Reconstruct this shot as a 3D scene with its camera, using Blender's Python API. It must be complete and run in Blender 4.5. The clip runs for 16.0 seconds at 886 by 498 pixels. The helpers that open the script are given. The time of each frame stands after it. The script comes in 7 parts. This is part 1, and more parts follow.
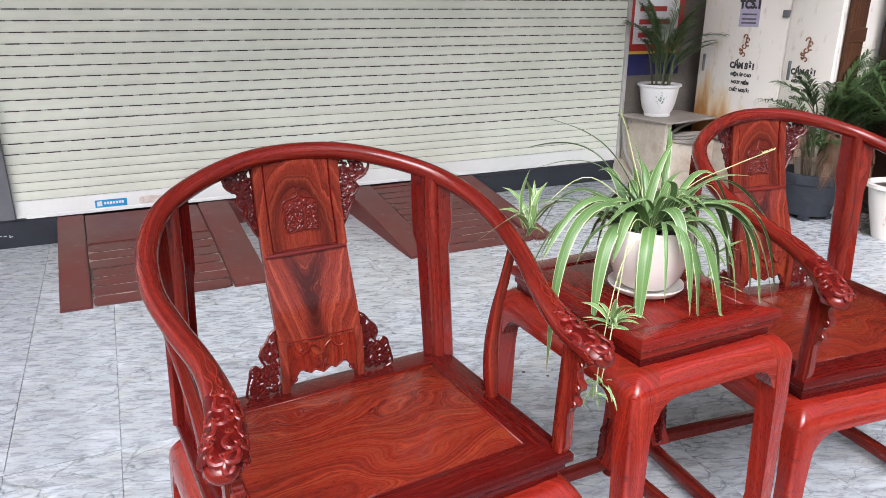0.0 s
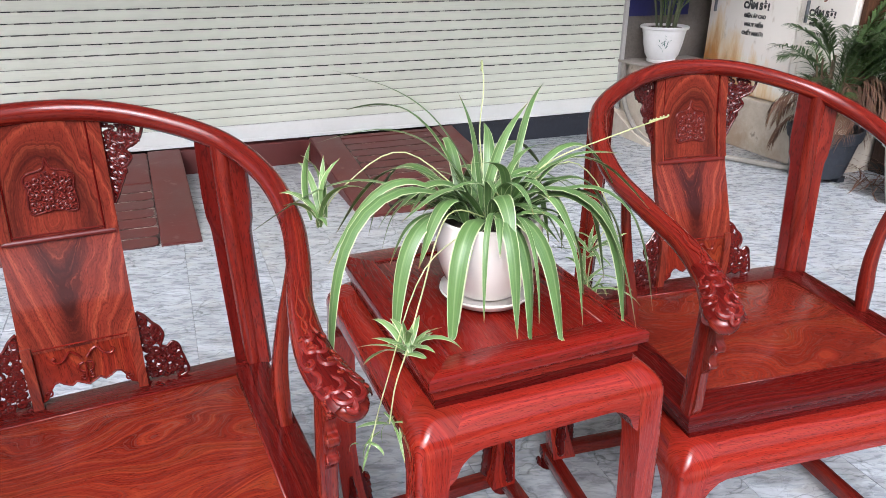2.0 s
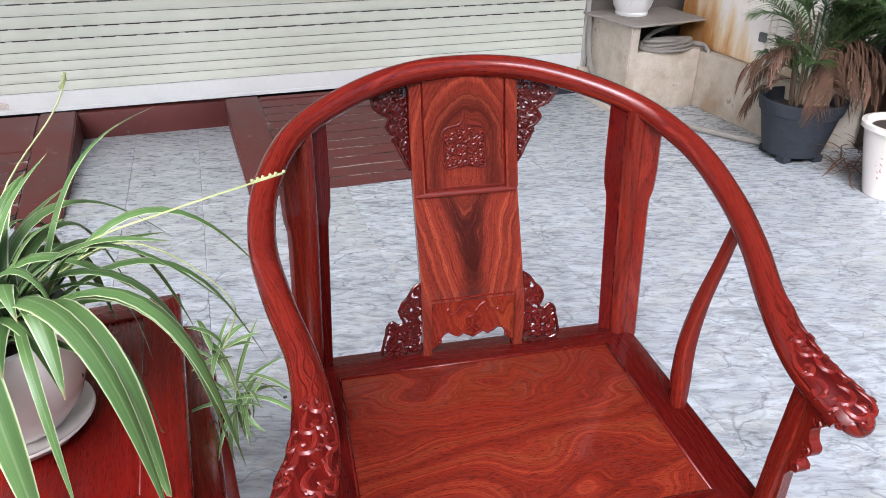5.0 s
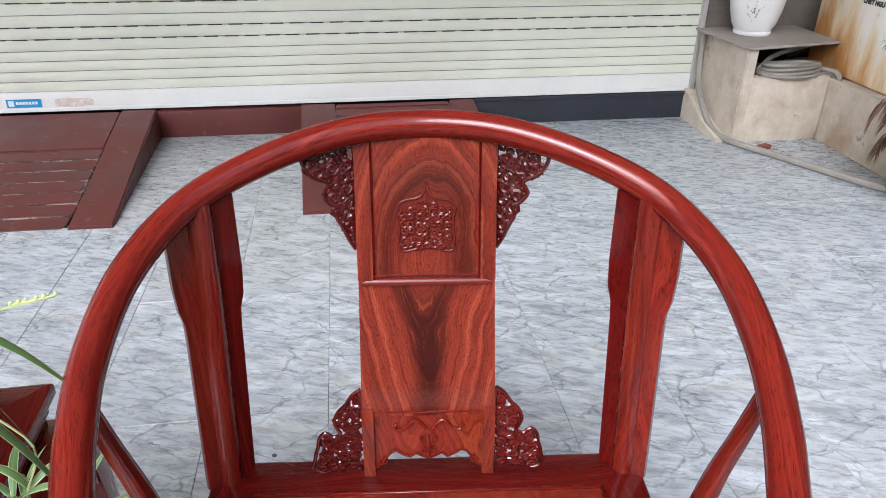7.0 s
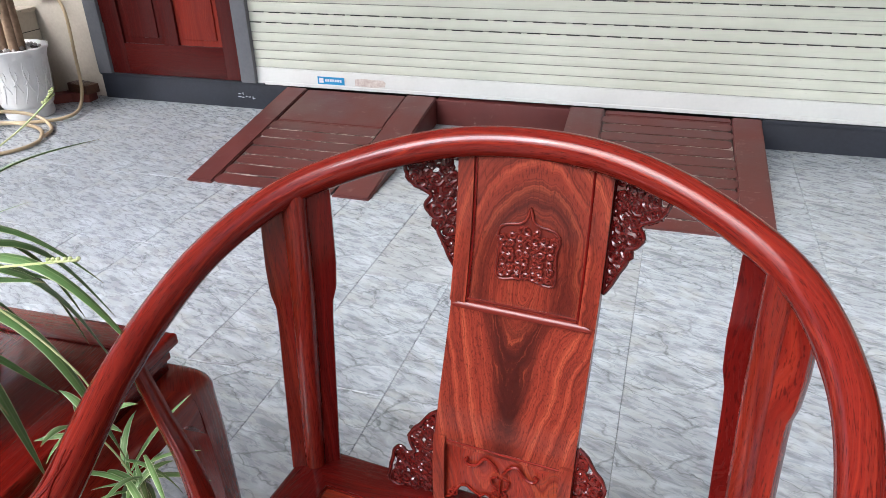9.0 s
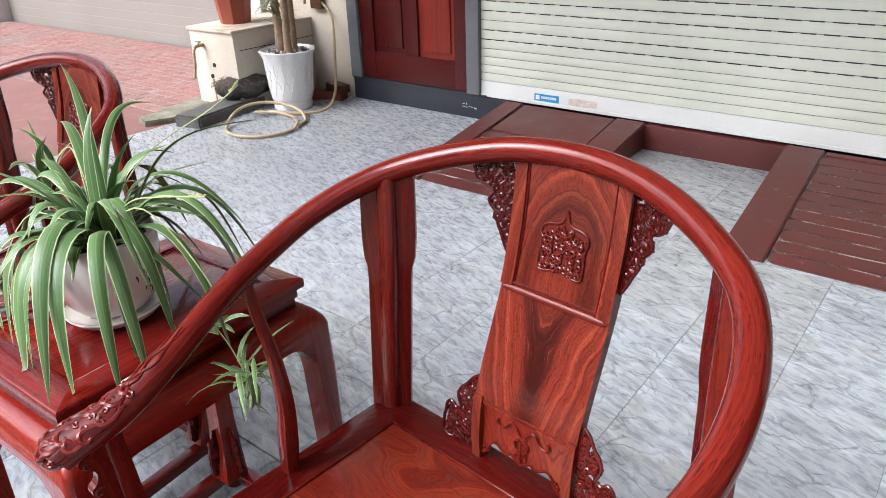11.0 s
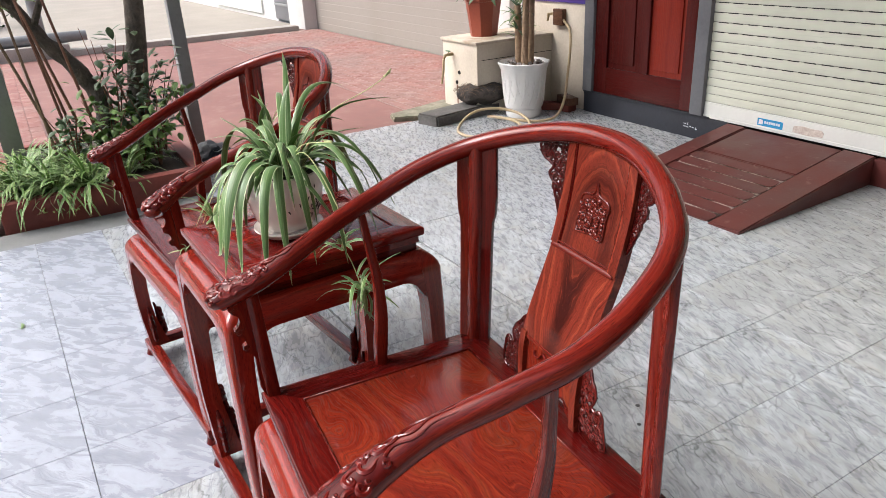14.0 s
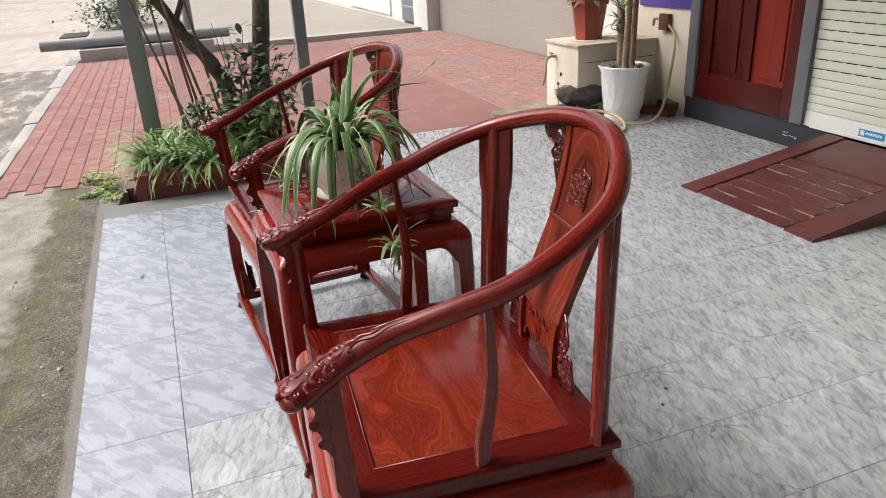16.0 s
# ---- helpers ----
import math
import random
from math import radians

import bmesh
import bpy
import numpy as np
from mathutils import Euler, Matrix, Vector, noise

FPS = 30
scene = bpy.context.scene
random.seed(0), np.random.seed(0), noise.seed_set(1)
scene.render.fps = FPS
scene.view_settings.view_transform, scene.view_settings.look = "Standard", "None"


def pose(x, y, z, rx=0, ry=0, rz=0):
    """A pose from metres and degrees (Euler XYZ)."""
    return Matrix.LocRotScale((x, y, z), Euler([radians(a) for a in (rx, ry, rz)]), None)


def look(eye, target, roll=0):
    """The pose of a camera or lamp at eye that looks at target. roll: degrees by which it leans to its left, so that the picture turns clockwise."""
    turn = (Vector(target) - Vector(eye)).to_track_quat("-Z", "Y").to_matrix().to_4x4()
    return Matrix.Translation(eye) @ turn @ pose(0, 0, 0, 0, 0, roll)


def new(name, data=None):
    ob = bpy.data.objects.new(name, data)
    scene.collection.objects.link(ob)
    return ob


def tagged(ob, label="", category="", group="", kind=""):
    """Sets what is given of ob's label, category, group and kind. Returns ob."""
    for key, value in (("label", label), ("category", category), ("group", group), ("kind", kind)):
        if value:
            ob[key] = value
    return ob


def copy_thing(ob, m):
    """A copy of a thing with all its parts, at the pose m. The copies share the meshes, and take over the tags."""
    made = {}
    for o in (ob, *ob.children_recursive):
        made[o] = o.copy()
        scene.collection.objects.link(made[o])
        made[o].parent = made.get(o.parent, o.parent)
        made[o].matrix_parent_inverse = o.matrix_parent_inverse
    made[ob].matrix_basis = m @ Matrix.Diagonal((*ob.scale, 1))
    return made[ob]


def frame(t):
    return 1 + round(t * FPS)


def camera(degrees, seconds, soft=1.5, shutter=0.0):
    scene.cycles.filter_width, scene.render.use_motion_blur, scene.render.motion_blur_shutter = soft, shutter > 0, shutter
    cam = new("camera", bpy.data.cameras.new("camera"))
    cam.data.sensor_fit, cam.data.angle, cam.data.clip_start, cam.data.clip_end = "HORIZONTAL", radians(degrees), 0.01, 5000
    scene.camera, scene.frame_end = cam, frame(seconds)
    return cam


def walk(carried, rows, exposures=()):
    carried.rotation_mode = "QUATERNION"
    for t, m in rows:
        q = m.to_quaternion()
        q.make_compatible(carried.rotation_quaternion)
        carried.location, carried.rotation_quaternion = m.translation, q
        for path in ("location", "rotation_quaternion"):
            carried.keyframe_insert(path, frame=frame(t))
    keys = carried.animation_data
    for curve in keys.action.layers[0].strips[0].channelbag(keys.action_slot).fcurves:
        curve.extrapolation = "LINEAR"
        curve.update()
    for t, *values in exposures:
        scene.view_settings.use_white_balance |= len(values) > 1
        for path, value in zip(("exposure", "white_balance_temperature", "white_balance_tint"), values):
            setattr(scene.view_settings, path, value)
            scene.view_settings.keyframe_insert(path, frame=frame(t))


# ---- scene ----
cam = camera(63.73, 16.0, soft=0.85)
# seconds, x, y, z, and turns about x, y, z in degrees
PATH = [
    (0, -0.5397, -0.0319, 1.2526, 71.05, -0.18, -24.5),
    (0.5, -0.3546, 0.0156, 1.2404, 70.31, -0.2, -24.29),
    (1, -0.207, 0.0593, 1.2345, 69.52, -0.29, -23.88),
    (1.5, -0.1303, 0.0679, 1.2275, 68.3, -0.33, -22.52),
    (2, -0.0233, 0.1055, 1.225, 66.51, -0.26, -21.04),
    (2.5, 0.0977, 0.1901, 1.2258, 65.11, -0.4, -20.29),
    (3, 0.2084, 0.2547, 1.2221, 63.8, -0.32, -19.49),
    (3.5, 0.2527, 0.2812, 1.2353, 62.64, -0.61, -19.01),
    (4, 0.3545, 0.2845, 1.244, 61.92, -0.36, -18.86),
    (4.5, 0.5305, 0.2903, 1.2513, 61.72, -0.26, -18.7),
    (7, 0.9639, 0.5543, 1.2519, 61.62, -0.33, -7.68),
    (7.5, 1.0346, 0.5835, 1.2611, 61.49, -0.18, -3.91),
    (8, 1.1269, 0.6222, 1.2569, 61.56, 0.01, 0.35),
    (8.5, 1.1771, 0.6487, 1.2538, 61.58, 0.49, 8.03),
    (9, 1.1864, 0.647, 1.2443, 61.78, 1.2, 17.41),
    (9.5, 1.223, 0.5943, 1.2524, 61.9, 1.41, 24.08),
    (12, 1.6243, 0.5998, 1.2828, 65.13, 2.22, 45.51),
    (12.5, 1.6857, 0.6039, 1.2635, 65.45, 2.42, 49.54),
    (13, 1.7676, 0.5902, 1.2743, 65.6, 2.56, 52.6),
    (13.5, 1.8372, 0.5852, 1.2796, 65.76, 2.61, 55.86),
    (14, 1.8782, 0.6045, 1.2867, 66.01, 2.66, 58.89),
    (14.5, 1.9581, 0.6559, 1.2952, 66.21, 2.79, 61.3),
    (15, 2.0772, 0.6888, 1.2977, 66.48, 2.83, 63.8),
    (15.5, 2.1566, 0.6898, 1.3053, 66.57, 2.7, 66.54),
    (16, 2.1711, 0.6859, 1.2854, 66.78, 2.71, 69.09),
]
walk(cam, [(t, pose(x, y, z, rx, ry, rz)) for t, x, y, z, rx, ry, rz in PATH],
     exposures=[(0.0, 1.19, 5930, 15), (4.0, 1.17, 5780, 16), (7.0, 1.16, 5840, 13), (9.5, 1.27, 5890, 12), (12.0, 1.23, 6000, 13), (14.0, 1.10, 6310, 13), (16.0, 0.89, 6480, 12)])

# ---- light ----
world = bpy.data.worlds.new("overcast_sky")
scene.world = world
world.use_nodes = True
wn, wl = world.node_tree.nodes, world.node_tree.links
wn.clear()
sky = wn.new("ShaderNodeTexSky")
sky.sky_type = "NISHITA"
sky.sun_disc = False
sky.sun_elevation = radians(45)
sky.sun_rotation = radians(215)
sky.air_density, sky.dust_density = 1.0, 8.0
soften = wn.new("ShaderNodeHueSaturation")
soften.inputs["Saturation"].default_value = 0.55
bg = wn.new("ShaderNodeBackground")
bg.inputs["Strength"].default_value = 0.140
wout = wn.new("ShaderNodeOutputWorld")
wl.new(sky.outputs[0], soften.inputs["Color"])
wl.new(soften.outputs[0], bg.inputs["Color"])
wl.new(bg.outputs[0], wout.inputs["Surface"])

sun_data = bpy.data.lights.new("sun", "SUN")
sun_data.energy, sun_data.angle, sun_data.color = 1.05, radians(24), (0.95, 0.975, 1.0)
sun = new("sun", sun_data)
sun.matrix_world = look((-2.2, -7.4, 8.9), (0.5, 1.5, 0))


# ---- materials ----
class Mat:
    """A small node-graph writer."""

    def __init__(self, name, rough=0.5, metal=0.0, coat=0.0, spec=0.5):
        self.m = bpy.data.materials.new(name)
        self.m.use_nodes = True
        self.n, self.l = self.m.node_tree.nodes, self.m.node_tree.links
        self.b = self.n["Principled BSDF"]
        self.b.inputs["Roughness"].default_value = rough
        self.b.inputs["Metallic"].default_value = metal
        self.b.inputs["Coat Weight"].default_value = coat
        self.b.inputs["Coat Roughness"].default_value = 0.12
        self.b.inputs["Coat IOR"].default_value = 1.55
        self.b.inputs["Specular IOR Level"].default_value = spec

    def put(self, socket, value):
        if isinstance(value, bpy.types.NodeSocket):
            self.l.new(value, socket)
        elif isinstance(value, (tuple, list)) and len(value) == 3 and socket.type == "RGBA":
            socket.default_value = (*value, 1)
        else:
            socket.default_value = value

    def coord(self, kind="Object", scale=(1, 1, 1), jitter=0.0):
        out = self.n.new("ShaderNodeTexCoord").outputs[kind]
        if jitter:
            info = self.n.new("ShaderNodeObjectInfo")
            add = self.n.new("ShaderNodeVectorMath")
            add.operation = "MULTIPLY_ADD"
            self.l.new(info.outputs["Random"], add.inputs[0])
            add.inputs[1].default_value = (jitter, jitter * 1.7, jitter * 0.6)
            self.l.new(out, add.inputs[2])
            out = add.outputs[0]
        mp = self.n.new("ShaderNodeMapping")
        mp.inputs["Scale"].default_value = scale
        self.l.new(out, mp.inputs["Vector"])
        return mp.outputs[0]

    def noise(self, vec, scale, detail=4.0, rough=0.55, distort=0.0):
        t = self.n.new("ShaderNodeTexNoise")
        self.l.new(vec, t.inputs["Vector"])
        for k, v in (("Scale", scale), ("Detail", detail), ("Roughness", rough), ("Distortion", distort)):
            t.inputs[k].default_value = v
        return t.outputs["Fac"]

    def line_noise(self, w, scale, detail=3.0, rough=0.55, shift=0.0):
        """Noise along one number, for bands of uneven width."""
        t = self.n.new("ShaderNodeTexNoise")
        t.noise_dimensions = "1D"
        self.l.new(self.math("ADD", w, shift), t.inputs["W"])
        for k, v in (("Scale", scale), ("Detail", detail), ("Roughness", rough)):
            t.inputs[k].default_value = v
        return t.outputs["Fac"]

    def split(self, vec):
        t = self.n.new("ShaderNodeSeparateXYZ")
        self.l.new(vec, t.inputs[0])
        return t.outputs

    def join(self, x, y, z=0.0):
        t = self.n.new("ShaderNodeCombineXYZ")
        for i, v in enumerate((x, y, z)):
            self.put(t.inputs[i], v)
        return t.outputs[0]

    def math(self, op, a, b=0.0, c=None):
        t = self.n.new("ShaderNodeMath")
        t.operation = op
        self.put(t.inputs[0], a)
        self.put(t.inputs[1], b)
        if c is not None:
            self.put(t.inputs[2], c)
        return t.outputs[0]

    def span(self, v, lo, hi, a=0.0, b=1.0):
        t = self.n.new("ShaderNodeMapRange")
        for i, x in enumerate((v, lo, hi, a, b)):
            self.put(t.inputs[i], x)
        return t.outputs[0]

    def ramp(self, v, stops):
        t = self.n.new("ShaderNodeValToRGB")
        while len(t.color_ramp.elements) < len(stops):
            t.color_ramp.elements.new(0.5)
        for e, (p, c) in zip(t.color_ramp.elements, stops):
            e.position, e.color = p, (*c, 1)
        self.l.new(v, t.inputs[0])
        return t.outputs[0]

    def mix(self, fac, a, b, blend="MIX"):
        t = self.n.new("ShaderNodeMix")
        t.data_type, t.blend_type = "RGBA", blend
        self.put(t.inputs[0], fac)
        self.put(t.inputs[6], a)
        self.put(t.inputs[7], b)
        return t.outputs[2]

    def color(self, c):
        self.put(self.b.inputs["Base Color"], c)
        return self

    def rough(self, v):
        self.put(self.b.inputs["Roughness"], v)
        return self

    def bump(self, h, strength=0.2, dist=0.01):
        t = self.n.new("ShaderNodeBump")
        t.inputs["Strength"].default_value, t.inputs["Distance"].default_value = strength, dist
        self.l.new(h, t.inputs["Height"])
        self.l.new(t.outputs[0], self.b.inputs["Normal"])
        return self

    def random(self):
        return self.n.new("ShaderNodeObjectInfo").outputs["Random"]

    def island(self):
        return self.n.new("ShaderNodeNewGeometry").outputs["Random Per Island"]


def speckled(name, dark, light, scale=6.0, rough=0.6, bump=0.15, fine=60.0, coat=0.0, bdist=0.004, coords="Object"):
    """A plain surface with patches and fine grain."""
    q = Mat(name, rough, coat=coat)
    v = q.coord(coords)
    big, small = q.noise(v, scale, 5), q.noise(v, fine, 3, 0.6)
    f = q.math("ADD", q.math("MULTIPLY", big, 0.7), q.math("MULTIPLY", small, 0.3))
    q.color(q.ramp(f, [(0.32, dark), (0.68, light)]))
    q.rough(q.span(big, 0.3, 0.7, rough * 0.85, min(1.0, rough * 1.15)))
    q.bump(small, bump, bdist)
    return q.m


def lacquer(name, satin=0.07, gloss=0.5):
    """Clear lacquer over wood."""
    q = Mat(name, 0.40, coat=gloss, spec=0.08)
    q.b.inputs["Specular Tint"].default_value = (1.0, 0.42, 0.36, 1)
    q.b.inputs["Coat Roughness"].default_value = satin
    q.b.inputs["Coat IOR"].default_value = 1.32 + 0.26 * gloss
    return q


def rosewood(name, dark, mid, light, figure=(3.2, 9.0), swirl=0.085, bands=110.0, bold=0.8, satin=0.07, lines=0.55, grain=0.5, gloss=0.5):
    """Lacquered rosewood: growth lines that flow along the grain (u of the UV map) and close into eyes, dark heart streaks, fibres and pores."""
    q = lacquer(name, satin, gloss)
    u, v, _ = q.split(q.coord("UV", jitter=9.0))
    warp = q.noise(q.coord("UV", (figure[0], figure[1], 1), jitter=13.0), 1.0, 2.0, 0.45, 0.3)
    wave = q.noise(q.coord("UV", (11.0, 70.0, 1), jitter=4.0), 1.0, 3, 0.55)
    field = q.math("MULTIPLY_ADD", warp, swirl, q.math("MULTIPLY_ADD", wave, 0.0035, v))
    broad = q.line_noise(field, bands * 0.22, 2, 0.5, 3.0)
    rings = q.line_noise(field, bands, 3, 0.6)
    thin = q.line_noise(field, bands * 3.6, 2, 0.6, 11.0)
    fibre = q.noise(q.join(q.math("MULTIPLY", u, 22.0), q.math("MULTIPLY", field, 380.0)), 1.0, 6, 0.70)
    pores = q.noise(q.coord("UV", (70.0, 800.0, 1), jitter=3.0), 1.0, 2, 0.5)
    tone = q.math("ADD", q.math("MULTIPLY", broad, 0.55), q.math("MULTIPLY", rings, 0.45))
    c = q.ramp(tone, [(0.36, tuple(0.30 * a + 0.70 * b for a, b in zip(dark, mid))), (0.50, mid), (0.70, light)])
    c = q.mix(q.span(broad, 0.55, 0.70, 0.0, bold), c, dark)
    c = q.mix(q.span(thin, 0.50, 0.64, 0.0, lines), c, dark)
    c = q.mix(q.span(fibre, 0.50, 0.66, 0.0, grain), c, dark)
    c = q.mix(q.span(fibre, 0.46, 0.30, 0.0, grain), c, light)
    c = q.mix(q.span(pores, 0.56, 0.66, 0, 0.55), c, dark)
    q.color(c)
    q.rough(q.span(fibre, 0.3, 0.7, 0.20, 0.32))
    q.bump(q.math("ADD", pores, q.math("MULTIPLY", fibre, 0.6)), 0.025, 0.001)
    return q.m


def flame_wood(name, dark, mid, light):
    """The back splat: nested arches above, a dark flame pointing down below, in the chair's own metres."""
    q = lacquer(name, 0.11)
    x, _, z = q.split(q.coord("Object"))
    warp = q.math("SUBTRACT", q.noise(q.coord("Object", (11, 11, 6), jitter=3.0), 1.0, 3, 0.5, 0.4), 0.5)
    fray = q.math("SUBTRACT", q.noise(q.coord("Object", (90, 90, 14), jitter=1.0), 1.0, 3, 0.6), 0.5)
    skew = q.math("ADD", q.math("ADD", q.span(q.random(), 0, 1, -0.012, 0.014), x), q.math("MULTIPLY", warp, 0.03))
    sq = lambda a, k: q.math("POWER", q.math("ABSOLUTE", q.math("MULTIPLY", a, k)), 2.0)
    arch = q.math("SQRT", q.math("ADD", sq(skew, 15.0), sq(q.math("SUBTRACT", z, 0.800), 7.5)))
    vee = q.math("ADD", q.math("SQRT", q.math("ADD", sq(skew, 13.0), 0.05)), q.math("MULTIPLY", q.math("SUBTRACT", 0.745, z), 3.4))
    low = q.span(z, 0.7735, 0.7740, 1.0, 0.0)
    high = q.math("SUBTRACT", 1.0, low)
    f = q.math("ADD", q.math("MULTIPLY", vee, low), q.math("MULTIPLY", arch, high))
    f = q.math("MULTIPLY_ADD", warp, 0.45, f)
    f = q.math("MULTIPLY_ADD", fray, 0.10, f)
    rings = q.line_noise(f, 5.0, 3, 0.6, 4.0)
    thin = q.line_noise(f, 24.0, 2, 0.6, 9.0)
    fibre = q.noise(q.join(q.math("MULTIPLY", f, 26.0), q.math("MULTIPLY", z, 16.0)), 1.0, 6, 0.68)
    c = q.ramp(rings, [(0.34, tuple(0.30 * a + 0.70 * b for a, b in zip(dark, mid))), (0.52, mid), (0.80, light)])
    c = q.mix(q.span(thin, 0.50, 0.66, 0.0, 0.32), c, dark)
    heart = q.math("MULTIPLY", q.span(q.math("ABSOLUTE", q.math("SUBTRACT", f, 0.40)), 0.03, 0.24, 0.80, 0.0), low)
    stem = q.math("MULTIPLY", q.math("MULTIPLY", q.span(q.math("ABSOLUTE", skew), 0.006, 0.026, 0.65, 0.0), q.span(z, 0.64, 0.70, 1.0, 0.25)), low)
    halo = q.math("MULTIPLY", q.span(q.math("ABSOLUTE", q.math("SUBTRACT", f, 0.80)), 0.04, 0.30, 0.62, 0.0), high)
    c = q.mix(q.math("MINIMUM", q.math("ADD", q.math("ADD", heart, stem), halo), 0.9), c, dark)
    c = q.mix(q.span(fibre, 0.50, 0.68, 0.0, 0.55), c, dark)
    c = q.mix(q.span(fibre, 0.46, 0.30, 0.0, 0.40), c, light)
    pores = q.noise(q.coord("Object", (700, 700, 55), jitter=3.0), 1.0, 2, 0.5)
    c = q.mix(q.span(pores, 0.55, 0.66, 0, 0.45), c, dark)
    q.color(c)
    q.rough(q.span(fibre, 0.3, 0.7, 0.30, 0.45))
    q.bump(q.math("ADD", pores, fibre), 0.03, 0.001)
    return q.m


WOOD = rosewood("rosewood", (0.012, 0.0014, 0.0014), (0.120, 0.0086, 0.0053), (0.235, 0.0270, 0.0115), bold=0.50, satin=0.09, lines=0.12, grain=0.22, gloss=0.60)
# brighter copy for aprons and legs; the street light is put into the colour
WOOD_LIT = rosewood("rosewood_lit", (0.030, 0.0022, 0.0018), (0.200, 0.0135, 0.0075), (0.300, 0.0290, 0.0120), bold=0.50, satin=0.10, lines=0.06, grain=0.12, gloss=0.74)
WOOD_PANEL = rosewood("rosewood_panel", (0.018, 0.0024, 0.0019), (0.150, 0.0148, 0.0075), (0.275, 0.0440, 0.0160), (3.4, 6.0), 0.36, 125.0, 0.34, 0.12, 0.12, 0.44, 0.46)
WOOD_TABLE = rosewood("rosewood_table", (0.012, 0.0012, 0.0012), (0.142, 0.0066, 0.0042), (0.240, 0.0155, 0.0074), (1.5, 6.0), 0.10, 40.0, 0.40, 0.08, 0.08, 0.16, 0.60)
WOOD_SPLAT = flame_wood("rosewood_flame", (0.020, 0.0036, 0.0029), (0.140, 0.0195, 0.0105), (0.245, 0.0480, 0.0220))
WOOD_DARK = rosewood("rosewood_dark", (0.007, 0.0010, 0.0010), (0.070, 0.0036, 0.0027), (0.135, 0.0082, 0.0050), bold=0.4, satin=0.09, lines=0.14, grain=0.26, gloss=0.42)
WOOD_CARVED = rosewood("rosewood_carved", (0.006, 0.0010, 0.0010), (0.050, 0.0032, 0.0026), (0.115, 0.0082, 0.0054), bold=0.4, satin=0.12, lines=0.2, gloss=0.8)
WOOD_SCROLL = rosewood("rosewood_scroll", (0.020, 0.0022, 0.0020), (0.130, 0.0085, 0.0060), (0.220, 0.0200, 0.0110), bold=0.3, satin=0.24, lines=0.1, grain=0.2, gloss=0.62)
WOOD_RELIEF = rosewood("rosewood_relief", (0.012, 0.0020, 0.0020), (0.085, 0.0085, 0.0060), (0.155, 0.0200, 0.0110), bold=0.3, satin=0.24, lines=0.1, gloss=0.55)


# ---- building blocks ----
def finish(bm, axis=0, smooth=True, uv=True):
    if uv:
        layer = bm.loops.layers.uv.verify()
        a, b = [(1, 2), (0, 2), (0, 1)][axis]
        for f in bm.faces:
            for lp in f.loops:
                p = lp.vert.co
                lp[layer].uv = (p[axis], p[a] + 0.73 * p[b])
    if smooth:
        for f in bm.faces:
            f.smooth = True
    return bm


def part(name, bm, material, parent=None, label="", sharp=35):
    """Links a bmesh as one mesh object, under a thing or a part when one is given."""
    me = bpy.data.meshes.new(name)
    bm.normal_update()
    for e in bm.edges:
        if len(e.link_faces) == 2 and e.calc_face_angle(0) > radians(sharp):
            e.smooth = False
    bm.to_mesh(me)
    bm.free()
    me.materials.append(material)
    ob = new(name, me)
    if parent is not None:
        ob.parent = parent
    if label:
        ob["label"] = label
    return ob


def thing(name, m, label, category, group="", kind=""):
    ob = new(name)
    ob.empty_display_size = 0.1
    ob.matrix_world = m
    return tagged(ob, label, category, group, kind)


def box(bm, lo, hi, bevel=0.0, segs=2):
    """A box between two corners."""
    r = bmesh.ops.create_cube(bm, size=1.0)
    vs = r["verts"]
    for v in vs:
        v.co = Vector([(lo[i] + hi[i]) / 2 + v.co[i] * (hi[i] - lo[i]) for i in range(3)])
    if bevel:
        es = list({e for v in vs for e in v.link_edges})
        bmesh.ops.bevel(bm, geom=es, offset=bevel, segments=segs, affect="EDGES", profile=0.6)
    return bm


def B(lo, hi, bevel=0.0, axis=0, segs=2):
    return finish(box(bmesh.new(), lo, hi, bevel, segs), axis)


def prism(bm, outline, z0, z1, axis="z"):
    """An outline (list of pairs) extruded between two levels along an axis."""
    put = {"z": lambda p, z: (p[0], p[1], z), "y": lambda p, y: (p[0], y, p[1]), "x": lambda p, x: (x, p[0], p[1])}[axis]
    lo = [bm.verts.new(put(p, z0)) for p in outline]
    hi = [bm.verts.new(put(p, z1)) for p in outline]
    n = len(outline)
    faces = [bm.faces.new(lo[::-1]), bm.faces.new(hi)]
    for i in range(n):
        faces.append(bm.faces.new((lo[i], lo[(i + 1) % n], hi[(i + 1) % n], hi[i])))
    bmesh.ops.recalc_face_normals(bm, faces=faces)
    return bm


def spline(points, n=8):
    """Catmull-Rom through the points (tuples of any size)."""
    p = [np.array(q, float) for q in points]
    p = [2 * p[0] - p[1]] + p + [2 * p[-1] - p[-2]]
    out = []
    for i in range(1, len(p) - 2):
        a, b, c, d = p[i - 1:i + 3]
        for u in np.linspace(0, 1, n, endpoint=False):
            out.append(0.5 * (2 * b + (c - a) * u + (2 * a - 5 * b + 4 * c - d) * u * u + (3 * b - a - 3 * c + d) * u ** 3))
    out.append(p[-2])
    return out


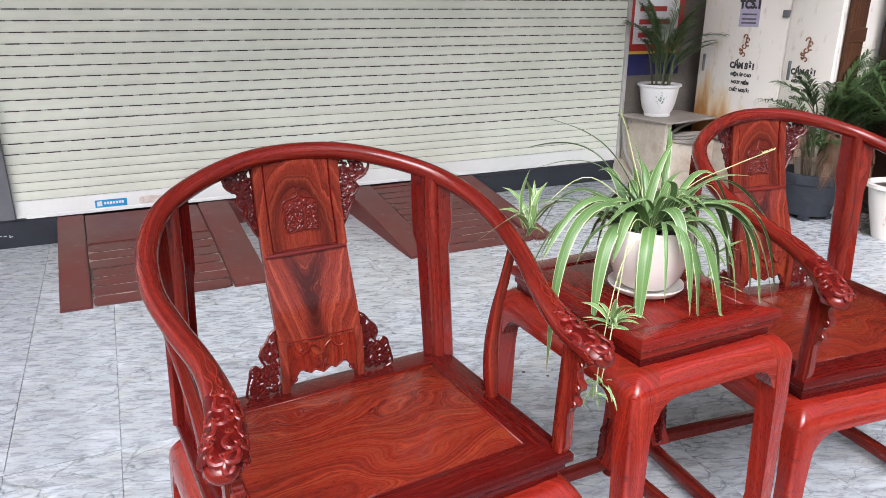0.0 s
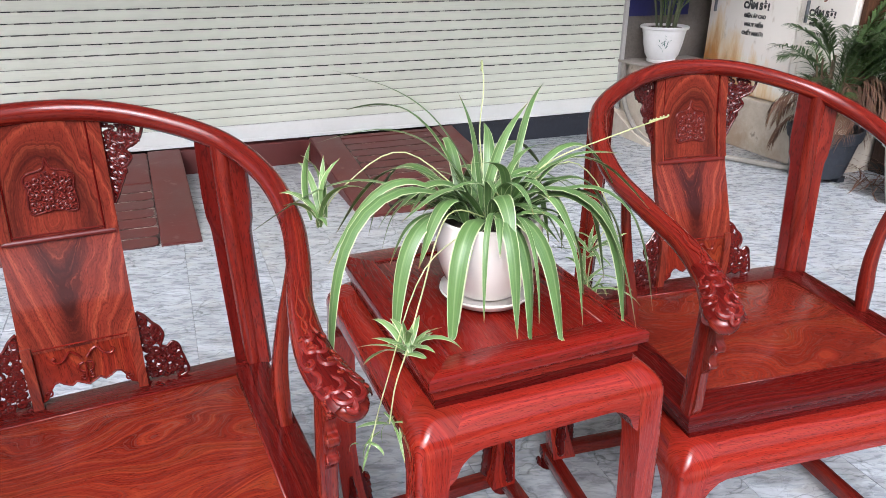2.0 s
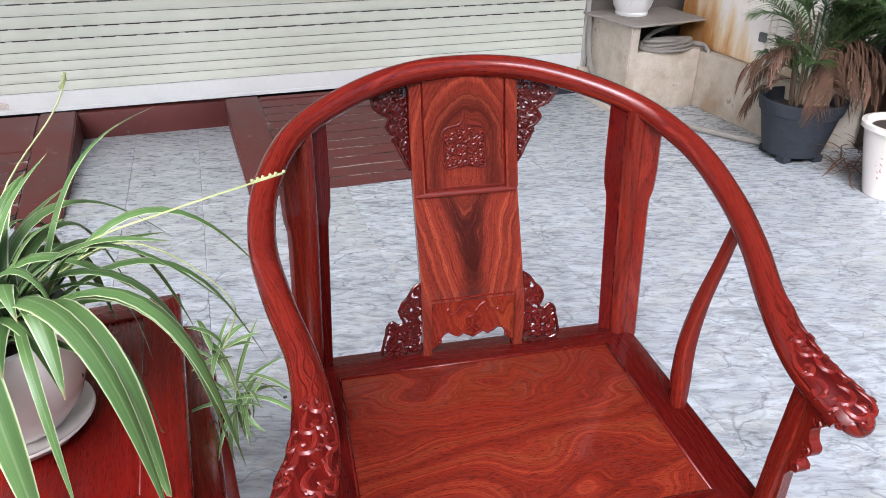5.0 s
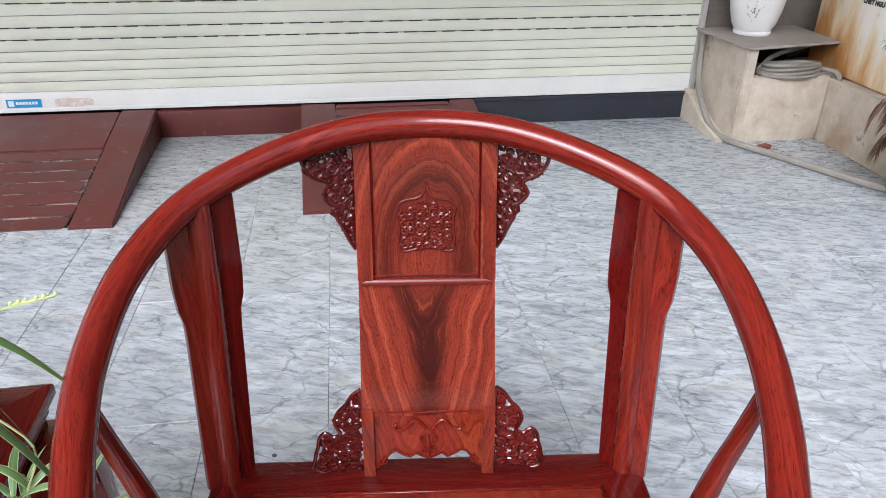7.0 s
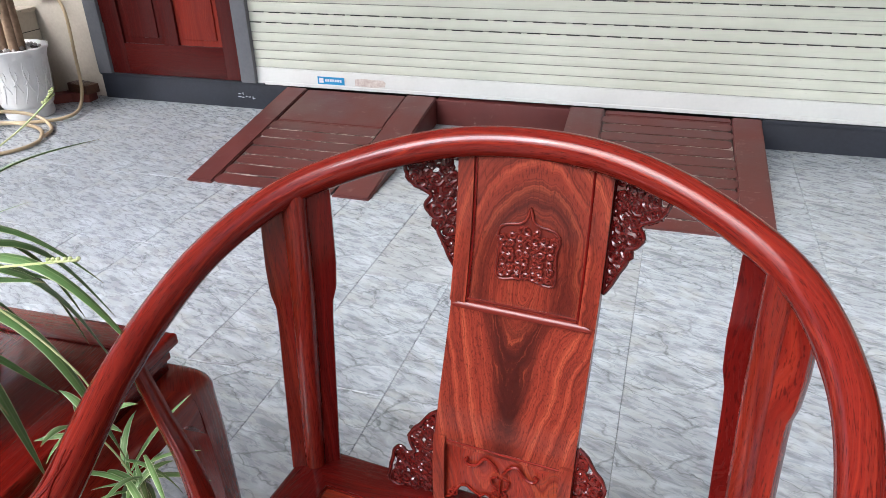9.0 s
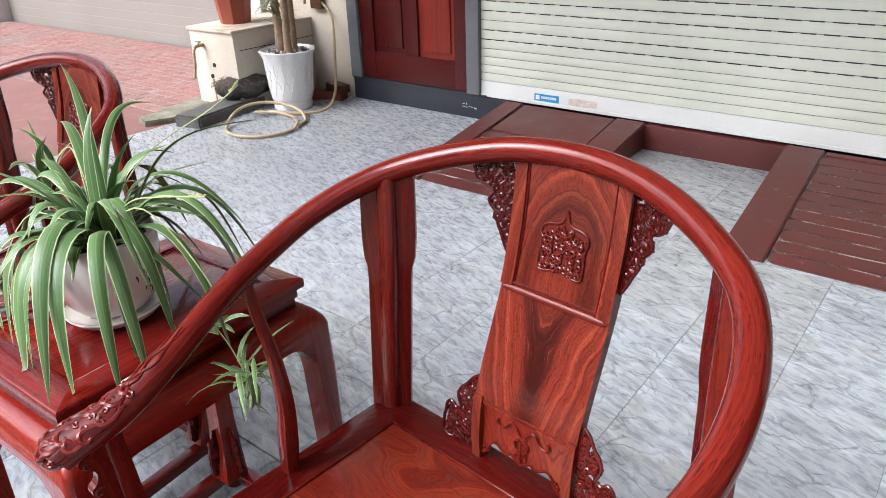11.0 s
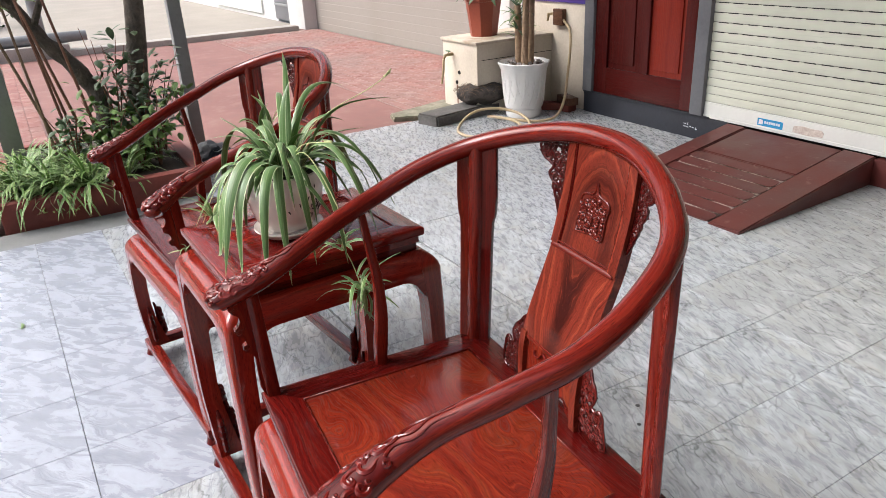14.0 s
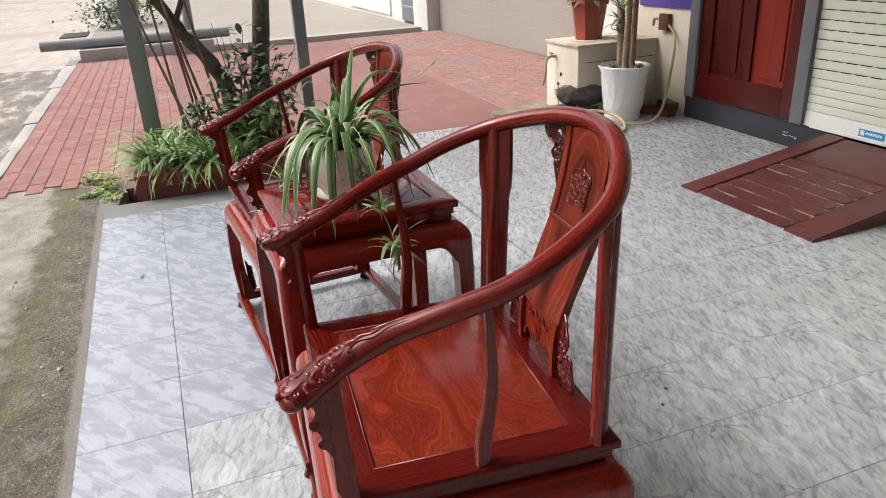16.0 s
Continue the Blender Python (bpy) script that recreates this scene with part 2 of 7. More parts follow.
def tube(bm, path, radius, segs=8, up=(0, 0, 1), flat=1.0, square=0.0, caps=True):
    """A tube along a path. radius: a number or one per point; flat: width over height; square: 0 round to 1 boxy."""
    layer = bm.loops.layers.uv.verify()
    pts = [Vector(p[:3]) for p in path]
    n = len(pts)
    rs = [radius] * n if isinstance(radius, (int, float)) else list(radius)
    fl = [flat] * n if isinstance(flat, (int, float)) else list(flat)
    upv = Vector(up)
    rings, run, dist = [], 0.0, []
    for i, p in enumerate(pts):
        tang = (pts[min(i + 1, n - 1)] - pts[max(i - 1, 0)])
        tang = tang.normalized() if tang.length > 1e-9 else Vector((0, 0, 1))
        side = tang.cross(upv)
        if side.length < 1e-4:
            side = tang.cross(Vector((1, 0, 0)))
        side.normalize()
        top = side.cross(tang).normalized()
        ring = []
        for k in range(segs):
            a = 2 * math.pi * (k + 0.5) / segs
            c, s = math.cos(a), math.sin(a)
            if square:
                g = 1 / max(abs(c), abs(s))
                c, s = c * (1 + (g - 1) * square), s * (1 + (g - 1) * square)
            ring.append(bm.verts.new(p + side * (c * rs[i] * fl[i]) + top * (s * rs[i])))
        rings.append(ring)
        if i:
            run += (p - pts[i - 1]).length
        dist.append(run)
    for i in range(n - 1):
        for k in range(segs):
            k2 = (k + 1) % segs
            f = bm.faces.new((rings[i][k], rings[i][k2], rings[i + 1][k2], rings[i + 1][k]))
            f.smooth = True
            w = 2 * math.pi * max(rs) / segs
            for lp, uv in zip(f.loops, ((dist[i], k * w), (dist[i], (k + 1) * w), (dist[i + 1], (k + 1) * w), (dist[i + 1], k * w))):
                lp[layer].uv = uv
    if caps:
        bm.faces.new(rings[0][::-1])
        bm.faces.new(rings[-1])
    return bm


def lathe(bm, profile, segs=32, centre=(0, 0), wobble=None):
    """A profile of (radius, z) turned round the vertical."""
    rings = []
    for r, z in profile:
        rings.append([bm.verts.new((centre[0] + (r + (wobble(2 * math.pi * k / segs, r, z) if wobble else 0)) * math.cos(2 * math.pi * k / segs),
                                    centre[1] + (r + (wobble(2 * math.pi * k / segs, r, z) if wobble else 0)) * math.sin(2 * math.pi * k / segs), z)) for k in range(segs)])
    for a, b in zip(rings, rings[1:]):
        for k in range(segs):
            f = bm.faces.new((a[k], a[(k + 1) % segs], b[(k + 1) % segs], b[k]))
            f.smooth = True
    if profile[0][0] > 1e-4:
        bm.faces.new(rings[0][::-1])
    if profile[-1][0] > 1e-4:
        bm.faces.new(rings[-1])
    bmesh.ops.recalc_face_normals(bm, faces=bm.faces[:])
    return bm


def curl(cx, cz, r, turns=1.3, start=0.0, flip=1, n=12):
    """A scroll in a plane: pairs from the outside inwards."""
    out = []
    for i in range(n + 1):
        u = i / n
        a = start + flip * u * turns * 2 * math.pi
        rr = r * (1 - 0.72 * u)
        out.append((cx + rr * math.cos(a), cz + rr * math.sin(a)))
    return out


# ---- furniture in rosewood ----
RAIL = [(0.0, 0.3138, 0.9700), (0.0956, 0.2996, 0.9653), (0.1905, 0.2626, 0.9448), (0.2697, 0.2049, 0.9152),
        (0.3138, 0.119, 0.8779), (0.3255, 0.0281, 0.8369), (0.3120, -0.0596, 0.8059), (0.2890, -0.147, 0.772),
        (0.2850, -0.226, 0.738), (0.3030, -0.290, 0.712)]
SPLAT = [(0.50, 0.199), (0.55, 0.199), (0.60, 0.204), (0.65, 0.218), (0.70, 0.238), (0.7735, 0.267), (0.83, 0.283), (0.88, 0.294), (0.96, 0.304)]


def splat_y(z):
    for (a, ya), (b, yb) in zip(SPLAT, SPLAT[1:]):
        if z <= b:
            return ya + (yb - ya) * (z - a) / (b - a)
    return SPLAT[-1][1]


SPLAT_FINE = [tuple(p) for p in spline(SPLAT, 5)]


def board(x0, x1, z0, z1, front, back, bm=None):
    """A board that follows the bend of the back splat; front and back: metres before its face."""
    bm = bm or bmesh.new()
    zs = [z0] + [z for z, _ in SPLAT_FINE if z0 + 0.004 < z < z1 - 0.004] + [z1]
    ys = [np.interp(z, [p[0] for p in SPLAT_FINE], [p[1] for p in SPLAT_FINE]) for z in zs]
    rows = []
    for z, y in zip(zs, ys):
        rows.append([bm.verts.new(q) for q in ((x0, y - front, z), (x1, y - front, z), (x1, y - back, z), (x0, y - back, z))])
    for a, b in zip(rows, rows[1:]):
        for k in range(4):
            bm.faces.new((a[k], a[(k + 1) % 4], b[(k + 1) % 4], b[k]))
    bm.faces.new(rows[0][::-1])
    bm.faces.new(rows[-1])
    bmesh.ops.recalc_face_normals(bm, faces=bm.faces[:])
    return bm


def on_splat(points, front=0.003):
    return [(x, np.interp(z, [p[0] for p in SPLAT_FINE], [p[1] for p in SPLAT_FINE]) - front, z) for x, z in points]


def bulge(z, top, drop):
    """How far an apron swells out at height z below its top."""
    u = min(1.0, max(0.0, (top - z) / drop))
    return math.sin(min(1.0, u * 1.25) * math.pi / 2) ** 0.8


def apron(length, top, drop, swell, thick, leg, arch):
    """One side of a swelling apron along x, face towards -y, with rounded corners down to the legs."""
    bm = bmesh.new()
    n, m = 36, 7
    front, rear = [], []
    for i in range(n + 1):
        x = -length / 2 + length * i / n
        gap = min(x + length / 2 - leg, length / 2 - leg - x)
        if gap <= 0:
            zb = top - drop - arch
        elif gap < arch:
            zb = top - drop - arch + math.sqrt(arch * arch - (arch - gap) ** 2)
        else:
            zb = top - drop
        front.append([bm.verts.new((x, -swell * bulge(top - (top - zb) * j / m, top, drop), top - (top - zb) * j / m)) for j in range(m + 1)])
        rear.append([bm.verts.new((x, thick - swell * 0.3 * bulge(top - (top - zb) * j / m, top, drop), top - (top - zb) * j / m)) for j in range(m + 1)])
    for i in range(n):
        for j in range(m):
            bm.faces.new((front[i][j], front[i][j + 1], front[i + 1][j + 1], front[i + 1][j]))
            bm.faces.new((rear[i][j], rear[i + 1][j], rear[i + 1][j + 1], rear[i][j + 1]))
        bm.faces.new((front[i][m], rear[i][m], rear[i + 1][m], front[i + 1][m]))
        bm.faces.new((front[i][0], front[i + 1][0], rear[i + 1][0], rear[i][0]))
    for i in (0, n):
        for j in range(m):
            vs = (front[i][j], rear[i][j], rear[i][j + 1], front[i][j + 1])
            bm.faces.new(vs if i == 0 else vs[::-1])
    bmesh.ops.recalc_face_normals(bm, faces=bm.faces[:])
    return bm


def leg_mesh(hx, hy, top, drop, swell, sx, sy, foot):
    """A cabriole-like square leg at a corner (signs sx, sy) of a frame with half sizes hx, hy, down to a base at height foot."""
    bm = bmesh.new()
    rows = []
    levels = [top + 0.001, top - drop * 0.15, top - drop * 0.3, top - drop * 0.5, top - drop * 0.75, top - drop, top - drop - 0.03,
              top - drop - 0.08, 0.26, 0.20, 0.15, 0.11, 0.08, foot]
    for z in levels:
        out = swell * bulge(z, top, drop)
        u = min(1.0, max(0.0, (top - drop - z) / (top - drop - foot)))
        out += 0.007 * math.sin(u * math.pi) - 0.004 * u
        w = 0.050 - 0.010 * math.sin(u * math.pi) + 0.008 * max(0, u - 0.75) / 0.25
        if z > top - drop:
            w = 0.052
        x1, y1, r = hx + out + 0.0004, hy + out + 0.0004, 0.013
        arc = [(x1 - r + r * math.cos(a), y1 - r + r * math.sin(a)) for a in np.linspace(0, math.pi / 2, 5)]
        rows.append([bm.verts.new((sx * x, sy * y, z)) for x, y in arc + [(x1 - w, y1), (x1 - w, y1 - w), (x1, y1 - w)]])
    for a, b in zip(rows, rows[1:]):
        for k in range(8):
            bm.faces.new((a[k], a[(k + 1) % 8], b[(k + 1) % 8], b[k]))
    bm.faces.new(rows[0])
    bm.faces.new(rows[-1][::-1])
    bmesh.ops.recalc_face_normals(bm, faces=bm.faces[:])
    return bm


def scroll_bracket(x, y, dx, dy, z0, z1, rng):
    """Carved leaves that swell from the inner edge of a leg above its foot; dx, dy: the way they face."""
    bm = bmesh.new()
    for i in range(5):
        z = z0 + (z1 - z0) * (i + 0.3) / 5
        s = 0.016 * (1 - 0.1 * i)
        pts = [(x + dx * (0.004 + p[0]), y + dy * (0.004 + p[0]), z + p[1]) for p in curl(0.004, 0, s, 0.9, math.pi * 0.5, -1, 7)]
        tube(bm, pts, [0.008] * 5 + [0.006, 0.005, 0.004], 6, up=(-dy, dx, 0.01))
    tube(bm, [(x, y, z0 - 0.01), (x + dx * 0.012, y + dy * 0.012, (z0 + z1) / 2), (x, y, z1 + 0.02)], [0.010, 0.013, 0.004], 8)
    return bm


def base_and_legs(owner, hx, hy, cy, top, drop, swell, arch, rng):
    """Aprons, legs, floor frame and feet shared by the chairs and the tea table."""
    foot = 0.056
    for (length, off, ang) in ((2 * hx, hy, 0), (2 * hx, hy, 180), (2 * hy, hx, 90), (2 * hy, hx, 270)):
        bm = apron(length - 0.034, top, drop, swell, 0.018, 0.008, arch)
        finish(bm, 0)
        turn = Matrix.Rotation(radians(ang), 4, "Z") @ Matrix.Translation((0, -off, 0))
        bmesh.ops.transform(bm, matrix=Matrix.Translation((0, cy, 0)) @ turn, verts=bm.verts[:])
        part("apron", bm, WOOD_LIT, owner, sharp=50)
    for sx in (-1, 1):
        for sy in (-1, 1):
            bm = leg_mesh(hx, hy, top, drop, swell, sx, sy, foot)
            bmesh.ops.translate(bm, vec=(0, cy, 0), verts=bm.verts[:])
            leg = part("leg", finish(bm, 2), WOOD_LIT, owner, sharp=50)
            q = 0.045
            part("carved_bracket", scroll_bracket(sx * (hx + swell - q), cy + sy * (hy + swell - 0.02), -sx, 0, 0.075, 0.17, rng), WOOD_DARK, leg, "carved leaf scrolls")
            part("carved_bracket", scroll_bracket(sx * (hx + swell - 0.02), cy + sy * (hy + swell - q), 0, -sy, 0.075, 0.17, rng), WOOD_DARK, leg, "carved leaf scrolls")
    ox, oy = hx + swell + 0.006, hy + swell + 0.006
    for sy in (-1, 1):
        part("stretcher", B((-ox, cy + sy * oy - (0.032 if sy > 0 else 0), 0.028), (ox, cy + sy * oy + (0.032 if sy < 0 else 0), 0.057), 0.004, 0), WOOD, owner)
    for sx in (-1, 1):
        part("stretcher", B((sx * ox - (0.032 if sx > 0 else 0), cy - oy + 0.032, 0.028), (sx * ox + (0.032 if sx < 0 else 0), cy + oy - 0.032, 0.057), 0.004, 1), WOOD, owner)
    for sx in (-1, 1):
        for sy in (-1, 1):
            bm = bmesh.new()
            lathe(bm, [(0.019, 0.0), (0.024, 0.006), (0.020, 0.016), (0.017, 0.029)], 12, (sx * (ox - 0.018), cy + sy * (oy - 0.018)))
            tube(bm, [(sx * (ox + 0.006), cy + sy * (oy - 0.018) + p[0], 0.016 + p[1]) for p in curl(0, 0, 0.012, 1.2, 0, 1, 8)], 0.004, 6, up=(1, 0, 0))
            part("foot", finish(bm, 2), WOOD_DARK, owner)


def mitred_frame(owner, hx, y0, y1, ix, iy0, iy1, z0, z1, name="seat_rail"):
    """Four mitred rails round a panel, with a stepped moulding below the edge."""
    outer = [(-hx, y0), (hx, y0), (hx, y1), (-hx, y1)]
    inner = [(-ix, iy0), (ix, iy0), (ix, iy1), (-ix, iy1)]
    mid = z0 + (z1 - z0) * 0.45
    for k in range(4):
        a, b = outer[k], outer[(k + 1) % 4]
        c, d = inner[(k + 1) % 4], inner[k]
        bm = bmesh.new()
        prism(bm, [a, b, c, d], mid, z1)
        es = [e for e in bm.edges if all(abs(v.co.z - z1) < 1e-5 for v in e.verts) and all(min((v.co.xy - Vector(q)).length for q in (a, b)) < 1e-4 for v in e.verts)]
        es += [e for e in bm.edges if all(abs(v.co.z - mid) < 1e-5 for v in e.verts) and all(min((v.co.xy - Vector(q)).length for q in (a, b)) < 1e-4 for v in e.verts)]
        bmesh.ops.bevel(bm, geom=es, offset=0.005, segments=3, affect="EDGES", profile=0.5)
        s = 0.010
        shrink = lambda p: (p[0] - math.copysign(s, p[0]), p[1] - math.copysign(s, p[1] - (y0 + y1) / 2))
        prism(bm, [shrink(a), shrink(b), c, d], z0, mid - 0.0005)
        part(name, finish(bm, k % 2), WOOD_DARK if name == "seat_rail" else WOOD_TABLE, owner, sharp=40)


def build_armchair(m):
    rng = random.Random(4)
    ch = thing("horseshoe_armchair", m, "carved red-brown rosewood horseshoe-back armchair with glossy lacquer", "chair", "rosewood armchairs")
    # seat
    mitred_frame(ch, 0.300, -0.250, 0.230, 0.237, -0.184, 0.166, 0.462, 0.500)
    part("seat_panel", B((-0.2365, -0.1835, 0.478), (0.2365, 0.1655, 0.4975), 0.001, 0), WOOD_PANEL, ch, "wide seat board with swirling grain")
    bm = bmesh.new()
    c4 = [(-0.237, -0.184), (0.237, -0.184), (0.237, 0.166), (-0.237, 0.166)]
    for k in range(4):
        a, b = c4[k], c4[(k + 1) % 4]
        tube(bm, [(*a, 0.4985), (*b, 0.4985)], 0.0025, 6)
    part("bead", bm, WOOD, ch)
    for lo, hi, ax in (((-0.280, -0.232, 0.442), (0.280, -0.214, 0.463), 0), ((-0.280, 0.194, 0.442), (0.280, 0.212, 0.463), 0),
                       ((-0.280, -0.214, 0.442), (-0.262, 0.194, 0.463), 1), ((0.262, -0.214, 0.442), (0.280, 0.194, 0.463), 1)):
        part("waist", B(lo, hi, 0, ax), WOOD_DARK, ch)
    base_and_legs(ch, 0.288, 0.240, -0.010, 0.443, 0.062, 0.028, 0.045, rng)
    # crest rail
    path = [tuple(p) for p in spline([(-x, y, z) for x, y, z in RAIL[:0:-1]] + RAIL, 9)]
    n = len(path)
    rad, flat = [], []
    for i in range(n):
        u = min(i, n - 1 - i) / 9.0
        rad.append(0.0178 + 0.005 * max(0, 1 - u / 2.2))
        flat.append(1.0 + 0.45 * max(0, 1 - u / 2.0))
    bm = bmesh.new()
    tube(bm, path, rad, 20, flat=flat)
    rail = part("crest_rail", bm, WOOD, ch, "continuous curved arm and back rail with bright gloss")
    tail = [Vector(p) for p in spline(RAIL, 9)][-46:]
    run = [0.0]
    for p, q in zip(tail[::-1], tail[::-1][1:]):
        run.append(run[-1] + (p - q).length)

    def on_rail(d, phi, lift=0.0):
        """A point on the surface of the arm, d metres before its end, phi round from the top."""
        k = np.interp(d, run, range(len(run)))
        i = min(int(k), len(run) - 2)
        c = tail[::-1][i].lerp(tail[::-1][i + 1], k - i)
        t = (tail[::-1][i] - tail[::-1][i + 1]).normalized()
        c = c + t * max(0.0, -d)
        side = t.cross(Vector((0, 0, 1))).normalized()
        up = side.cross(t)
        u = k / 9.0
        r = (0.0178 + 0.005 * max(0, 1 - u / 2.2)) * (1 - 0.5 * min(1.0, max(0.0, -d) / 0.022) ** 2) + lift
        w = 1.0 + 0.45 * max(0, 1 - u / 2.0)
        return c + side * (math.sin(phi) * r * w) + up * (math.cos(phi) * r)

    for s in (-1, 1):
        bm = bmesh.new()
        end = Vector((s * 0.3045, -0.292, 0.7115))
        bmesh.ops.create_uvsphere(bm, u_segments=20, v_segments=12, radius=1.0)
        for v in bm.verts:
            v.co = Vector((v.co.x * 0.024, v.co.y * 0.021 - 0.002, v.co.z * (0.0140 if v.co.z > 0 else 0.0195) - 0.006 * max(0.0, -v.co.y)))
        bmesh.ops.rotate(bm, cent=(0, 0, 0), matrix=Matrix.Rotation(radians(20 * s), 3, "Z"), verts=bm.verts[:])
        bmesh.ops.translate(bm, vec=end, verts=bm.verts[:])
        hand = part("handgrip", finish(bm, 1), WOOD, ch, "rounded carved arm end")
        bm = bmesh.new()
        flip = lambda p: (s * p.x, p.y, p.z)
        # sleeve over the arm end: shade between the scrolls put into darker wood
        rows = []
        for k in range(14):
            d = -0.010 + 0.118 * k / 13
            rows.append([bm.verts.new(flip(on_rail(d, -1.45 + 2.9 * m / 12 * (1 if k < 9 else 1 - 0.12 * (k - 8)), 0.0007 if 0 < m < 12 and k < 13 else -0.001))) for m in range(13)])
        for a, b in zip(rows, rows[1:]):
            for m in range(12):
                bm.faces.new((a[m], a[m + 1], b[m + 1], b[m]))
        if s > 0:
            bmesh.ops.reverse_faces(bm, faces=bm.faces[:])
        part("carved_ground", finish(bm, 1), WOOD_DARK, hand, "shade between the scrolls, put into a darker wood colour")
        bm = bmesh.new()
        for d, phi, r, way in ((-0.016, 0.15, 0.0065, 1), (-0.006, -0.5, 0.0085, 1), (-0.004, 0.7, 0.0085, -1), (0.014, 0.1, 0.0080, 1), (0.020, -1.25, 0.0080, 1), (0.018, 1.30, 0.0075, -1), (0.034, -0.45, 0.0085, -1), (0.036, 0.75, 0.0080, 1),
                               (0.052, 0.15, 0.0075, -1), (0.056, -1.15, 0.0070, 1), (0.060, 1.10, 0.0070, -1), (0.074, -0.45, 0.0070, 1), (0.078, 0.55, 0.0065, -1), (0.096, 0.0, 0.0060, 1)):
            stretch = rng.uniform(0.022, 0.034)
            flat_pts = [(stretch * (1 - u / 5), 0.005 * math.sin(u * 0.9) * (1 - u / 5)) for u in range(5)]
            for m in range(10):
                a = -math.pi / 2 - m * 0.52
                rr = r * (1 - 0.055 * m)
                flat_pts.append((rr * math.cos(a), r + rr * math.sin(a)))
            pts = [flip(on_rail(max(-0.022, d + a), phi + way * b / 0.022, -0.0016)) for a, b in flat_pts]
            scroll = bmesh.new()
            tube(scroll, pts, [0.0010, 0.0022, 0.0033, 0.0041, 0.0046, 0.0048, 0.0049, 0.0049, 0.0048, 0.0047, 0.0045, 0.0043, 0.0040, 0.0035, 0.0026], 8)
            part("scroll", scroll, WOOD_SCROLL, hand)
        for k in range(14):
            d, phi, r = -0.012 + 0.118 * (k + rng.random()) / 14, rng.uniform(-1.35, 1.35) * (1 - 0.03 * k), rng.uniform(0.0032, 0.0052)
            a0, way = rng.uniform(0, 6.3), rng.choice((-1, 1))
            pts = [flip(on_rail(max(-0.020, d + x), phi + y / 0.022, 0.0004)) for x, y in curl(0, 0, r, 1.0, a0, way, 8)]
            tube(bm, pts, [0.0016, 0.0022, 0.0024, 0.0024, 0.0023, 0.0022, 0.0021, 0.0018, 0.0014], 6)
        for off, amp in ((0.0, 0.35), (0.25, -0.3), (-0.45, 0.25)):
            pts = [flip(on_rail(0.10 + 0.095 * k / 14, off + amp * math.sin(k * 0.75) * (1 - k / 15), 0.0002)) for k in range(15)]
            tube(bm, pts, [0.0026 - 0.00014 * k for k in range(15)], 6)
        part("carving", bm, WOOD, hand, "deep scroll carving")["kind"] = "stuff"
    # back splat
    sp = part("back_splat", finish(board(-0.089, 0.089, 0.600, 0.962, 0.0, -0.018), 2), WOOD_SPLAT, ch, "bent back board with bold dark flame grain")
    for s in (-1, 1):
        part("stile", finish(board(min(s * 0.070, s * 0.0895), max(s * 0.070, s * 0.0895), 0.776, 0.958, 0.0040, 0.0), 2), WOOD_SPLAT, sp)
        part("stile", finish(board(min(s * 0.074, s * 0.0895), max(s * 0.074, s * 0.0895), 0.500, 0.612, 0.004, -0.018), 2), WOOD_SPLAT, sp)
        bm = bmesh.new()
        tube(bm, on_splat([(s * 0.068, 0.776 + 0.182 * i / 12) for i in range(13)], 0.001), 0.0018, 6, up=(0, 1, 0))
        part("bead", bm, WOOD_DARK, sp)
    bm = bmesh.new()
    rows = []
    for x in (-1, 1):
        rows.append([bm.verts.new((x * (0.0845 - 3.0 * (z - 0.7735) * (z > 0.775)), splat_y(z) - out_, z)) for z, out_ in
                     ((0.7690, -0.001), (0.7695, 0.0040), (0.7712, 0.0050), (0.7740, 0.0046), (0.7765, 0.0034), (0.7775, -0.001))])
    for k in range(6):
        bm.faces.new((rows[0][k], rows[0][(k + 1) % 6], rows[1][(k + 1) % 6], rows[1][k]))
    bm.faces.new(rows[0][::-1])
    bm.faces.new(rows[1])
    bmesh.ops.recalc_face_normals(bm, faces=bm.faces[:])
    tube(bm, on_splat([(-0.070, 0.7805), (0.070, 0.7805)], 0.001), 0.0018, 6)
    part("moulding", finish(bm, 0, uv=False), WOOD_RELIEF, sp, "mitred bar with a bright edge", sharp=50)
    # medallion
    bm = bmesh.new()
    out = [(-0.036, 0.822), (-0.030, 0.812), (0.0, 0.817), (0.030, 0.812), (0.036, 0.822), (0.034, 0.850), (0.037, 0.866), (0.030, 0.876), (0.012, 0.880), (0.004, 0.886), (0.0, 0.900),
           (-0.004, 0.886), (-0.012, 0.880), (-0.030, 0.876), (-0.037, 0.866), (-0.034, 0.850)]
    smooth = [tuple(p) for p in spline(out + out[:1], 4)]
    tube(bm, on_splat(smooth, 0.002), 0.0019, 8, up=(0, 1, 0))
    lo_, hi_ = [bm.verts.new(q) for q in on_splat(smooth[:-1], -0.001)], [bm.verts.new(q) for q in on_splat(smooth[:-1], 0.0012)]
    mid_ = bm.verts.new(on_splat([(0.0, 0.848)], 0.0012)[0])
    for k in range(len(lo_)):
        k2 = (k + 1) % len(lo_)
        bm.faces.new((lo_[k], lo_[k2], hi_[k2], hi_[k]))
        bm.faces.new((hi_[k], hi_[k2], mid_))
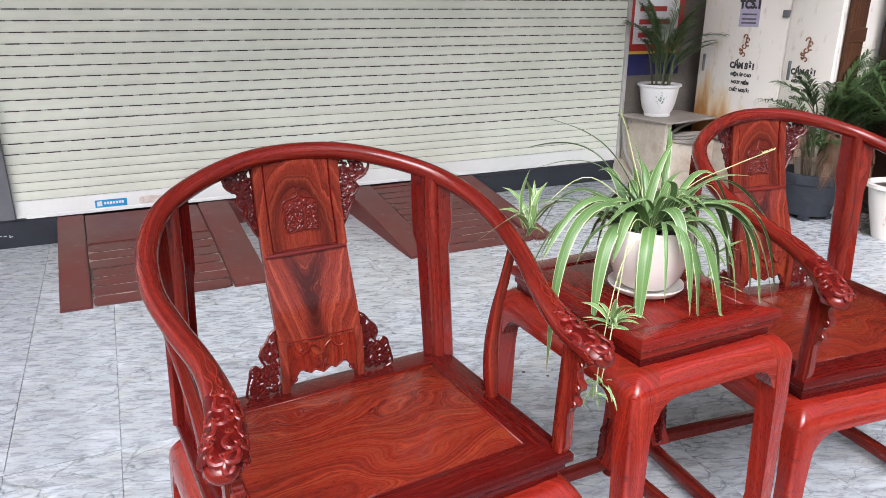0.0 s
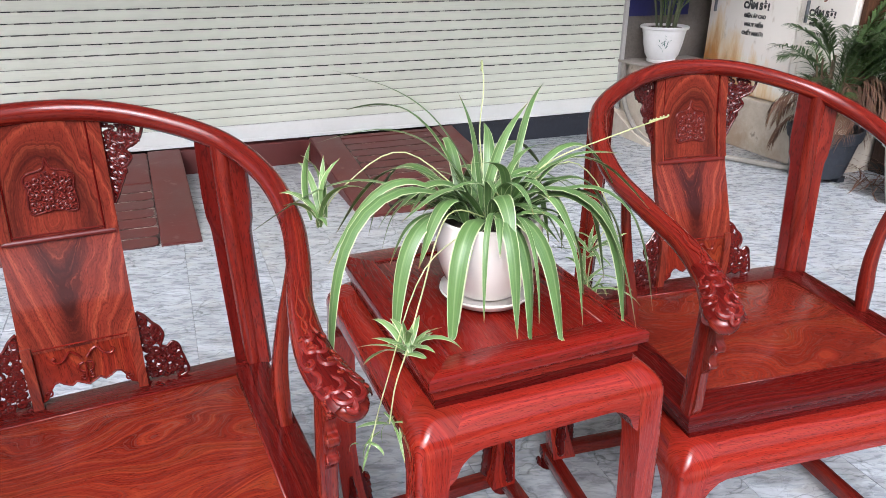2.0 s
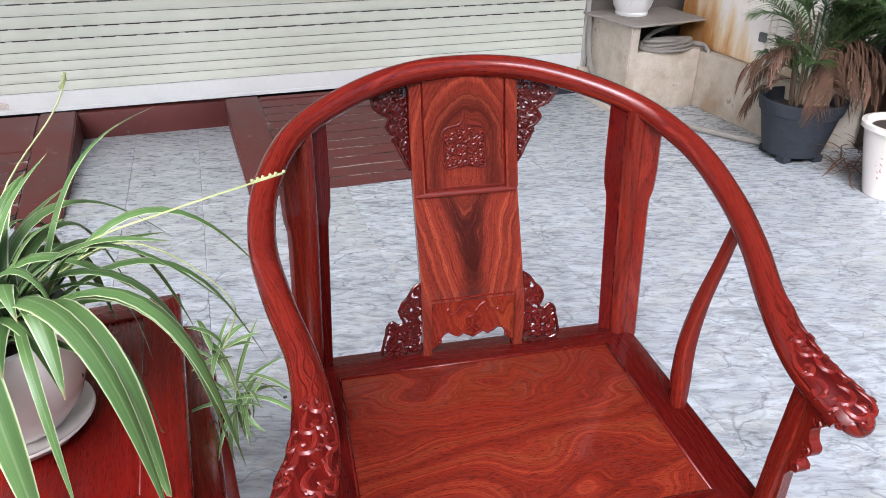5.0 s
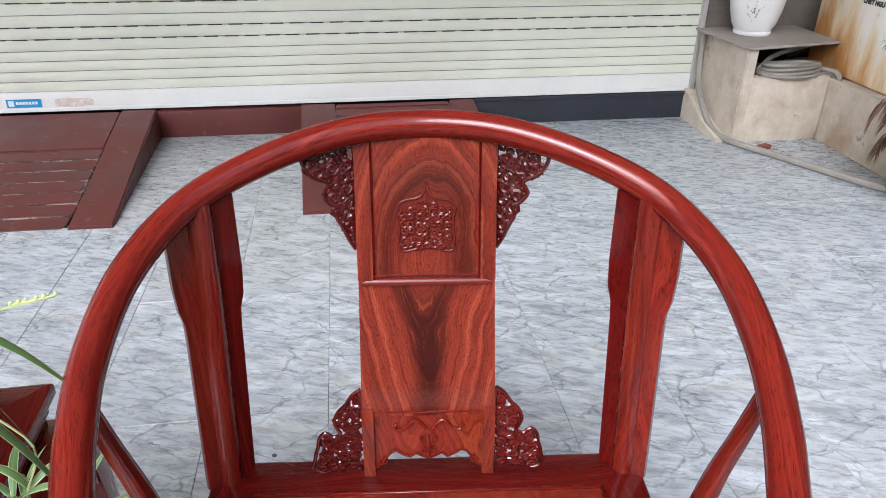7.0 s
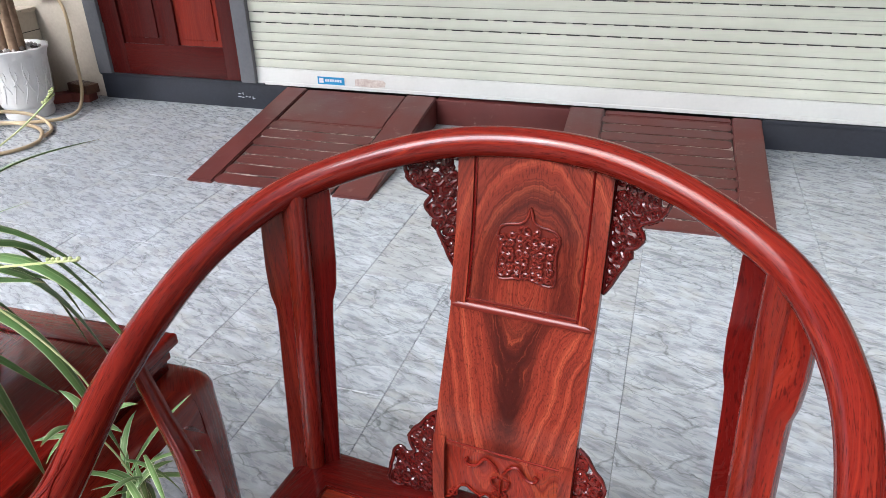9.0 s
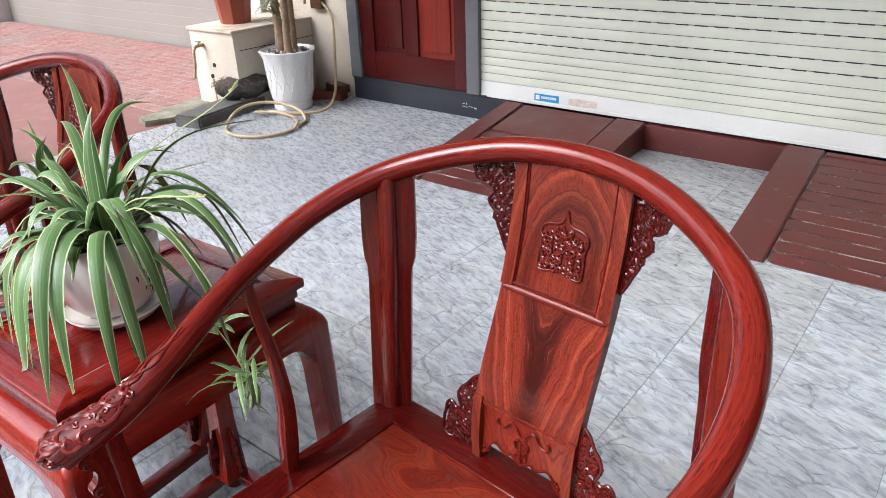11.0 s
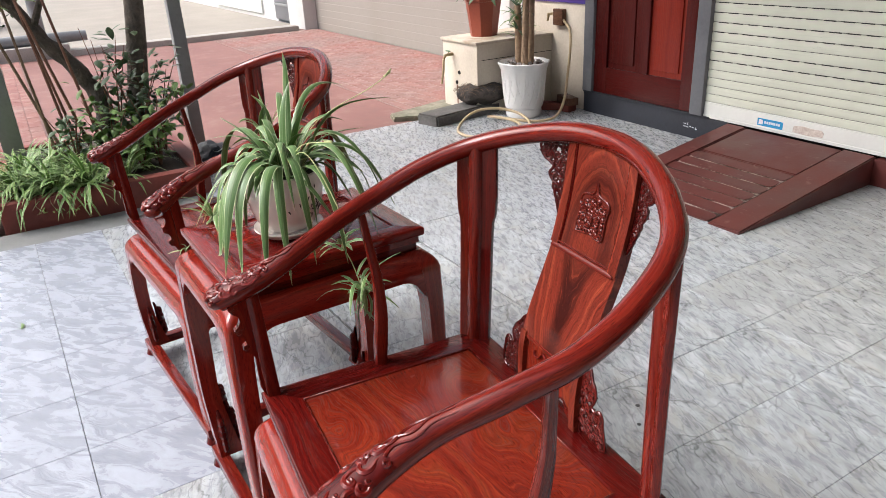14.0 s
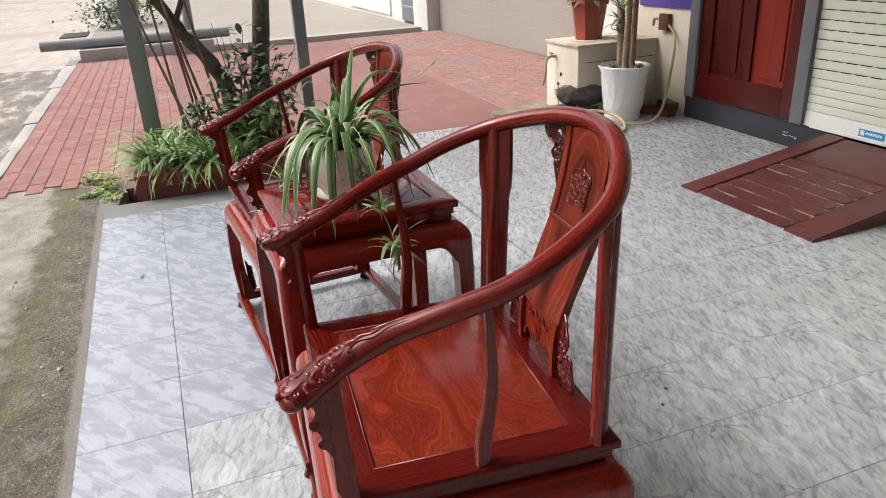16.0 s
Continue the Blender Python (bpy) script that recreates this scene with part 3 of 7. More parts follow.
    for i in range(7):
        for j in range(7):
            x, z = -0.029 + 0.0096 * i + rng.uniform(-0.002, 0.002), 0.820 + 0.0088 * j + rng.uniform(-0.002, 0.002)
            if j == 6 and abs(x) > 0.016:
                continue
            tube(bm, on_splat(curl(x, z, rng.uniform(0.0042, 0.0060), 1.1, rng.uniform(0, 6.3), rng.choice((-1, 1)), 9), 0.0030), [0.0015, 0.0020, 0.0023, 0.0024, 0.0024, 0.0023, 0.0022, 0.0022, 0.0024, 0.0026], 7, up=(0, 1, 0))
    part("medallion", bm, WOOD_RELIEF, sp, "carved medallion of scrolling clouds")
    # cusped apron of the splat
    cusp = [(-0.074, 0.511), (-0.066, 0.515), (-0.060, 0.528), (-0.052, 0.540), (-0.044, 0.542), (-0.036, 0.536), (-0.026, 0.531), (-0.018, 0.537), (-0.012, 0.534), (0.0, 0.527)]
    cusp = cusp + [(-x, z) for x, z in cusp[:-1]][::-1]
    bm = bmesh.new()
    top = [(x, 0.604) for x, _ in cusp]
    f1 = [bm.verts.new(q) for q in on_splat(cusp, -0.003)]
    f2 = [bm.verts.new(q) for q in on_splat(top, -0.003)]
    g1 = [bm.verts.new(q) for q in on_splat(cusp, -0.014)]
    g2 = [bm.verts.new(q) for q in on_splat(top, -0.014)]
    for i in range(len(cusp) - 1):
        bm.faces.new((f1[i], f1[i + 1], f2[i + 1], f2[i]))
        bm.faces.new((g1[i + 1], g1[i], g2[i], g2[i + 1]))
        bm.faces.new((f1[i + 1], f1[i], g1[i], g1[i + 1]))
    bmesh.ops.recalc_face_normals(bm, faces=bm.faces[:])
    ap = part("splat_apron", finish(bm, 2), WOOD_PANEL, sp, "recessed panel with a cusped lower edge")
    bm = bmesh.new()
    tube(bm, on_splat(cusp, -0.001), 0.0018, 6, up=(0, 1, 0))
    for s in (-1, 1):
        tube(bm, on_splat([tuple(p) for p in spline([(s * 0.004, 0.578), (s * 0.012, 0.588), (s * 0.021, 0.592), (s * 0.031, 0.580), (s * 0.042, 0.577), (s * 0.047, 0.583), (s * 0.043, 0.587)], 4)], -0.001), 0.0022, 7, up=(0, 1, 0))
        tube(bm, on_splat([tuple(p) for p in spline([(s * 0.003, 0.570), (s * 0.011, 0.566), (s * 0.010, 0.556), (s * 0.004, 0.552)], 4)], -0.001), 0.0018, 6, up=(0, 1, 0))
        tube(bm, on_splat(curl(s * 0.064, 0.524, 0.008, 1.2, 1.5, s), -0.001), 0.0016, 6, up=(0, 1, 0))
        tube(bm, on_splat(curl(s * 0.007, 0.543, 0.006, 1.1, 1.5, s), -0.001), 0.0015, 6, up=(0, 1, 0))
    tube(bm, on_splat([(0, 0.531), (0, 0.570)], 0.0), 0.0018, 6, up=(0, 1, 0))
    tube(bm, on_splat([(-0.072, 0.606), (0.072, 0.606)], 0.001), 0.0016, 6)
    part("carving", bm, WOOD, ap, "thin carved scrolls")
    # pierced spandrels beside the splat
    for s in (-1, 1):
        for upper in (True, False):
            bm = bmesh.new()
            if upper:
                edge = [(0.091, 0.812), (0.098, 0.824), (0.106, 0.842), (0.113, 0.857), (0.110, 0.868), (0.120, 0.875), (0.128, 0.888), (0.122, 0.900), (0.131, 0.908), (0.143, 0.917), (0.150, 0.940), (0.120, 0.948), (0.091, 0.953)]
                spots = [(0.098, 0.842, 0.007), (0.099, 0.857, 0.008), (0.112, 0.866, 0.008), (0.099, 0.874, 0.008), (0.115, 0.881, 0.008), (0.101, 0.891, 0.008), (0.105, 0.906, 0.009), (0.099, 0.922, 0.008),
                         (0.117, 0.919, 0.009), (0.133, 0.917, 0.009), (0.143, 0.922, 0.006), (0.125, 0.927, 0.005), (0.107, 0.881, 0.005), (0.096, 0.829, 0.004)]
            else:
                edge = [(0.091, 0.634), (0.102, 0.626), (0.112, 0.612), (0.122, 0.602), (0.127, 0.588), (0.124, 0.577), (0.120, 0.568), (0.130, 0.563), (0.140, 0.570), (0.149, 0.562), (0.152, 0.546), (0.156, 0.531), (0.155, 0.502), (0.091, 0.502)]
                spots = [(0.097, 0.618, 0.006), (0.099, 0.602, 0.008), (0.114, 0.600, 0.007), (0.099, 0.585, 0.008), (0.116, 0.583, 0.008), (0.100, 0.567, 0.008), (0.112, 0.560, 0.007), (0.101, 0.549, 0.008), (0.119, 0.546, 0.008), (0.138, 0.556, 0.009),
                         (0.141, 0.537, 0.008), (0.101, 0.530, 0.008), (0.118, 0.527, 0.008), (0.134, 0.520, 0.008), (0.147, 0.521, 0.007), (0.104, 0.513, 0.006), (0.122, 0.511, 0.006), (0.146, 0.508, 0.005)]
            swing = lambda pts: [(x, y - (0.42 * max(0.0, abs(x) - 0.09) if upper else 0.0), z) for x, y, z in pts]
            rim = [tuple(p) for p in spline(edge + edge[:1], 5)]
            tube(bm, swing(on_splat([(s * x, z) for x, z in rim], -0.007)), 0.0028, 8, up=(0, 1, 0))
            for x, z, r in spots:
                tube(bm, swing(on_splat([(s * (x + 0), z) for x, z in curl(x, z, r, 1.25, rng.uniform(0, 6.3), rng.choice((-1, 1)), 9)], -0.007)), [0.0024] * 8 + [0.0018, 0.0014], 6, up=(0, 1, 0), flat=1.6)
                a = rng.uniform(0, 6.3)
                tube(bm, swing(on_splat([(s * (x - 0.5 * r * math.cos(a)), z - 0.5 * r * math.sin(a)), (s * (x + 1.4 * r * math.cos(a)), z + 1.4 * r * math.sin(a))], -0.007)), 0.0018, 5, up=(0, 1, 0))
            def inside(px, pz):
                hit = False
                for (x1, z1), (x2, z2) in zip(edge, edge[1:] + edge[:1]):
                    if (z1 > pz) != (z2 > pz) and px < (x2 - x1) * (pz - z1) / (z2 - z1) + x1:
                        hit = not hit
                return hit

            made = 0
            while made < 95:
                px, pz = rng.uniform(0.09, 0.157), rng.uniform(min(e[1] for e in edge), max(e[1] for e in edge))
                if inside(px, pz) and inside(px + 0.003, pz):
                    made += 1
                    tube(bm, swing(on_splat([(s * a, b) for a, b in curl(px, pz, rng.uniform(0.0035, 0.0065), 1.0, rng.uniform(0, 6.3), rng.choice((-1, 1)), 7)], -0.009 + rng.uniform(-0.002, 0.003))), 0.0019, 5, up=(0, 1, 0), flat=1.5)
            part("spandrel", bm, WOOD_CARVED, ch, "pierced scrollwork bracket")
    # rear posts
    for s in (-1, 1):
        bm = bmesh.new()
        post = spline([(s * 0.275, 0.200, 0.498), (s * 0.270, 0.203, 0.62), (s * 0.264, 0.208, 0.78), (s * 0.262, 0.211, 0.915)], 4)
        tube(bm, post, [0.0150 + 0.0005 * i / 4 for i in range(len(post))], 14, up=(0, 1, 0))
        po = part("rear_post", bm, WOOD, ch, "round post with flat wings")
        for side in (-1, 1):
            bm = bmesh.new()
            rows = []
            for z, w in ((0.499, 0.033), (0.74, 0.034), (0.765, 0.035), (0.785, 0.040), (0.82, 0.042), (0.90 if side * s > 0 else 0.928, 0.041)):
                cx = np.interp(z, [0.5, 0.62, 0.78, 0.915], [0.275, 0.270, 0.264, 0.262])
                y = np.interp(z, [0.5, 0.62, 0.78, 0.915], [0.202, 0.205, 0.210, 0.213])
                ca, sa = side * math.cos(radians(34)), -s * side * math.sin(radians(34))
                at = lambda u, v: (s * cx + ca * u - sa * side * v, y + sa * u + ca * side * v, z)
                rows.append([bm.verts.new(q) for q in (at(0, -0.008), at(w, -0.006), at(w + 0.001, 0), at(w, 0.006), at(0, 0.008))])
            for a, b in zip(rows, rows[1:]):
                for k in range(5):
                    bm.faces.new((a[k], a[(k + 1) % 5], b[(k + 1) % 5], b[k]))
            bm.faces.new(rows[0])
            bm.faces.new(rows[-1])
            bmesh.ops.recalc_face_normals(bm, faces=bm.faces[:])
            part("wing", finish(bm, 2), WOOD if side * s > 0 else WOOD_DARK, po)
    # arm supports
    for s in (-1, 1):
        path = spline([(s * 0.280, -0.0115, 0.499), (s * 0.279, -0.008, 0.55), (s * 0.284, 0.000, 0.61), (s * 0.296, 0.002, 0.68), (s * 0.310, -0.004, 0.75), (s * 0.322, -0.010, 0.818)], 5)
        nn = len(path)
        bm = bmesh.new()
        tube(bm, path, [np.interp(i / (nn - 1), [0, 0.2, 0.4, 0.7, 1], [0.0125, 0.0145, 0.0130, 0.0095, 0.0075]) for i in range(nn)], 12, up=(0, 1, 0), square=0.25)
        part("arm_brace", bm, WOOD, ch, "slender curved arm support")
        bm = bmesh.new()
        tube(bm, [(s * 0.285, -0.229, 0.499), (s * 0.286, -0.234, 0.60), (s * 0.289, -0.240, 0.730)], [0.0135, 0.0135, 0.0125], 12, up=(0, 1, 0), square=0.55)
        fp = part("front_post", bm, WOOD, ch, "square front arm post")
        bm = bmesh.new()
        out = [(-0.242, 0.500), (-0.250, 0.520), (-0.250, 0.585), (-0.258, 0.600), (-0.266, 0.604), (-0.268, 0.614), (-0.262, 0.620), (-0.266, 0.634), (-0.276, 0.640), (-0.278, 0.652), (-0.270, 0.660),
               (-0.268, 0.676), (-0.282, 0.690), (-0.285, 0.704), (-0.250, 0.716), (-0.242, 0.716)]
        prism(bm, out[:2] + [tuple(p) for p in spline(out[2:14], 4)] + out[14:], s * 0.286 - 0.007, s * 0.286 + 0.007, "x")
        for a, b in ((-0.263, 0.612), (-0.270, 0.646), (-0.274, 0.690)):
            for e in (-1, 1):
                tube(bm, [(s * 0.286 + e * 0.007, p[0], p[1]) for p in curl(a, b, 0.0075, 1.2, 0.5, e, 8)], 0.0018, 5, up=(1, 0, 0))
        part("scroll_wing", finish(bm, 2), WOOD, fp, "scrolled edge bracket")
    return ch


def build_tea_table(m):
    rng = random.Random(9)
    tb = thing("tea_table", m, "small square rosewood tea table with swelling legs, between the armchairs", "table")
    mitred_frame(tb, 0.177, -0.2345, 0.2105, 0.127, -0.184, 0.160, 0.653, 0.691, "top_rail")
    part("table_panel", B((-0.1265, -0.1835, 0.672), (0.1265, 0.1595, 0.6885), 0.001, 1), WOOD_TABLE, tb, "inset table board with red gloss")
    bm = bmesh.new()
    c4 = [(-0.127, -0.184), (0.127, -0.184), (0.127, 0.160), (-0.127, 0.160)]
    for k in range(4):
        tube(bm, [(*c4[k], 0.6895), (*c4[(k + 1) % 4], 0.6895)], 0.0018, 6)
    part("bead", bm, WOOD, tb)
    cy = -0.012
    for lo, hi, ax in (((-0.163, -0.220, 0.633), (0.163, -0.205, 0.654), 0), ((-0.163, 0.181, 0.633), (0.163, 0.196, 0.654), 0),
                       ((-0.163, -0.205, 0.633), (-0.148, 0.181, 0.654), 1), ((0.148, -0.205, 0.633), (0.163, 0.181, 0.654), 1)):
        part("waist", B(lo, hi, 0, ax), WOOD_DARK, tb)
    base_and_legs(tb, 0.174, 0.219, cy, 0.634, 0.052, 0.030, 0.050, rng)
    return tb


CHAIR_A = pose(-0.1976, 1.0774, 0, 0, 0, 4.9)
CHAIR_B = pose(1.0284, 1.0828, 0, 0, 0, -5.2)
chair = build_armchair(CHAIR_A)
copy_thing(chair, CHAIR_B)
TABLE = pose(0.415, 1.0869, 0, 0, 0, 1.78)
table = build_tea_table(TABLE)


# ---- materials of the place ----
def stone_print(q, v):
    """Helper for the tile prints: noise drawn out along a slanting direction."""
    def slanted(turn_by, sx, sy, detail, rough, warp=0.0):
        turn = q.n.new("ShaderNodeMapping")
        turn.inputs["Rotation"].default_value = (0, 0, radians(turn_by))
        q.l.new(v, turn.inputs["Vector"])
        grow = q.n.new("ShaderNodeMapping")
        grow.inputs["Scale"].default_value = (sx, sy, 1)
        q.l.new(turn.outputs[0], grow.inputs["Vector"])
        return q.noise(grow.outputs[0], 1.0, detail, rough, warp)
    return slanted


def crackle(q, v, turn_by, sx, sy, bend, width):
    """Thin dark lines between the cells of a bent, drawn-out net."""
    t = q.n.new("ShaderNodeTexNoise")
    t.inputs["Scale"].default_value, t.inputs["Detail"].default_value = 11.0, 4.0
    q.l.new(v, t.inputs["Vector"])
    add = q.n.new("ShaderNodeVectorMath")
    add.operation = "MULTIPLY_ADD"
    q.l.new(t.outputs["Color"], add.inputs[0])
    add.inputs[1].default_value = (bend, bend, 0.0)
    q.l.new(v, add.inputs[2])
    turn = q.n.new("ShaderNodeMapping")
    turn.inputs["Rotation"].default_value = (0, 0, radians(turn_by))
    q.l.new(add.outputs[0], turn.inputs["Vector"])
    grow = q.n.new("ShaderNodeMapping")
    grow.inputs["Scale"].default_value = (sx, sy, 0.0)
    q.l.new(turn.outputs[0], grow.inputs["Vector"])
    cell = q.n.new("ShaderNodeTexVoronoi")
    cell.feature = "DISTANCE_TO_EDGE"
    cell.inputs["Scale"].default_value = 1.0
    q.l.new(grow.outputs[0], cell.inputs["Vector"])
    return q.span(cell.outputs["Distance"], 0.0, width, 1.0, 0.0)


def marble_tile(name, base, vein, gloss):
    """Glazed stone-look tile: pale slanting lobes over grey, a net of dark crackle veins, tan clouds; three prints in turn."""
    q = Mat(name, gloss)
    raw = q.n.new("ShaderNodeTexCoord").outputs["Object"]
    pick = q.math("FLOOR", q.math("MULTIPLY", q.random(), 3.0))
    add = q.n.new("ShaderNodeVectorMath")
    add.operation = "MULTIPLY_ADD"
    q.l.new(pick, add.inputs[0])
    add.inputs[1].default_value = (1.9, 3.1, 0.0)
    q.l.new(raw, add.inputs[2])
    v = add.outputs[0]
    slanted = stone_print(q, v)
    lobes = slanted(20, 6.5, 18.0, 4, 0.58, 0.9)
    flecks = slanted(18, 17.0, 58.0, 5, 0.62, 0.8)
    cloud = slanted(10, 4.5, 7.0, 4, 0.6)
    tone = q.math("ADD", q.math("MULTIPLY", lobes, 0.78), q.math("MULTIPLY", flecks, 0.22))
    c = q.ramp(tone, [(0.36, tuple(x * 0.72 for x in base)), (0.46, tuple(x * 0.97 for x in base)), (0.54, tuple(x * 1.18 for x in base)), (0.66, tuple(min(0.8, x * 1.55) for x in base))])
    c = q.mix(q.math("MULTIPLY", q.span(slanted(25, 5.0, 10.0, 5, 0.65, 0.8), 0.50, 0.66, 0.0, 1.0), 0.50), c, (base[0] * 1.06, base[1] * 0.97, base[2] * 0.80))
    net = q.math("MULTIPLY", crackle(q, v, 12, 4.6, 11.0, 0.11, 0.032), q.span(cloud, 0.34, 0.50, 0.0, 1.0))
    fine = q.math("MULTIPLY", crackle(q, v, 20, 13.0, 42.0, 0.05, 0.060), q.span(slanted(0, 7.0, 9.0, 3, 0.6), 0.50, 0.62, 0.0, 0.9))
    cross = q.math("MULTIPLY", q.span(q.math("ABSOLUTE", q.math("SUBTRACT", slanted(-42, 5.0, 13.0, 3, 0.55, 0.6), 0.5)), 0.0, 0.007, 1.0, 0.0), q.span(cloud, 0.46, 0.58, 0.0, 0.8))
    c = q.mix(q.math("MULTIPLY", fine, 0.62), c, tuple(x * 1.5 for x in vein))
    c = q.mix(q.math("MULTIPLY", net, 0.66), c, vein)
    c = q.mix(q.math("MULTIPLY", cross, 0.60), c, vein)
    q.color(c)
    q.rough(q.span(flecks, 0.3, 0.7, gloss * 0.75, gloss * 1.3))
    q.bump(q.math("MULTIPLY_ADD", slanted(16, 5.0, 16.0, 3, 0.5, 1.0), 1.5, flecks), 0.22, 0.004)
    return q.m


def slate_tile(name, base, gloss):
    """Plain pale blue-grey tile with a soft riven relief."""
    q = Mat(name, gloss)
    v = q.coord("Object", jitter=2.3)
    slanted = stone_print(q, v)
    riven = slanted(-38, 9.0, 24.0, 5, 0.6, 0.9)
    c = q.ramp(riven, [(0.34, tuple(x * 0.80 for x in base)), (0.50, base), (0.66, tuple(x * 1.22 for x in base))])
    c = q.mix(q.span(slanted(-30, 30.0, 60.0, 4, 0.6), 0.5, 0.7, 0.0, 0.25), c, tuple(x * 0.7 for x in base))
    q.color(c).rough(q.span(riven, 0.3, 0.7, gloss * 0.8, gloss * 1.3))
    q.bump(riven, 0.55, 0.006)
    return q.m


TILE = marble_tile("grey_marble_tile", (0.306, 0.329, 0.347), (0.085, 0.095, 0.090), 0.28)
TILE_FRONT = slate_tile("pale_slate_tile", (0.278, 0.303, 0.348), 0.26)
TILE_SANDY = marble_tile("beige_worn_tile", (0.296, 0.311, 0.316), (0.090, 0.097, 0.090), 0.30)
GROUT = speckled("grout", (0.115, 0.120, 0.115), (0.20, 0.205, 0.20), 9, 0.9)
CONCRETE = speckled("stained_concrete", (0.20, 0.19, 0.17), (0.42, 0.40, 0.36), 3, 0.85, 0.4)
PALE_CONCRETE = speckled("pale_dusty_concrete", (0.27, 0.255, 0.23), (0.42, 0.40, 0.37), 2.0, 0.9, 0.3)


def old_render():
    q = Mat("stained_cream_render", 0.9)
    v = q.coord("Object", jitter=3.0)
    big, mid, fine = q.noise(v, 2.6, 5, 0.6), q.noise(v, 9.0, 6, 0.7), q.noise(v, 80.0, 3)
    c = q.ramp(mid, [(0.3, (0.40, 0.345, 0.27)), (0.7, (0.56, 0.505, 0.42))])
    c = q.mix(q.span(big, 0.52, 0.66, 0, 0.7), c, (0.30, 0.205, 0.125))
    c = q.mix(q.span(mid, 0.62, 0.70, 0, 0.75), c, (0.15, 0.125, 0.10))
    q.color(c).bump(q.math("ADD", fine, mid), 0.3, 0.006)
    return q.m


OLD_RENDER = old_render()


def road_mat():
    q = Mat("dusty_road", 0.92)
    v = q.coord("Object")
    big, mid, fine = q.noise(v, 0.55, 5), q.noise(q.coord("Object", (1.2, 3.0, 1)), 1.4, 8, 0.68), q.noise(v, 45.0, 4, 0.65)
    c = q.ramp(mid, [(0.3, (0.30, 0.265, 0.22)), (0.7, (0.45, 0.41, 0.355))])
    c = q.mix(q.span(big, 0.50, 0.62, 0, 0.6), c, (0.27, 0.225, 0.175))
    c = q.mix(q.span(mid, 0.60, 0.70, 0, 0.5), c, (0.20, 0.16, 0.12))
    c = q.mix(q.span(fine, 0.5, 0.7, 0, 0.4), c, (0.50, 0.46, 0.40))
    q.color(c).bump(q.math("ADD", fine, mid), 0.5, 0.006)
    return q.m


ROAD = road_mat()
FORECOURT = speckled("worn_forecourt_concrete", (0.21, 0.19, 0.16), (0.30, 0.272, 0.235), 1.2, 0.9, 0.3, 30)


def shutter_paint():
    """Cream paint with grey smears that run along the slats, small scuffs and dots of rust."""
    q = Mat("cream_painted_steel", 0.42)
    v = q.n.new("ShaderNodeNewGeometry").outputs["Position"]
    mp = q.n.new("ShaderNodeMapping")
    mp.inputs["Scale"].default_value = (4.0, 4.0, 70.0)
    q.l.new(v, mp.inputs["Vector"])
    smear, patch = q.noise(mp.outputs[0], 1.0, 5, 0.6), q.noise(v, 2.5, 5, 0.6)
    c = q.ramp(patch, [(0.32, (0.575, 0.600, 0.500)), (0.68, (0.655, 0.678, 0.575))])
    c = q.mix(q.span(smear, 0.52, 0.74, 0.0, 0.35), c, (0.46, 0.47, 0.42))
    scuff = q.noise(mp.outputs[0], 5.5, 3, 0.6)
    c = q.mix(q.math("MULTIPLY", q.span(scuff, 0.69, 0.73, 0.0, 0.55), q.span(patch, 0.48, 0.60)), c, (0.26, 0.22, 0.19))
    q.color(c).rough(q.span(smear, 0.3, 0.7, 0.36, 0.50)).bump(smear, 0.03, 0.003)
    return q.m


SHUTTER = shutter_paint()
SHUTTER_FOOT = speckled("white_painted_steel", (0.62, 0.63, 0.595), (0.70, 0.71, 0.675), 3.0, 0.45, 0.03)
SLOT = speckled("dark_slot", (0.02, 0.02, 0.02), (0.045, 0.045, 0.04), 20, 0.9)
PLINTH = speckled("blue_grey_stone", (0.010, 0.012, 0.018), (0.025, 0.029, 0.040), 5, 0.6, 0.15)
FRAME_GREY = speckled("grey_painted_frame", (0.10, 0.105, 0.115), (0.15, 0.155, 0.165), 5, 0.5, 0.08)
CREAM_WALL = speckled("cream_plaster", (0.44, 0.39, 0.31), (0.60, 0.55, 0.46), 1.8, 0.85, 0.2)
WHITE_WALL = speckled("white_plaster", (0.45, 0.445, 0.43), (0.55, 0.545, 0.535), 1.8, 0.85, 0.15)
GREY_WALL = speckled("grey_plaster", (0.36, 0.35, 0.33), (0.50, 0.49, 0.46), 2.0, 0.85, 0.2)
DARK_PLASTER = speckled("dark_plaster", (0.09, 0.078, 0.066), (0.20, 0.18, 0.155), 2.4, 0.85, 0.25)
BEIGE_SHUTTER = speckled("beige_garage_steel", (0.215, 0.195, 0.170), (0.265, 0.242, 0.215), 1.5, 0.55, 0.05)
CEILING = speckled("ceiling_paint", (0.46, 0.46, 0.45), (0.56, 0.56, 0.55), 1.5, 0.9, 0.1)
STEEL_POST = speckled("grey_green_steel_paint", (0.165, 0.180, 0.182), (0.225, 0.242, 0.245), 6, 0.5, 0.1)
PLASTIC_WHITE = speckled("white_plastic", (0.70, 0.70, 0.68), (0.80, 0.80, 0.79), 4, 0.4, 0.05)
CERAMIC = Mat("glazed_white_ceramic", 0.15, coat=0.5).color((0.73, 0.69, 0.64)).m
TAP_GREEN = speckled("green_painted_metal", (0.05, 0.14, 0.07), (0.09, 0.22, 0.11), 30, 0.5, 0.05)
FOIL = speckled("silver_foil", (0.45, 0.47, 0.50), (0.70, 0.72, 0.74), 30, 0.35, 0.6, 40)
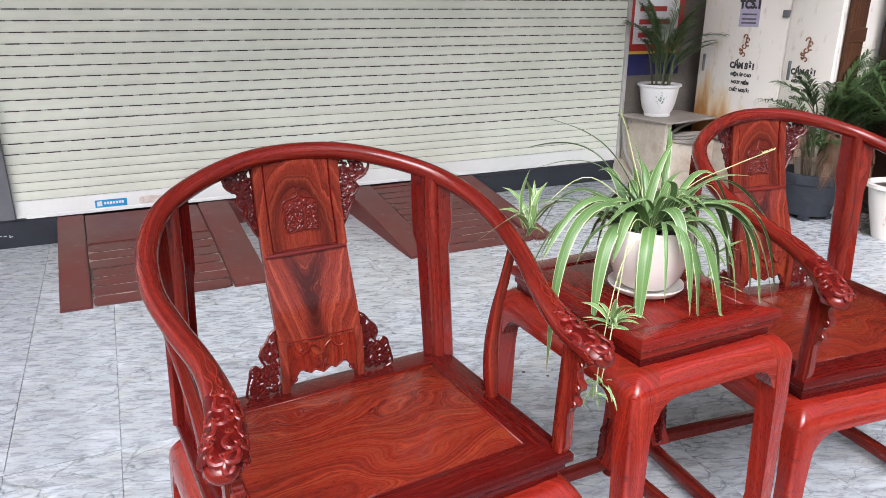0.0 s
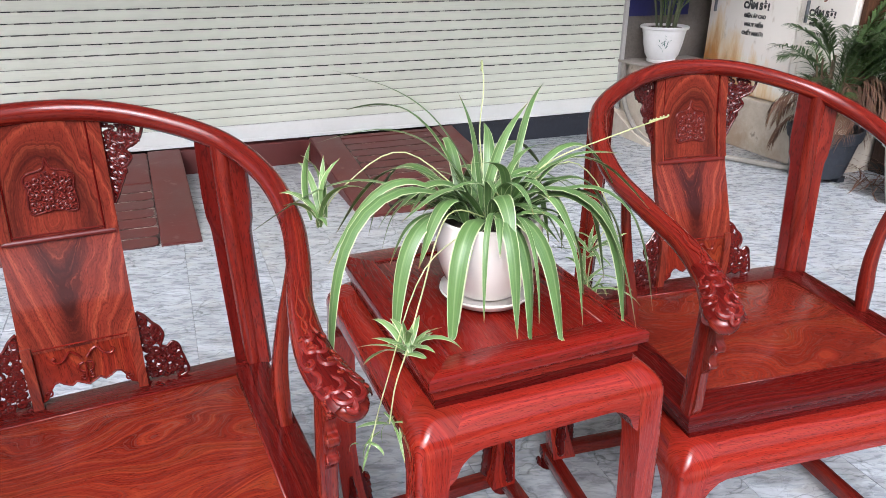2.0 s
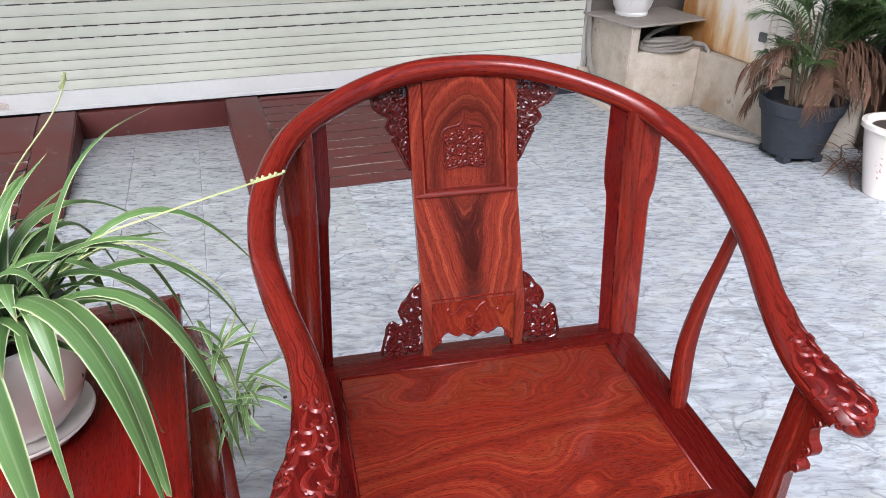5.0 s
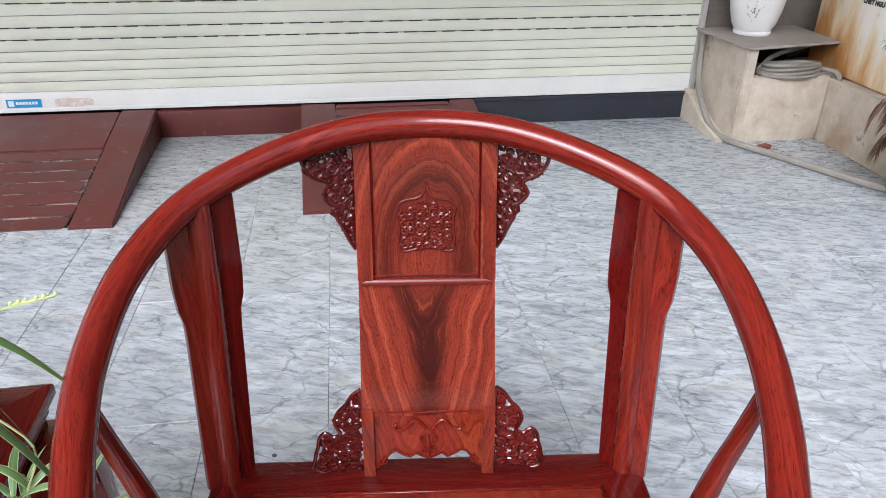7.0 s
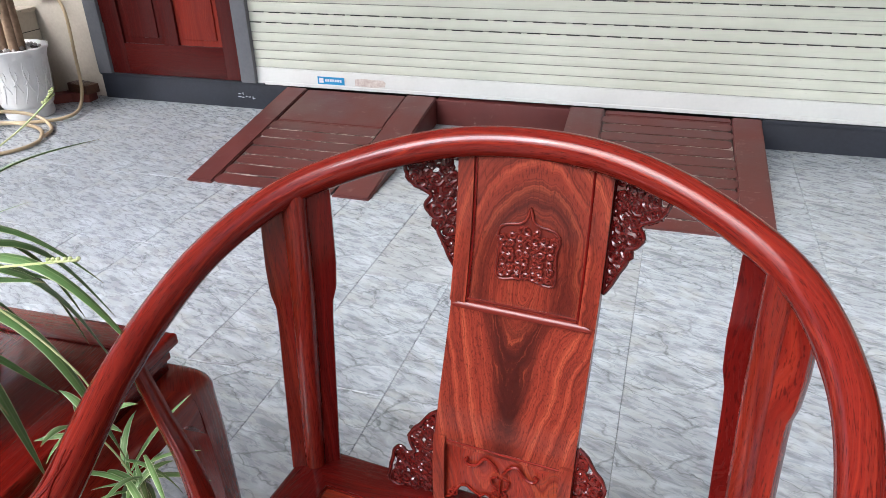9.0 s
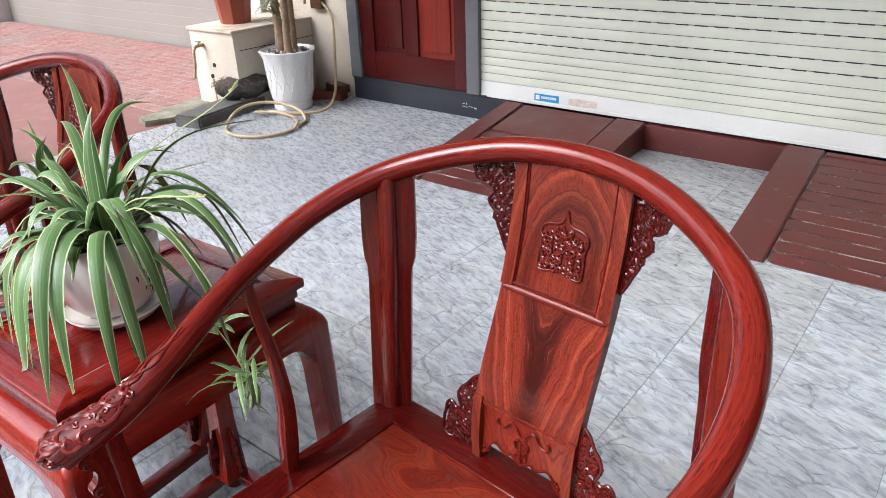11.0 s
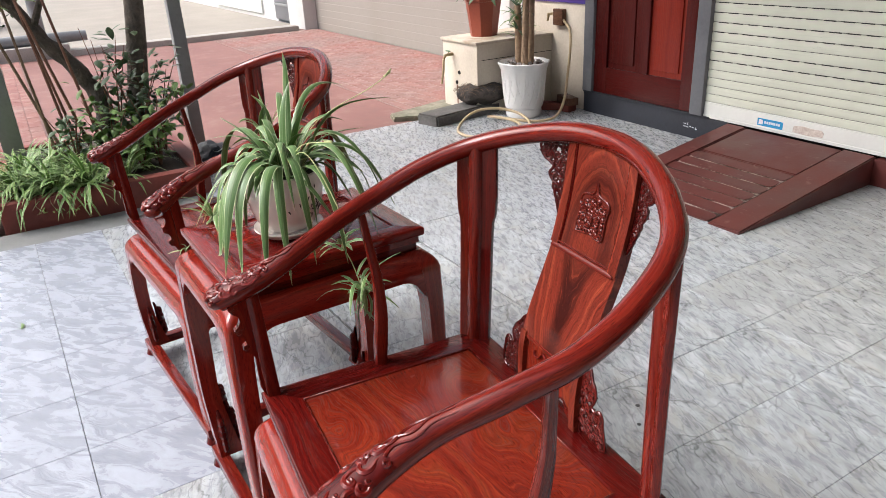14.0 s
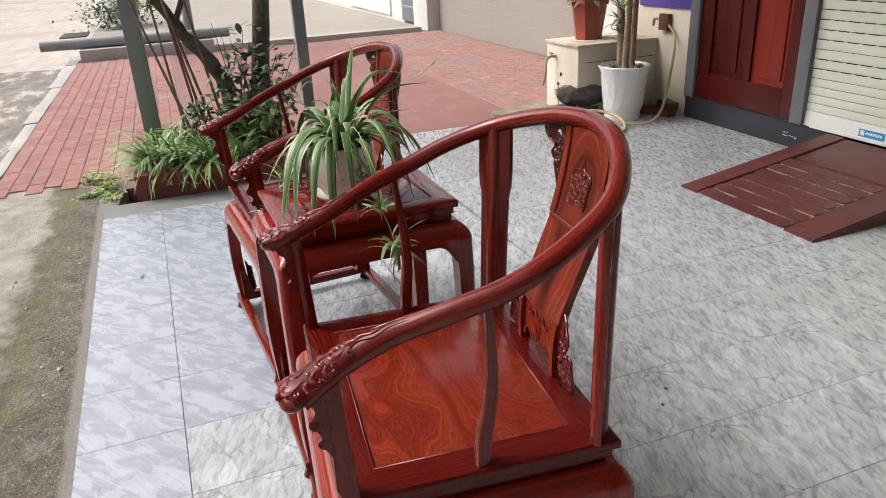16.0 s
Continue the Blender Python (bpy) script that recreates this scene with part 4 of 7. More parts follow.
TERRACOTTA = speckled("terracotta_plastic", (0.215, 0.042, 0.022), (0.29, 0.064, 0.032), 5, 0.5, 0.1)
BLACK_PLASTIC = speckled("black_plastic", (0.008, 0.011, 0.017), (0.030, 0.036, 0.046), 22, 0.7, 0.3)
DUSTY_SLAB = speckled("dusty_slab", (0.23, 0.20, 0.175), (0.34, 0.305, 0.27), 7, 0.9, 0.4)
SPRIG = speckled("blue_green_print", (0.03, 0.13, 0.10), (0.06, 0.20, 0.15), 40, 0.4, 0.02)
SOIL = speckled("soil", (0.02, 0.014, 0.009), (0.07, 0.05, 0.035), 20, 0.95, 0.8, 90)
PALM_STEM = speckled("green_cane", (0.035, 0.048, 0.022), (0.10, 0.115, 0.055), 14, 0.6, 0.2)
STEM = speckled("woody_stem", (0.09, 0.06, 0.035), (0.22, 0.155, 0.10), 14, 0.8, 0.5)
BARK = speckled("dark_bark", (0.032, 0.027, 0.021), (0.120, 0.100, 0.078), 16, 0.9, 1.0, 70, bdist=0.01)
TWIG = speckled("reddish_twig", (0.10, 0.045, 0.03), (0.20, 0.10, 0.06), 16, 0.8, 0.3)
HOSE = speckled("yellowed_hose", (0.34, 0.25, 0.14), (0.50, 0.40, 0.25), 8, 0.4, 0.05)
CABLE = speckled("grey_cable", (0.18, 0.165, 0.14), (0.28, 0.26, 0.23), 8, 0.6, 0.05)
DARK_STONE = speckled("dark_stone", (0.05, 0.048, 0.045), (0.14, 0.135, 0.125), 7, 0.85, 0.6)
COIR = speckled("dark_coir", (0.025, 0.02, 0.018), (0.10, 0.085, 0.075), 30, 0.95, 1.0, 120, bdist=0.02)
PIPE = speckled("grey_pvc", (0.16, 0.17, 0.175), (0.24, 0.25, 0.255), 4, 0.5, 0.1)
BRASS = Mat("dull_brass", 0.4, 0.9).color((0.30, 0.24, 0.14)).m
BLUE_PRINT = speckled("blue_print", (0.010, 0.23, 0.50), (0.02, 0.31, 0.60), 10, 0.4, 0.02)
WHITE_PRINT = speckled("white_print", (0.62, 0.64, 0.66), (0.74, 0.76, 0.78), 10, 0.5, 0.02)
RUST_PRINT = speckled("worn_brown_print", (0.16, 0.06, 0.035), (0.34, 0.17, 0.10), 60, 0.8, 0.1)
TORN_PAPER = speckled("torn_paper", (0.45, 0.36, 0.31), (0.70, 0.64, 0.58), 45, 0.8, 0.1)
BLACK_PRINT = speckled("black_print", (0.02, 0.02, 0.02), (0.06, 0.06, 0.06), 30, 0.6, 0.02)
NAVY = speckled("navy_sheet", (0.010, 0.012, 0.07), (0.02, 0.022, 0.11), 4, 0.4, 0.03)
SIGN_RED = speckled("red_sheet", (0.33, 0.02, 0.02), (0.45, 0.04, 0.03), 4, 0.4, 0.03)
SIGN_YELLOW = speckled("yellow_line", (0.62, 0.42, 0.05), (0.70, 0.50, 0.08), 4, 0.4, 0.03)
PURPLE = speckled("purple_sheet", (0.05, 0.03, 0.20), (0.08, 0.045, 0.28), 4, 0.45, 0.03)
LILAC = speckled("lilac_label", (0.42, 0.38, 0.52), (0.55, 0.50, 0.62), 20, 0.6, 0.03)
# near-black colour stands in for the shade inside openings
INSIDE_SHADE = speckled("inside_shade", (0.010, 0.009, 0.008), (0.025, 0.022, 0.02), 4, 0.95)


def brown_paint():
    q = Mat("brown_red_floor_paint", 0.48)
    v = q.coord("Object", jitter=2.0)
    big, fine = q.noise(v, 4.0, 5), q.noise(v, 55.0, 3)
    c = q.ramp(big, [(0.3, (0.068, 0.0125, 0.0100)), (0.7, (0.112, 0.0230, 0.0185))])
    c = q.mix(q.span(q.noise(v, 14.0, 6, 0.7), 0.60, 0.74, 0, 0.45), c, (0.24, 0.16, 0.135))
    scratch = q.noise(q.coord("Object", (6, 60, 6), jitter=4.0), 1.0, 6, 0.7, 0.5)
    c = q.mix(q.span(scratch, 0.66, 0.72, 0, 0.75), c, (0.34, 0.28, 0.24))
    q.color(c).rough(q.span(big, 0.3, 0.7, 0.36, 0.62)).bump(fine, 0.15, 0.003)
    return q.m


BROWN_PAINT = brown_paint()


def grit():
    q = Mat("gritty_mortar", 0.9)
    v = q.coord("Object")
    big, fine = q.noise(v, 6.0, 4), q.noise(v, 70.0, 4, 0.65)
    f = q.math("ADD", q.math("MULTIPLY", big, 0.65), q.math("MULTIPLY", fine, 0.35))
    q.color(q.ramp(f, [(0.40, (0.022, 0.016, 0.014)), (0.49, (0.085, 0.065, 0.055)), (0.58, (0.36, 0.31, 0.27))])).bump(fine, 0.6, 0.004)
    return q.m


GRIT = grit()
RED_PAINT = speckled("red_planter_paint", (0.13, 0.032, 0.024), (0.22, 0.055, 0.040), 5, 0.75, 0.25)


def red_floor():
    q = Mat("red_cement_floor", 0.75)
    v = q.coord("Object")
    big, mid, fine = q.noise(v, 0.8, 5, 0.6), q.noise(v, 5.0, 7, 0.68), q.noise(v, 60.0, 3)
    c = q.ramp(big, [(0.3, (0.170, 0.072, 0.060)), (0.7, (0.225, 0.108, 0.090))])
    c = q.mix(q.span(mid, 0.52, 0.70, 0, 0.5), c, (0.26, 0.165, 0.140))
    c = q.mix(q.span(mid, 0.46, 0.34, 0, 0.35), c, (0.15, 0.085, 0.075))
    q.color(c).bump(fine, 0.2, 0.003)
    return q.m


RED_FLOOR = red_floor()


def paver_mat(name, grey):
    q = Mat(name, 0.85)
    v = q.coord("Object", jitter=3.0)
    c = q.mix(q.random(), (0.20, 0.082, 0.068), (0.255, 0.115, 0.095))
    c = q.mix(q.span(q.island(), 0, 1, 0, 0.5), c, (0.28, 0.13, 0.11))
    w = q.n.new("ShaderNodeNewGeometry").outputs["Position"]
    c = q.mix(q.span(q.noise(w, 1.1, 6, 0.65), 0.50 - 0.12 * grey, 0.68, 0, 0.55 + 0.3 * grey), c, (0.235 - 0.06 * grey, 0.175 - 0.045 * grey, 0.155 - 0.04 * grey))
    c = q.mix(q.span(q.noise(v, 9, 5), 0.5, 0.75, 0, 0.5), c, (0.36, 0.27, 0.23))
    q.color(c).bump(q.noise(v, 70, 3), 0.3, 0.004)
    return q.m


PAVER = paver_mat("red_paver", 0.0)
PAVER_GREY = paver_mat("worn_grey_red_paver", 0.9)
COURT_JOINT = speckled("pale_paver_joint", (0.20, 0.135, 0.118), (0.33, 0.245, 0.215), 6, 0.9, 0.2)
MOSS_STRIP = speckled("mossy_worn_concrete", (0.085, 0.090, 0.045), (0.30, 0.28, 0.22), 7, 0.95, 0.4, 45)
PAVE_JOINT = speckled("paver_joint", (0.16, 0.092, 0.080), (0.26, 0.170, 0.148), 8, 0.9, 0.2)


def mossy():
    """Concrete strip along the tiles: a mortar edge, a band of dark dirt, a ridge of moss, then pale worn concrete."""
    q = Mat("mossy_dirt_concrete", 0.95)
    v = q.coord("Object")
    _, y, _ = q.split(v)
    ragged = q.math("SUBTRACT", q.noise(q.coord("Object", (2.2, 3.0, 1)), 2.0, 6, 0.65), 0.5)
    away = q.math("MULTIPLY_ADD", ragged, 0.34, y)
    mid, fine, speck = q.noise(v, 6.0, 8, 0.72), q.noise(v, 55.0, 5, 0.7), q.noise(v, 120.0, 2, 0.5)
    pale = q.ramp(mid, [(0.3, (0.22, 0.205, 0.175)), (0.5, (0.33, 0.315, 0.275)), (0.7, (0.44, 0.425, 0.385))])
    dirt = q.ramp(q.math("ADD", q.math("MULTIPLY", mid, 0.5), q.math("MULTIPLY", fine, 0.5)), [(0.36, (0.055, 0.045, 0.034)), (0.50, (0.125, 0.108, 0.085)), (0.66, (0.26, 0.235, 0.195))])
    c = q.mix(q.span(away, -0.12, -0.05, 1.0, 0.0), dirt, pale)
    belt = q.math("MULTIPLY", q.span(q.math("ABSOLUTE", q.math("ADD", away, 0.025)), 0.02, 0.13, 1.0, 0.0), q.span(q.noise(v, 5.0, 7, 0.7), 0.40, 0.60, 0.0, 0.85))
    c = q.mix(belt, c, (0.125, 0.140, 0.040))
    c = q.mix(q.math("MULTIPLY", q.span(q.noise(v, 9.0, 6, 0.7), 0.58, 0.70, 0.0, 0.45), q.span(away, -0.3, 0.1, 1.0, 0.2)), c, (0.110, 0.125, 0.045))
    c = q.mix(q.math("MULTIPLY", q.span(speck, 0.60, 0.68, 0.0, 0.7), q.span(away, -0.08, 0.02, 0.2, 1.0)), c, (0.36, 0.33, 0.28))
    edge = q.span(q.math("MULTIPLY_ADD", ragged, 0.05, q.math("SUBTRACT", y, q.math("MULTIPLY", q.split(v)[0], 0.0176))), 0.185, 0.200, 0.0, 0.85)
    c = q.mix(edge, c, (0.25, 0.24, 0.22))
    q.color(c).bump(q.math("ADD", q.noise(v, 26, 9, 0.75), fine), 0.8, 0.02)
    return q.m


def gutter_dirt():
    """Dark cracked dirt with pale patches of spilt cement."""
    q = Mat("gutter_dirt", 0.9)
    v = q.coord("Object", (0.7, 1.6, 1))
    mid, fine = q.noise(v, 3.0, 8, 0.7), q.noise(v, 40.0, 4, 0.65)
    c = q.ramp(mid, [(0.34, (0.10, 0.088, 0.075)), (0.52, (0.185, 0.165, 0.14)), (0.62, (0.40, 0.37, 0.325))])
    q.color(q.mix(q.span(fine, 0.5, 0.7, 0, 0.4), c, (0.26, 0.235, 0.20))).bump(q.math("ADD", mid, fine), 0.7, 0.012)
    return q.m


GUTTER_DIRT = gutter_dirt()
MOSSY = mossy()


def rusty():
    q = Mat("rust_stained_white_steel", 0.55)
    v = q.coord("Object", (3.0, 3.0, 0.7))
    z = q.n.new("ShaderNodeSeparateXYZ")
    q.l.new(q.coord("Object"), z.inputs[0])
    runs = q.noise(v, 3.0, 6, 0.65)
    low = q.span(z.outputs[2], 0.32, 0.80, 0.20, -0.16)
    side = q.span(z.outputs[1], 3.40, 4.00, -0.20, 0.10)
    f = q.math("ADD", q.math("MULTIPLY_ADD", runs, 0.55, 0.24), q.math("ADD", low, side))
    c = q.ramp(f, [(0.46, (0.84, 0.80, 0.73)), (0.56, (0.76, 0.60, 0.38)), (0.68, (0.56, 0.27, 0.075)), (0.84, (0.36, 0.14, 0.04))])
    c = q.mix(q.span(q.noise(q.coord("Object", (5, 5, 2.0)), 4.0, 6, 0.7), 0.58, 0.70, 0, 0.5), c, (0.44, 0.35, 0.25))
    q.color(c).bump(runs, 0.1, 0.003)
    return q.m


RUSTY = rusty()
DOOR_WOOD = rosewood("red_door_wood", (0.026, 0.004, 0.004), (0.066, 0.0068, 0.0058), (0.098, 0.0105, 0.0080), bold=0.3, satin=0.25, lines=0.2)
DOOR_PANEL = rosewood("orange_red_door_panel", (0.10, 0.010, 0.007), (0.21, 0.0205, 0.0115), (0.27, 0.033, 0.016), bold=0.3, satin=0.25, lines=0.2)
TAN_CANE = speckled("tan_cane_bark", (0.17, 0.105, 0.062), (0.34, 0.235, 0.15), 22, 0.8, 0.6)
CUPBOARD_SHADE = rosewood("cupboard_shade_wood", (0.010, 0.005, 0.003), (0.024, 0.011, 0.007), (0.042, 0.020, 0.012), satin=0.3)
OLD_WOOD = rosewood("old_brown_wood", (0.035, 0.015, 0.008), (0.095, 0.042, 0.022), (0.16, 0.075, 0.040), satin=0.45)


def structure(name, bm, material, label="", category=""):
    return tagged(part(name, bm, material), label, category, kind="structure")


# ---- ground ----
bm = bmesh.new()
prism(bm, [(-400, -400), (400, -400), (400, 400), (-400, 400)], -0.30, -0.12)
structure("ground", finish(bm, 0), ROAD, "wide dusty pale ground that reaches the horizon", "ground")
bm = bmesh.new()
prism(bm, [(-60, -9.0), (40, -9.0), (40, -0.95), (-2.4, -0.95), (-3.0, -0.62), (-60, -0.62)], -0.119, -0.085)
structure("road", finish(bm, 0), ROAD, "pale dusty asphalt road with dirt along the gutter", "road")
bm = bmesh.new()
prism(bm, [(-2.62, -1.3), (8, -1.3), (8, 0.46), (-2.05, 0.25), (-2.45, 0.30), (-3.0, -0.55)], -0.115, -0.010)
bmesh.ops.triangulate(bm, faces=[f for f in bm.faces if len(f.verts) > 4])
structure("gutter_strip", finish(bm, 0), MOSSY, "dirty concrete strip with moss beside the tiles", "pavement")
kerb = thing("kerb", pose(0, 0, 0), "worn pale concrete kerb beside the road", "kerb", kind="structure")
for i in range(9):
    x1 = -2.95 - i * 1.0
    bm = box(bmesh.new(), (x1 - 0.985, -0.570 - 0.012 * (i % 3) - 0.014 * i, -0.118), (x1, -0.495, 0.002 - 0.006 * (i % 2)), 0.014, 2)
    bmesh.ops.subdivide_edges(bm, edges=[e for e in bm.edges if e.calc_length() > 0.5], cuts=9)
    for v in bm.verts:
        v.co += Vector((0, 1, 0.6)) * (0.016 * noise.noise(v.co * 7.0))
    part("kerb_stone", finish(bm, 0), PALE_CONCRETE, kerb)

bm = bmesh.new()
er = random.Random(15)
near_edge = [(-2.55 - 0.35 * k, -0.55 if k < 2 else -0.60) for k in range(20)]
far_edge = [(x - 0.3, -1.02 - 0.035 * k + er.uniform(-0.10, 0.10)) for k, (x, _) in enumerate(near_edge)]
prism(bm, near_edge + far_edge[::-1], -0.110, -0.079)
bmesh.ops.triangulate(bm, faces=[f for f in bm.faces if len(f.verts) > 4])
structure("gutter", finish(bm, 0), GUTTER_DIRT, "dark cracked dirt gutter with pale cement patches beside the kerb", "pavement")

# tiled floor bed
SKEW = 0.0176
bm = bmesh.new()
prism(bm, [(-2.115, 0.195), (6.5, 0.195 + 0.0176 * 8.6), (6.5, 4.5), (-2.80, 4.5), (-2.80, 1.35), (-2.115, 1.35)], -0.115, -0.006)
floor = structure("floor", finish(bm, 0), GROUT, "porch floor of grey marbled ceramic tiles", "floor")

# red cement court and paver beds
bm = bmesh.new()
prism(bm, [(-9.40, 0.75), (-2.81, 0.75), (-2.81, 4.9), (-9.40, 4.9)], -0.115, -0.020)
court = structure("court_floor", finish(bm, 0), RED_FLOOR, "smooth faded red cement forecourt", "ground")
bm = bmesh.new()
prism(bm, [(-9.2, -0.49), (-2.9, -0.49), (-2.45, 0.31), (-2.45, 0.749), (-9.2, 0.749)], -0.115, -0.011)
pave = structure("pavement", finish(bm, 0), PAVE_JOINT, "pavement of small red pavers", "pavement")

# ---- house wall ----
WALL_Y = 4.262
bm = bmesh.new()
box(bm, (-3.10, WALL_Y, 0.0), (-2.205, WALL_Y + 0.25, 3.62))
structure("wall_left", finish(bm, 0), CREAM_WALL, "cream plastered wall with stains near the floor", "wall")
bm = bmesh.new()
box(bm, (-3.30, WALL_Y - 0.05, -0.1), (-3.10, WALL_Y + 0.65, 3.62), 0.004)
structure("column", finish(bm, 0), WHITE_WALL, "white plastered column at the corner of the house", "column")
bm = bmesh.new()
box(bm, (-2.205, WALL_Y + 0.02, 2.35), (2.87, WALL_Y + 0.25, 3.62))
structure("wall_lintel", finish(bm, 0), CREAM_WALL, "plain plaster above the shutter", "wall")
bm = bmesh.new()
box(bm, (2.872, WALL_Y, 0.0), (4.4, WALL_Y + 0.25, 3.62))
structure("wall_right", finish(bm, 0), DARK_PLASTER, "dark plaster wall beside the shutter", "wall")
pth = thing("plinth", pose(0, 0, 0), "blue-grey stone plinth below the shutter and door", "plinth", kind="structure")
part("stone", B((-2.205, 4.245, -0.005), (-0.905, WALL_Y + 0.2, 0.146), 0.004), PLINTH, pth)
part("stone", B((1.640, 4.245, -0.005), (2.872, WALL_Y + 0.2, 0.127), 0.004), PLINTH, pth)
part("capping", B((-2.205, 4.235, 0.146), (-1.05, WALL_Y + 0.05, 0.158), 0.003), PLINTH, pth)
part("capping", B((1.640, 4.235, 0.128), (2.872, 4.262, 0.146), 0.003), PLINTH, pth)
bm = bmesh.new()
box(bm, (0.000, 4.225, -0.005), (0.722, WALL_Y + 0.2, 0.136), 0.005)
structure("sill", finish(bm, 0), BROWN_PAINT, "brown-red painted sill between the two ramps", "sill")
bm = bmesh.new()
box(bm, (-2.205, WALL_Y + 0.12, 0.0), (2.872, WALL_Y + 0.2, 2.4))
structure("backing_wall", finish(bm, 0), INSIDE_SHADE, "near-black panel for the unlit room behind the shutter", "wall")
bm = bmesh.new()
box(bm, (-3.3, 0.45, 3.6), (5.2, 4.6, 3.72))
structure("ceiling", finish(bm, 0), CEILING, "plain painted porch ceiling", "ceiling")
# unseen wall, run out streetwards to shade the right end of the porch
bm = bmesh.new()
box(bm, (4.40, -2.4, 0.0), (4.60, 4.5, 3.62))
structure("wall_side", finish(bm, 0), DARK_PLASTER, "plain porch side wall, extended out of view to shade the right", "wall")

# unseen wall, added to keep the low sky's light and reflections off the wood
bm = bmesh.new()
box(bm, (-45, -13.5, -0.15), (45, -13.0, 6.0))
structure("opposite_facade", finish(bm, 0), CONCRETE, "unseen plain grey wall across the road, added to block low sky", "wall")

# frame of the shutter
bm = bmesh.new()
box(bm, (-1.192, 4.225, 0.158), (-1.098, WALL_Y + 0.1, 2.35), 0.004)
structure("shutter_jamb", finish(bm, 2), FRAME_GREY, "grey steel guide beside the door", "frame")
bm = bmesh.new()
box(bm, (2.845, 4.235, 0.146), (2.872, WALL_Y + 0.1, 2.35), 0.004)
structure("shutter_guide", finish(bm, 2), GREY_WALL, "narrow pale guide at the end of the shutter", "frame")

# roller shutter
LOW_PITCH, PITCH, FIRST = 0.0490, 0.0557, 0.2480
sh = thing("roller_shutter", pose(0, 0, 0), "closed cream steel roller shutter with rows of narrow slots", "shutter", kind="structure")
bm = bmesh.new()
box(bm, (-1.098, 4.252, 0.150), (2.845, 4.272, 0.2475), 0.003)
box(bm, (-1.098, 4.247, 0.150), (2.845, 4.254, 0.168), 0.002)
foot = part("bottom_rail", finish(bm, 0), SHUTTER_FOOT, sh, "white dented bottom rail")


def slat_mesh(h):
    """One convex slat of height h; its curled edges leave a dark gap to the next."""
    bm = bmesh.new()
    prof = [(4.264, 0.0012), (4.2588, 0.0020), (4.2568, 0.010), (4.2560, h * 0.5), (4.2568, h - 0.010), (4.2588, h - 0.0020), (4.264, h - 0.0012)]
    rows = [[bm.verts.new((x, y, z)) for y, z in prof] for x in (-1.098, 2.845)]
    for k in range(len(prof) - 1):
        bm.faces.new((rows[0][k], rows[1][k], rows[1][k + 1], rows[0][k + 1]))
    bmesh.ops.recalc_face_normals(bm, faces=bm.faces[:])
    return bm


slat_me, slot_me = {}, None
z = FIRST
for k in range(38):
    h = LOW_PITCH if k < 4 else PITCH
    if h not in slat_me:
        slat = part("slat", finish(slat_mesh(h), 0), SHUTTER, sh)
        slat_me[h] = slat.data
    else:
        slat = new("slat", slat_me[h])
        slat.parent = sh
    slat.location.z = z
    z += h
    if k >= 5 and k != 7:
        if slot_me is None:
            bm = bmesh.new()
            x = -1.07
            while x < 2.80:
                box(bm, (x, 4.2555, -0.0027), (x + 0.066, 4.266, 0.0027))
                x += 0.0985
            slot = part("slots", finish(bm, 0), SLOT, slat, "row of dark ventilation slots")
            slot_me = slot.data
        else:
            slot = new("slots", slot_me)
            slot.parent = slat
        slot.location.x = 0.013 * (k * 7 % 5 - 2)

bm = bmesh.new()
box(bm, (-1.098, 4.2645, 0.15), (2.845, 4.275, 2.35))
part("backing", finish(bm, 0), SLOT, sh)

# stickers on the shutter
st = thing("shutter_sticker", pose(-0.627, 4.2505, 0.196), "small blue sticker with white lettering on the shutter", "sticker")
part("sheet", B((-0.082, -0.0012, -0.022), (0.082, 0.0008, 0.020)), BLUE_PRINT, st)
bm = bmesh.new()
box(bm, (-0.072, -0.003, -0.014), (-0.046, -0.0014, 0.013))
for i in range(7):
    box(bm, (-0.036 + i * 0.015, -0.003, -0.006), (-0.025 + i * 0.015, -0.0014, 0.008))
part("lettering", bm, WHITE_PRINT, st, "white bars of lettering")
st2 = thing("torn_sticker", pose(-0.388, 4.2505, 0.196), "torn peeling paper sticker on the shutter", "sticker")
rng = random.Random(3)
bm = bmesh.new()
out = [(-0.088 + rng.uniform(-0.01, 0.01), -0.020), (0.0, -0.024), (0.085, -0.018 + rng.uniform(-0.004, 0.004)), (0.09, 0.004), (0.075, 0.019), (0.02, 0.017), (-0.03, 0.022), (-0.09, 0.016)]
prism(bm, out, -0.0012, 0.0008, "y")
part("sheet", finish(bm, 0), TORN_PAPER, st2)

# ---- door ----
dr = thing("door_1", pose(0, 0, 0), "closed red-brown wooden panel door with orange-red panels", "door", kind="structure")
part("door_frame", B((-2.205, 4.228, 0.158), (-2.110, WALL_Y + 0.1, 2.35), 0.004, 2), FRAME_GREY, dr, "grey painted jamb")
part("stile", B((-2.110, 4.250, 0.160), (-1.985, 4.29, 2.30), 0.003, 2), DOOR_WOOD, dr)
part("stile", B((-1.700, 4.250, 0.345), (-1.595, 4.29, 2.30), 0.003, 2), DOOR_WOOD, dr)
part("stile", B((-1.300, 4.250, 0.160), (-1.192, 4.29, 2.30), 0.003, 2), DOOR_WOOD, dr)
part("bottom_rail", B((-1.985, 4.2505, 0.160), (-1.300, 4.29, 0.345), 0.003, 0), DOOR_WOOD, dr)
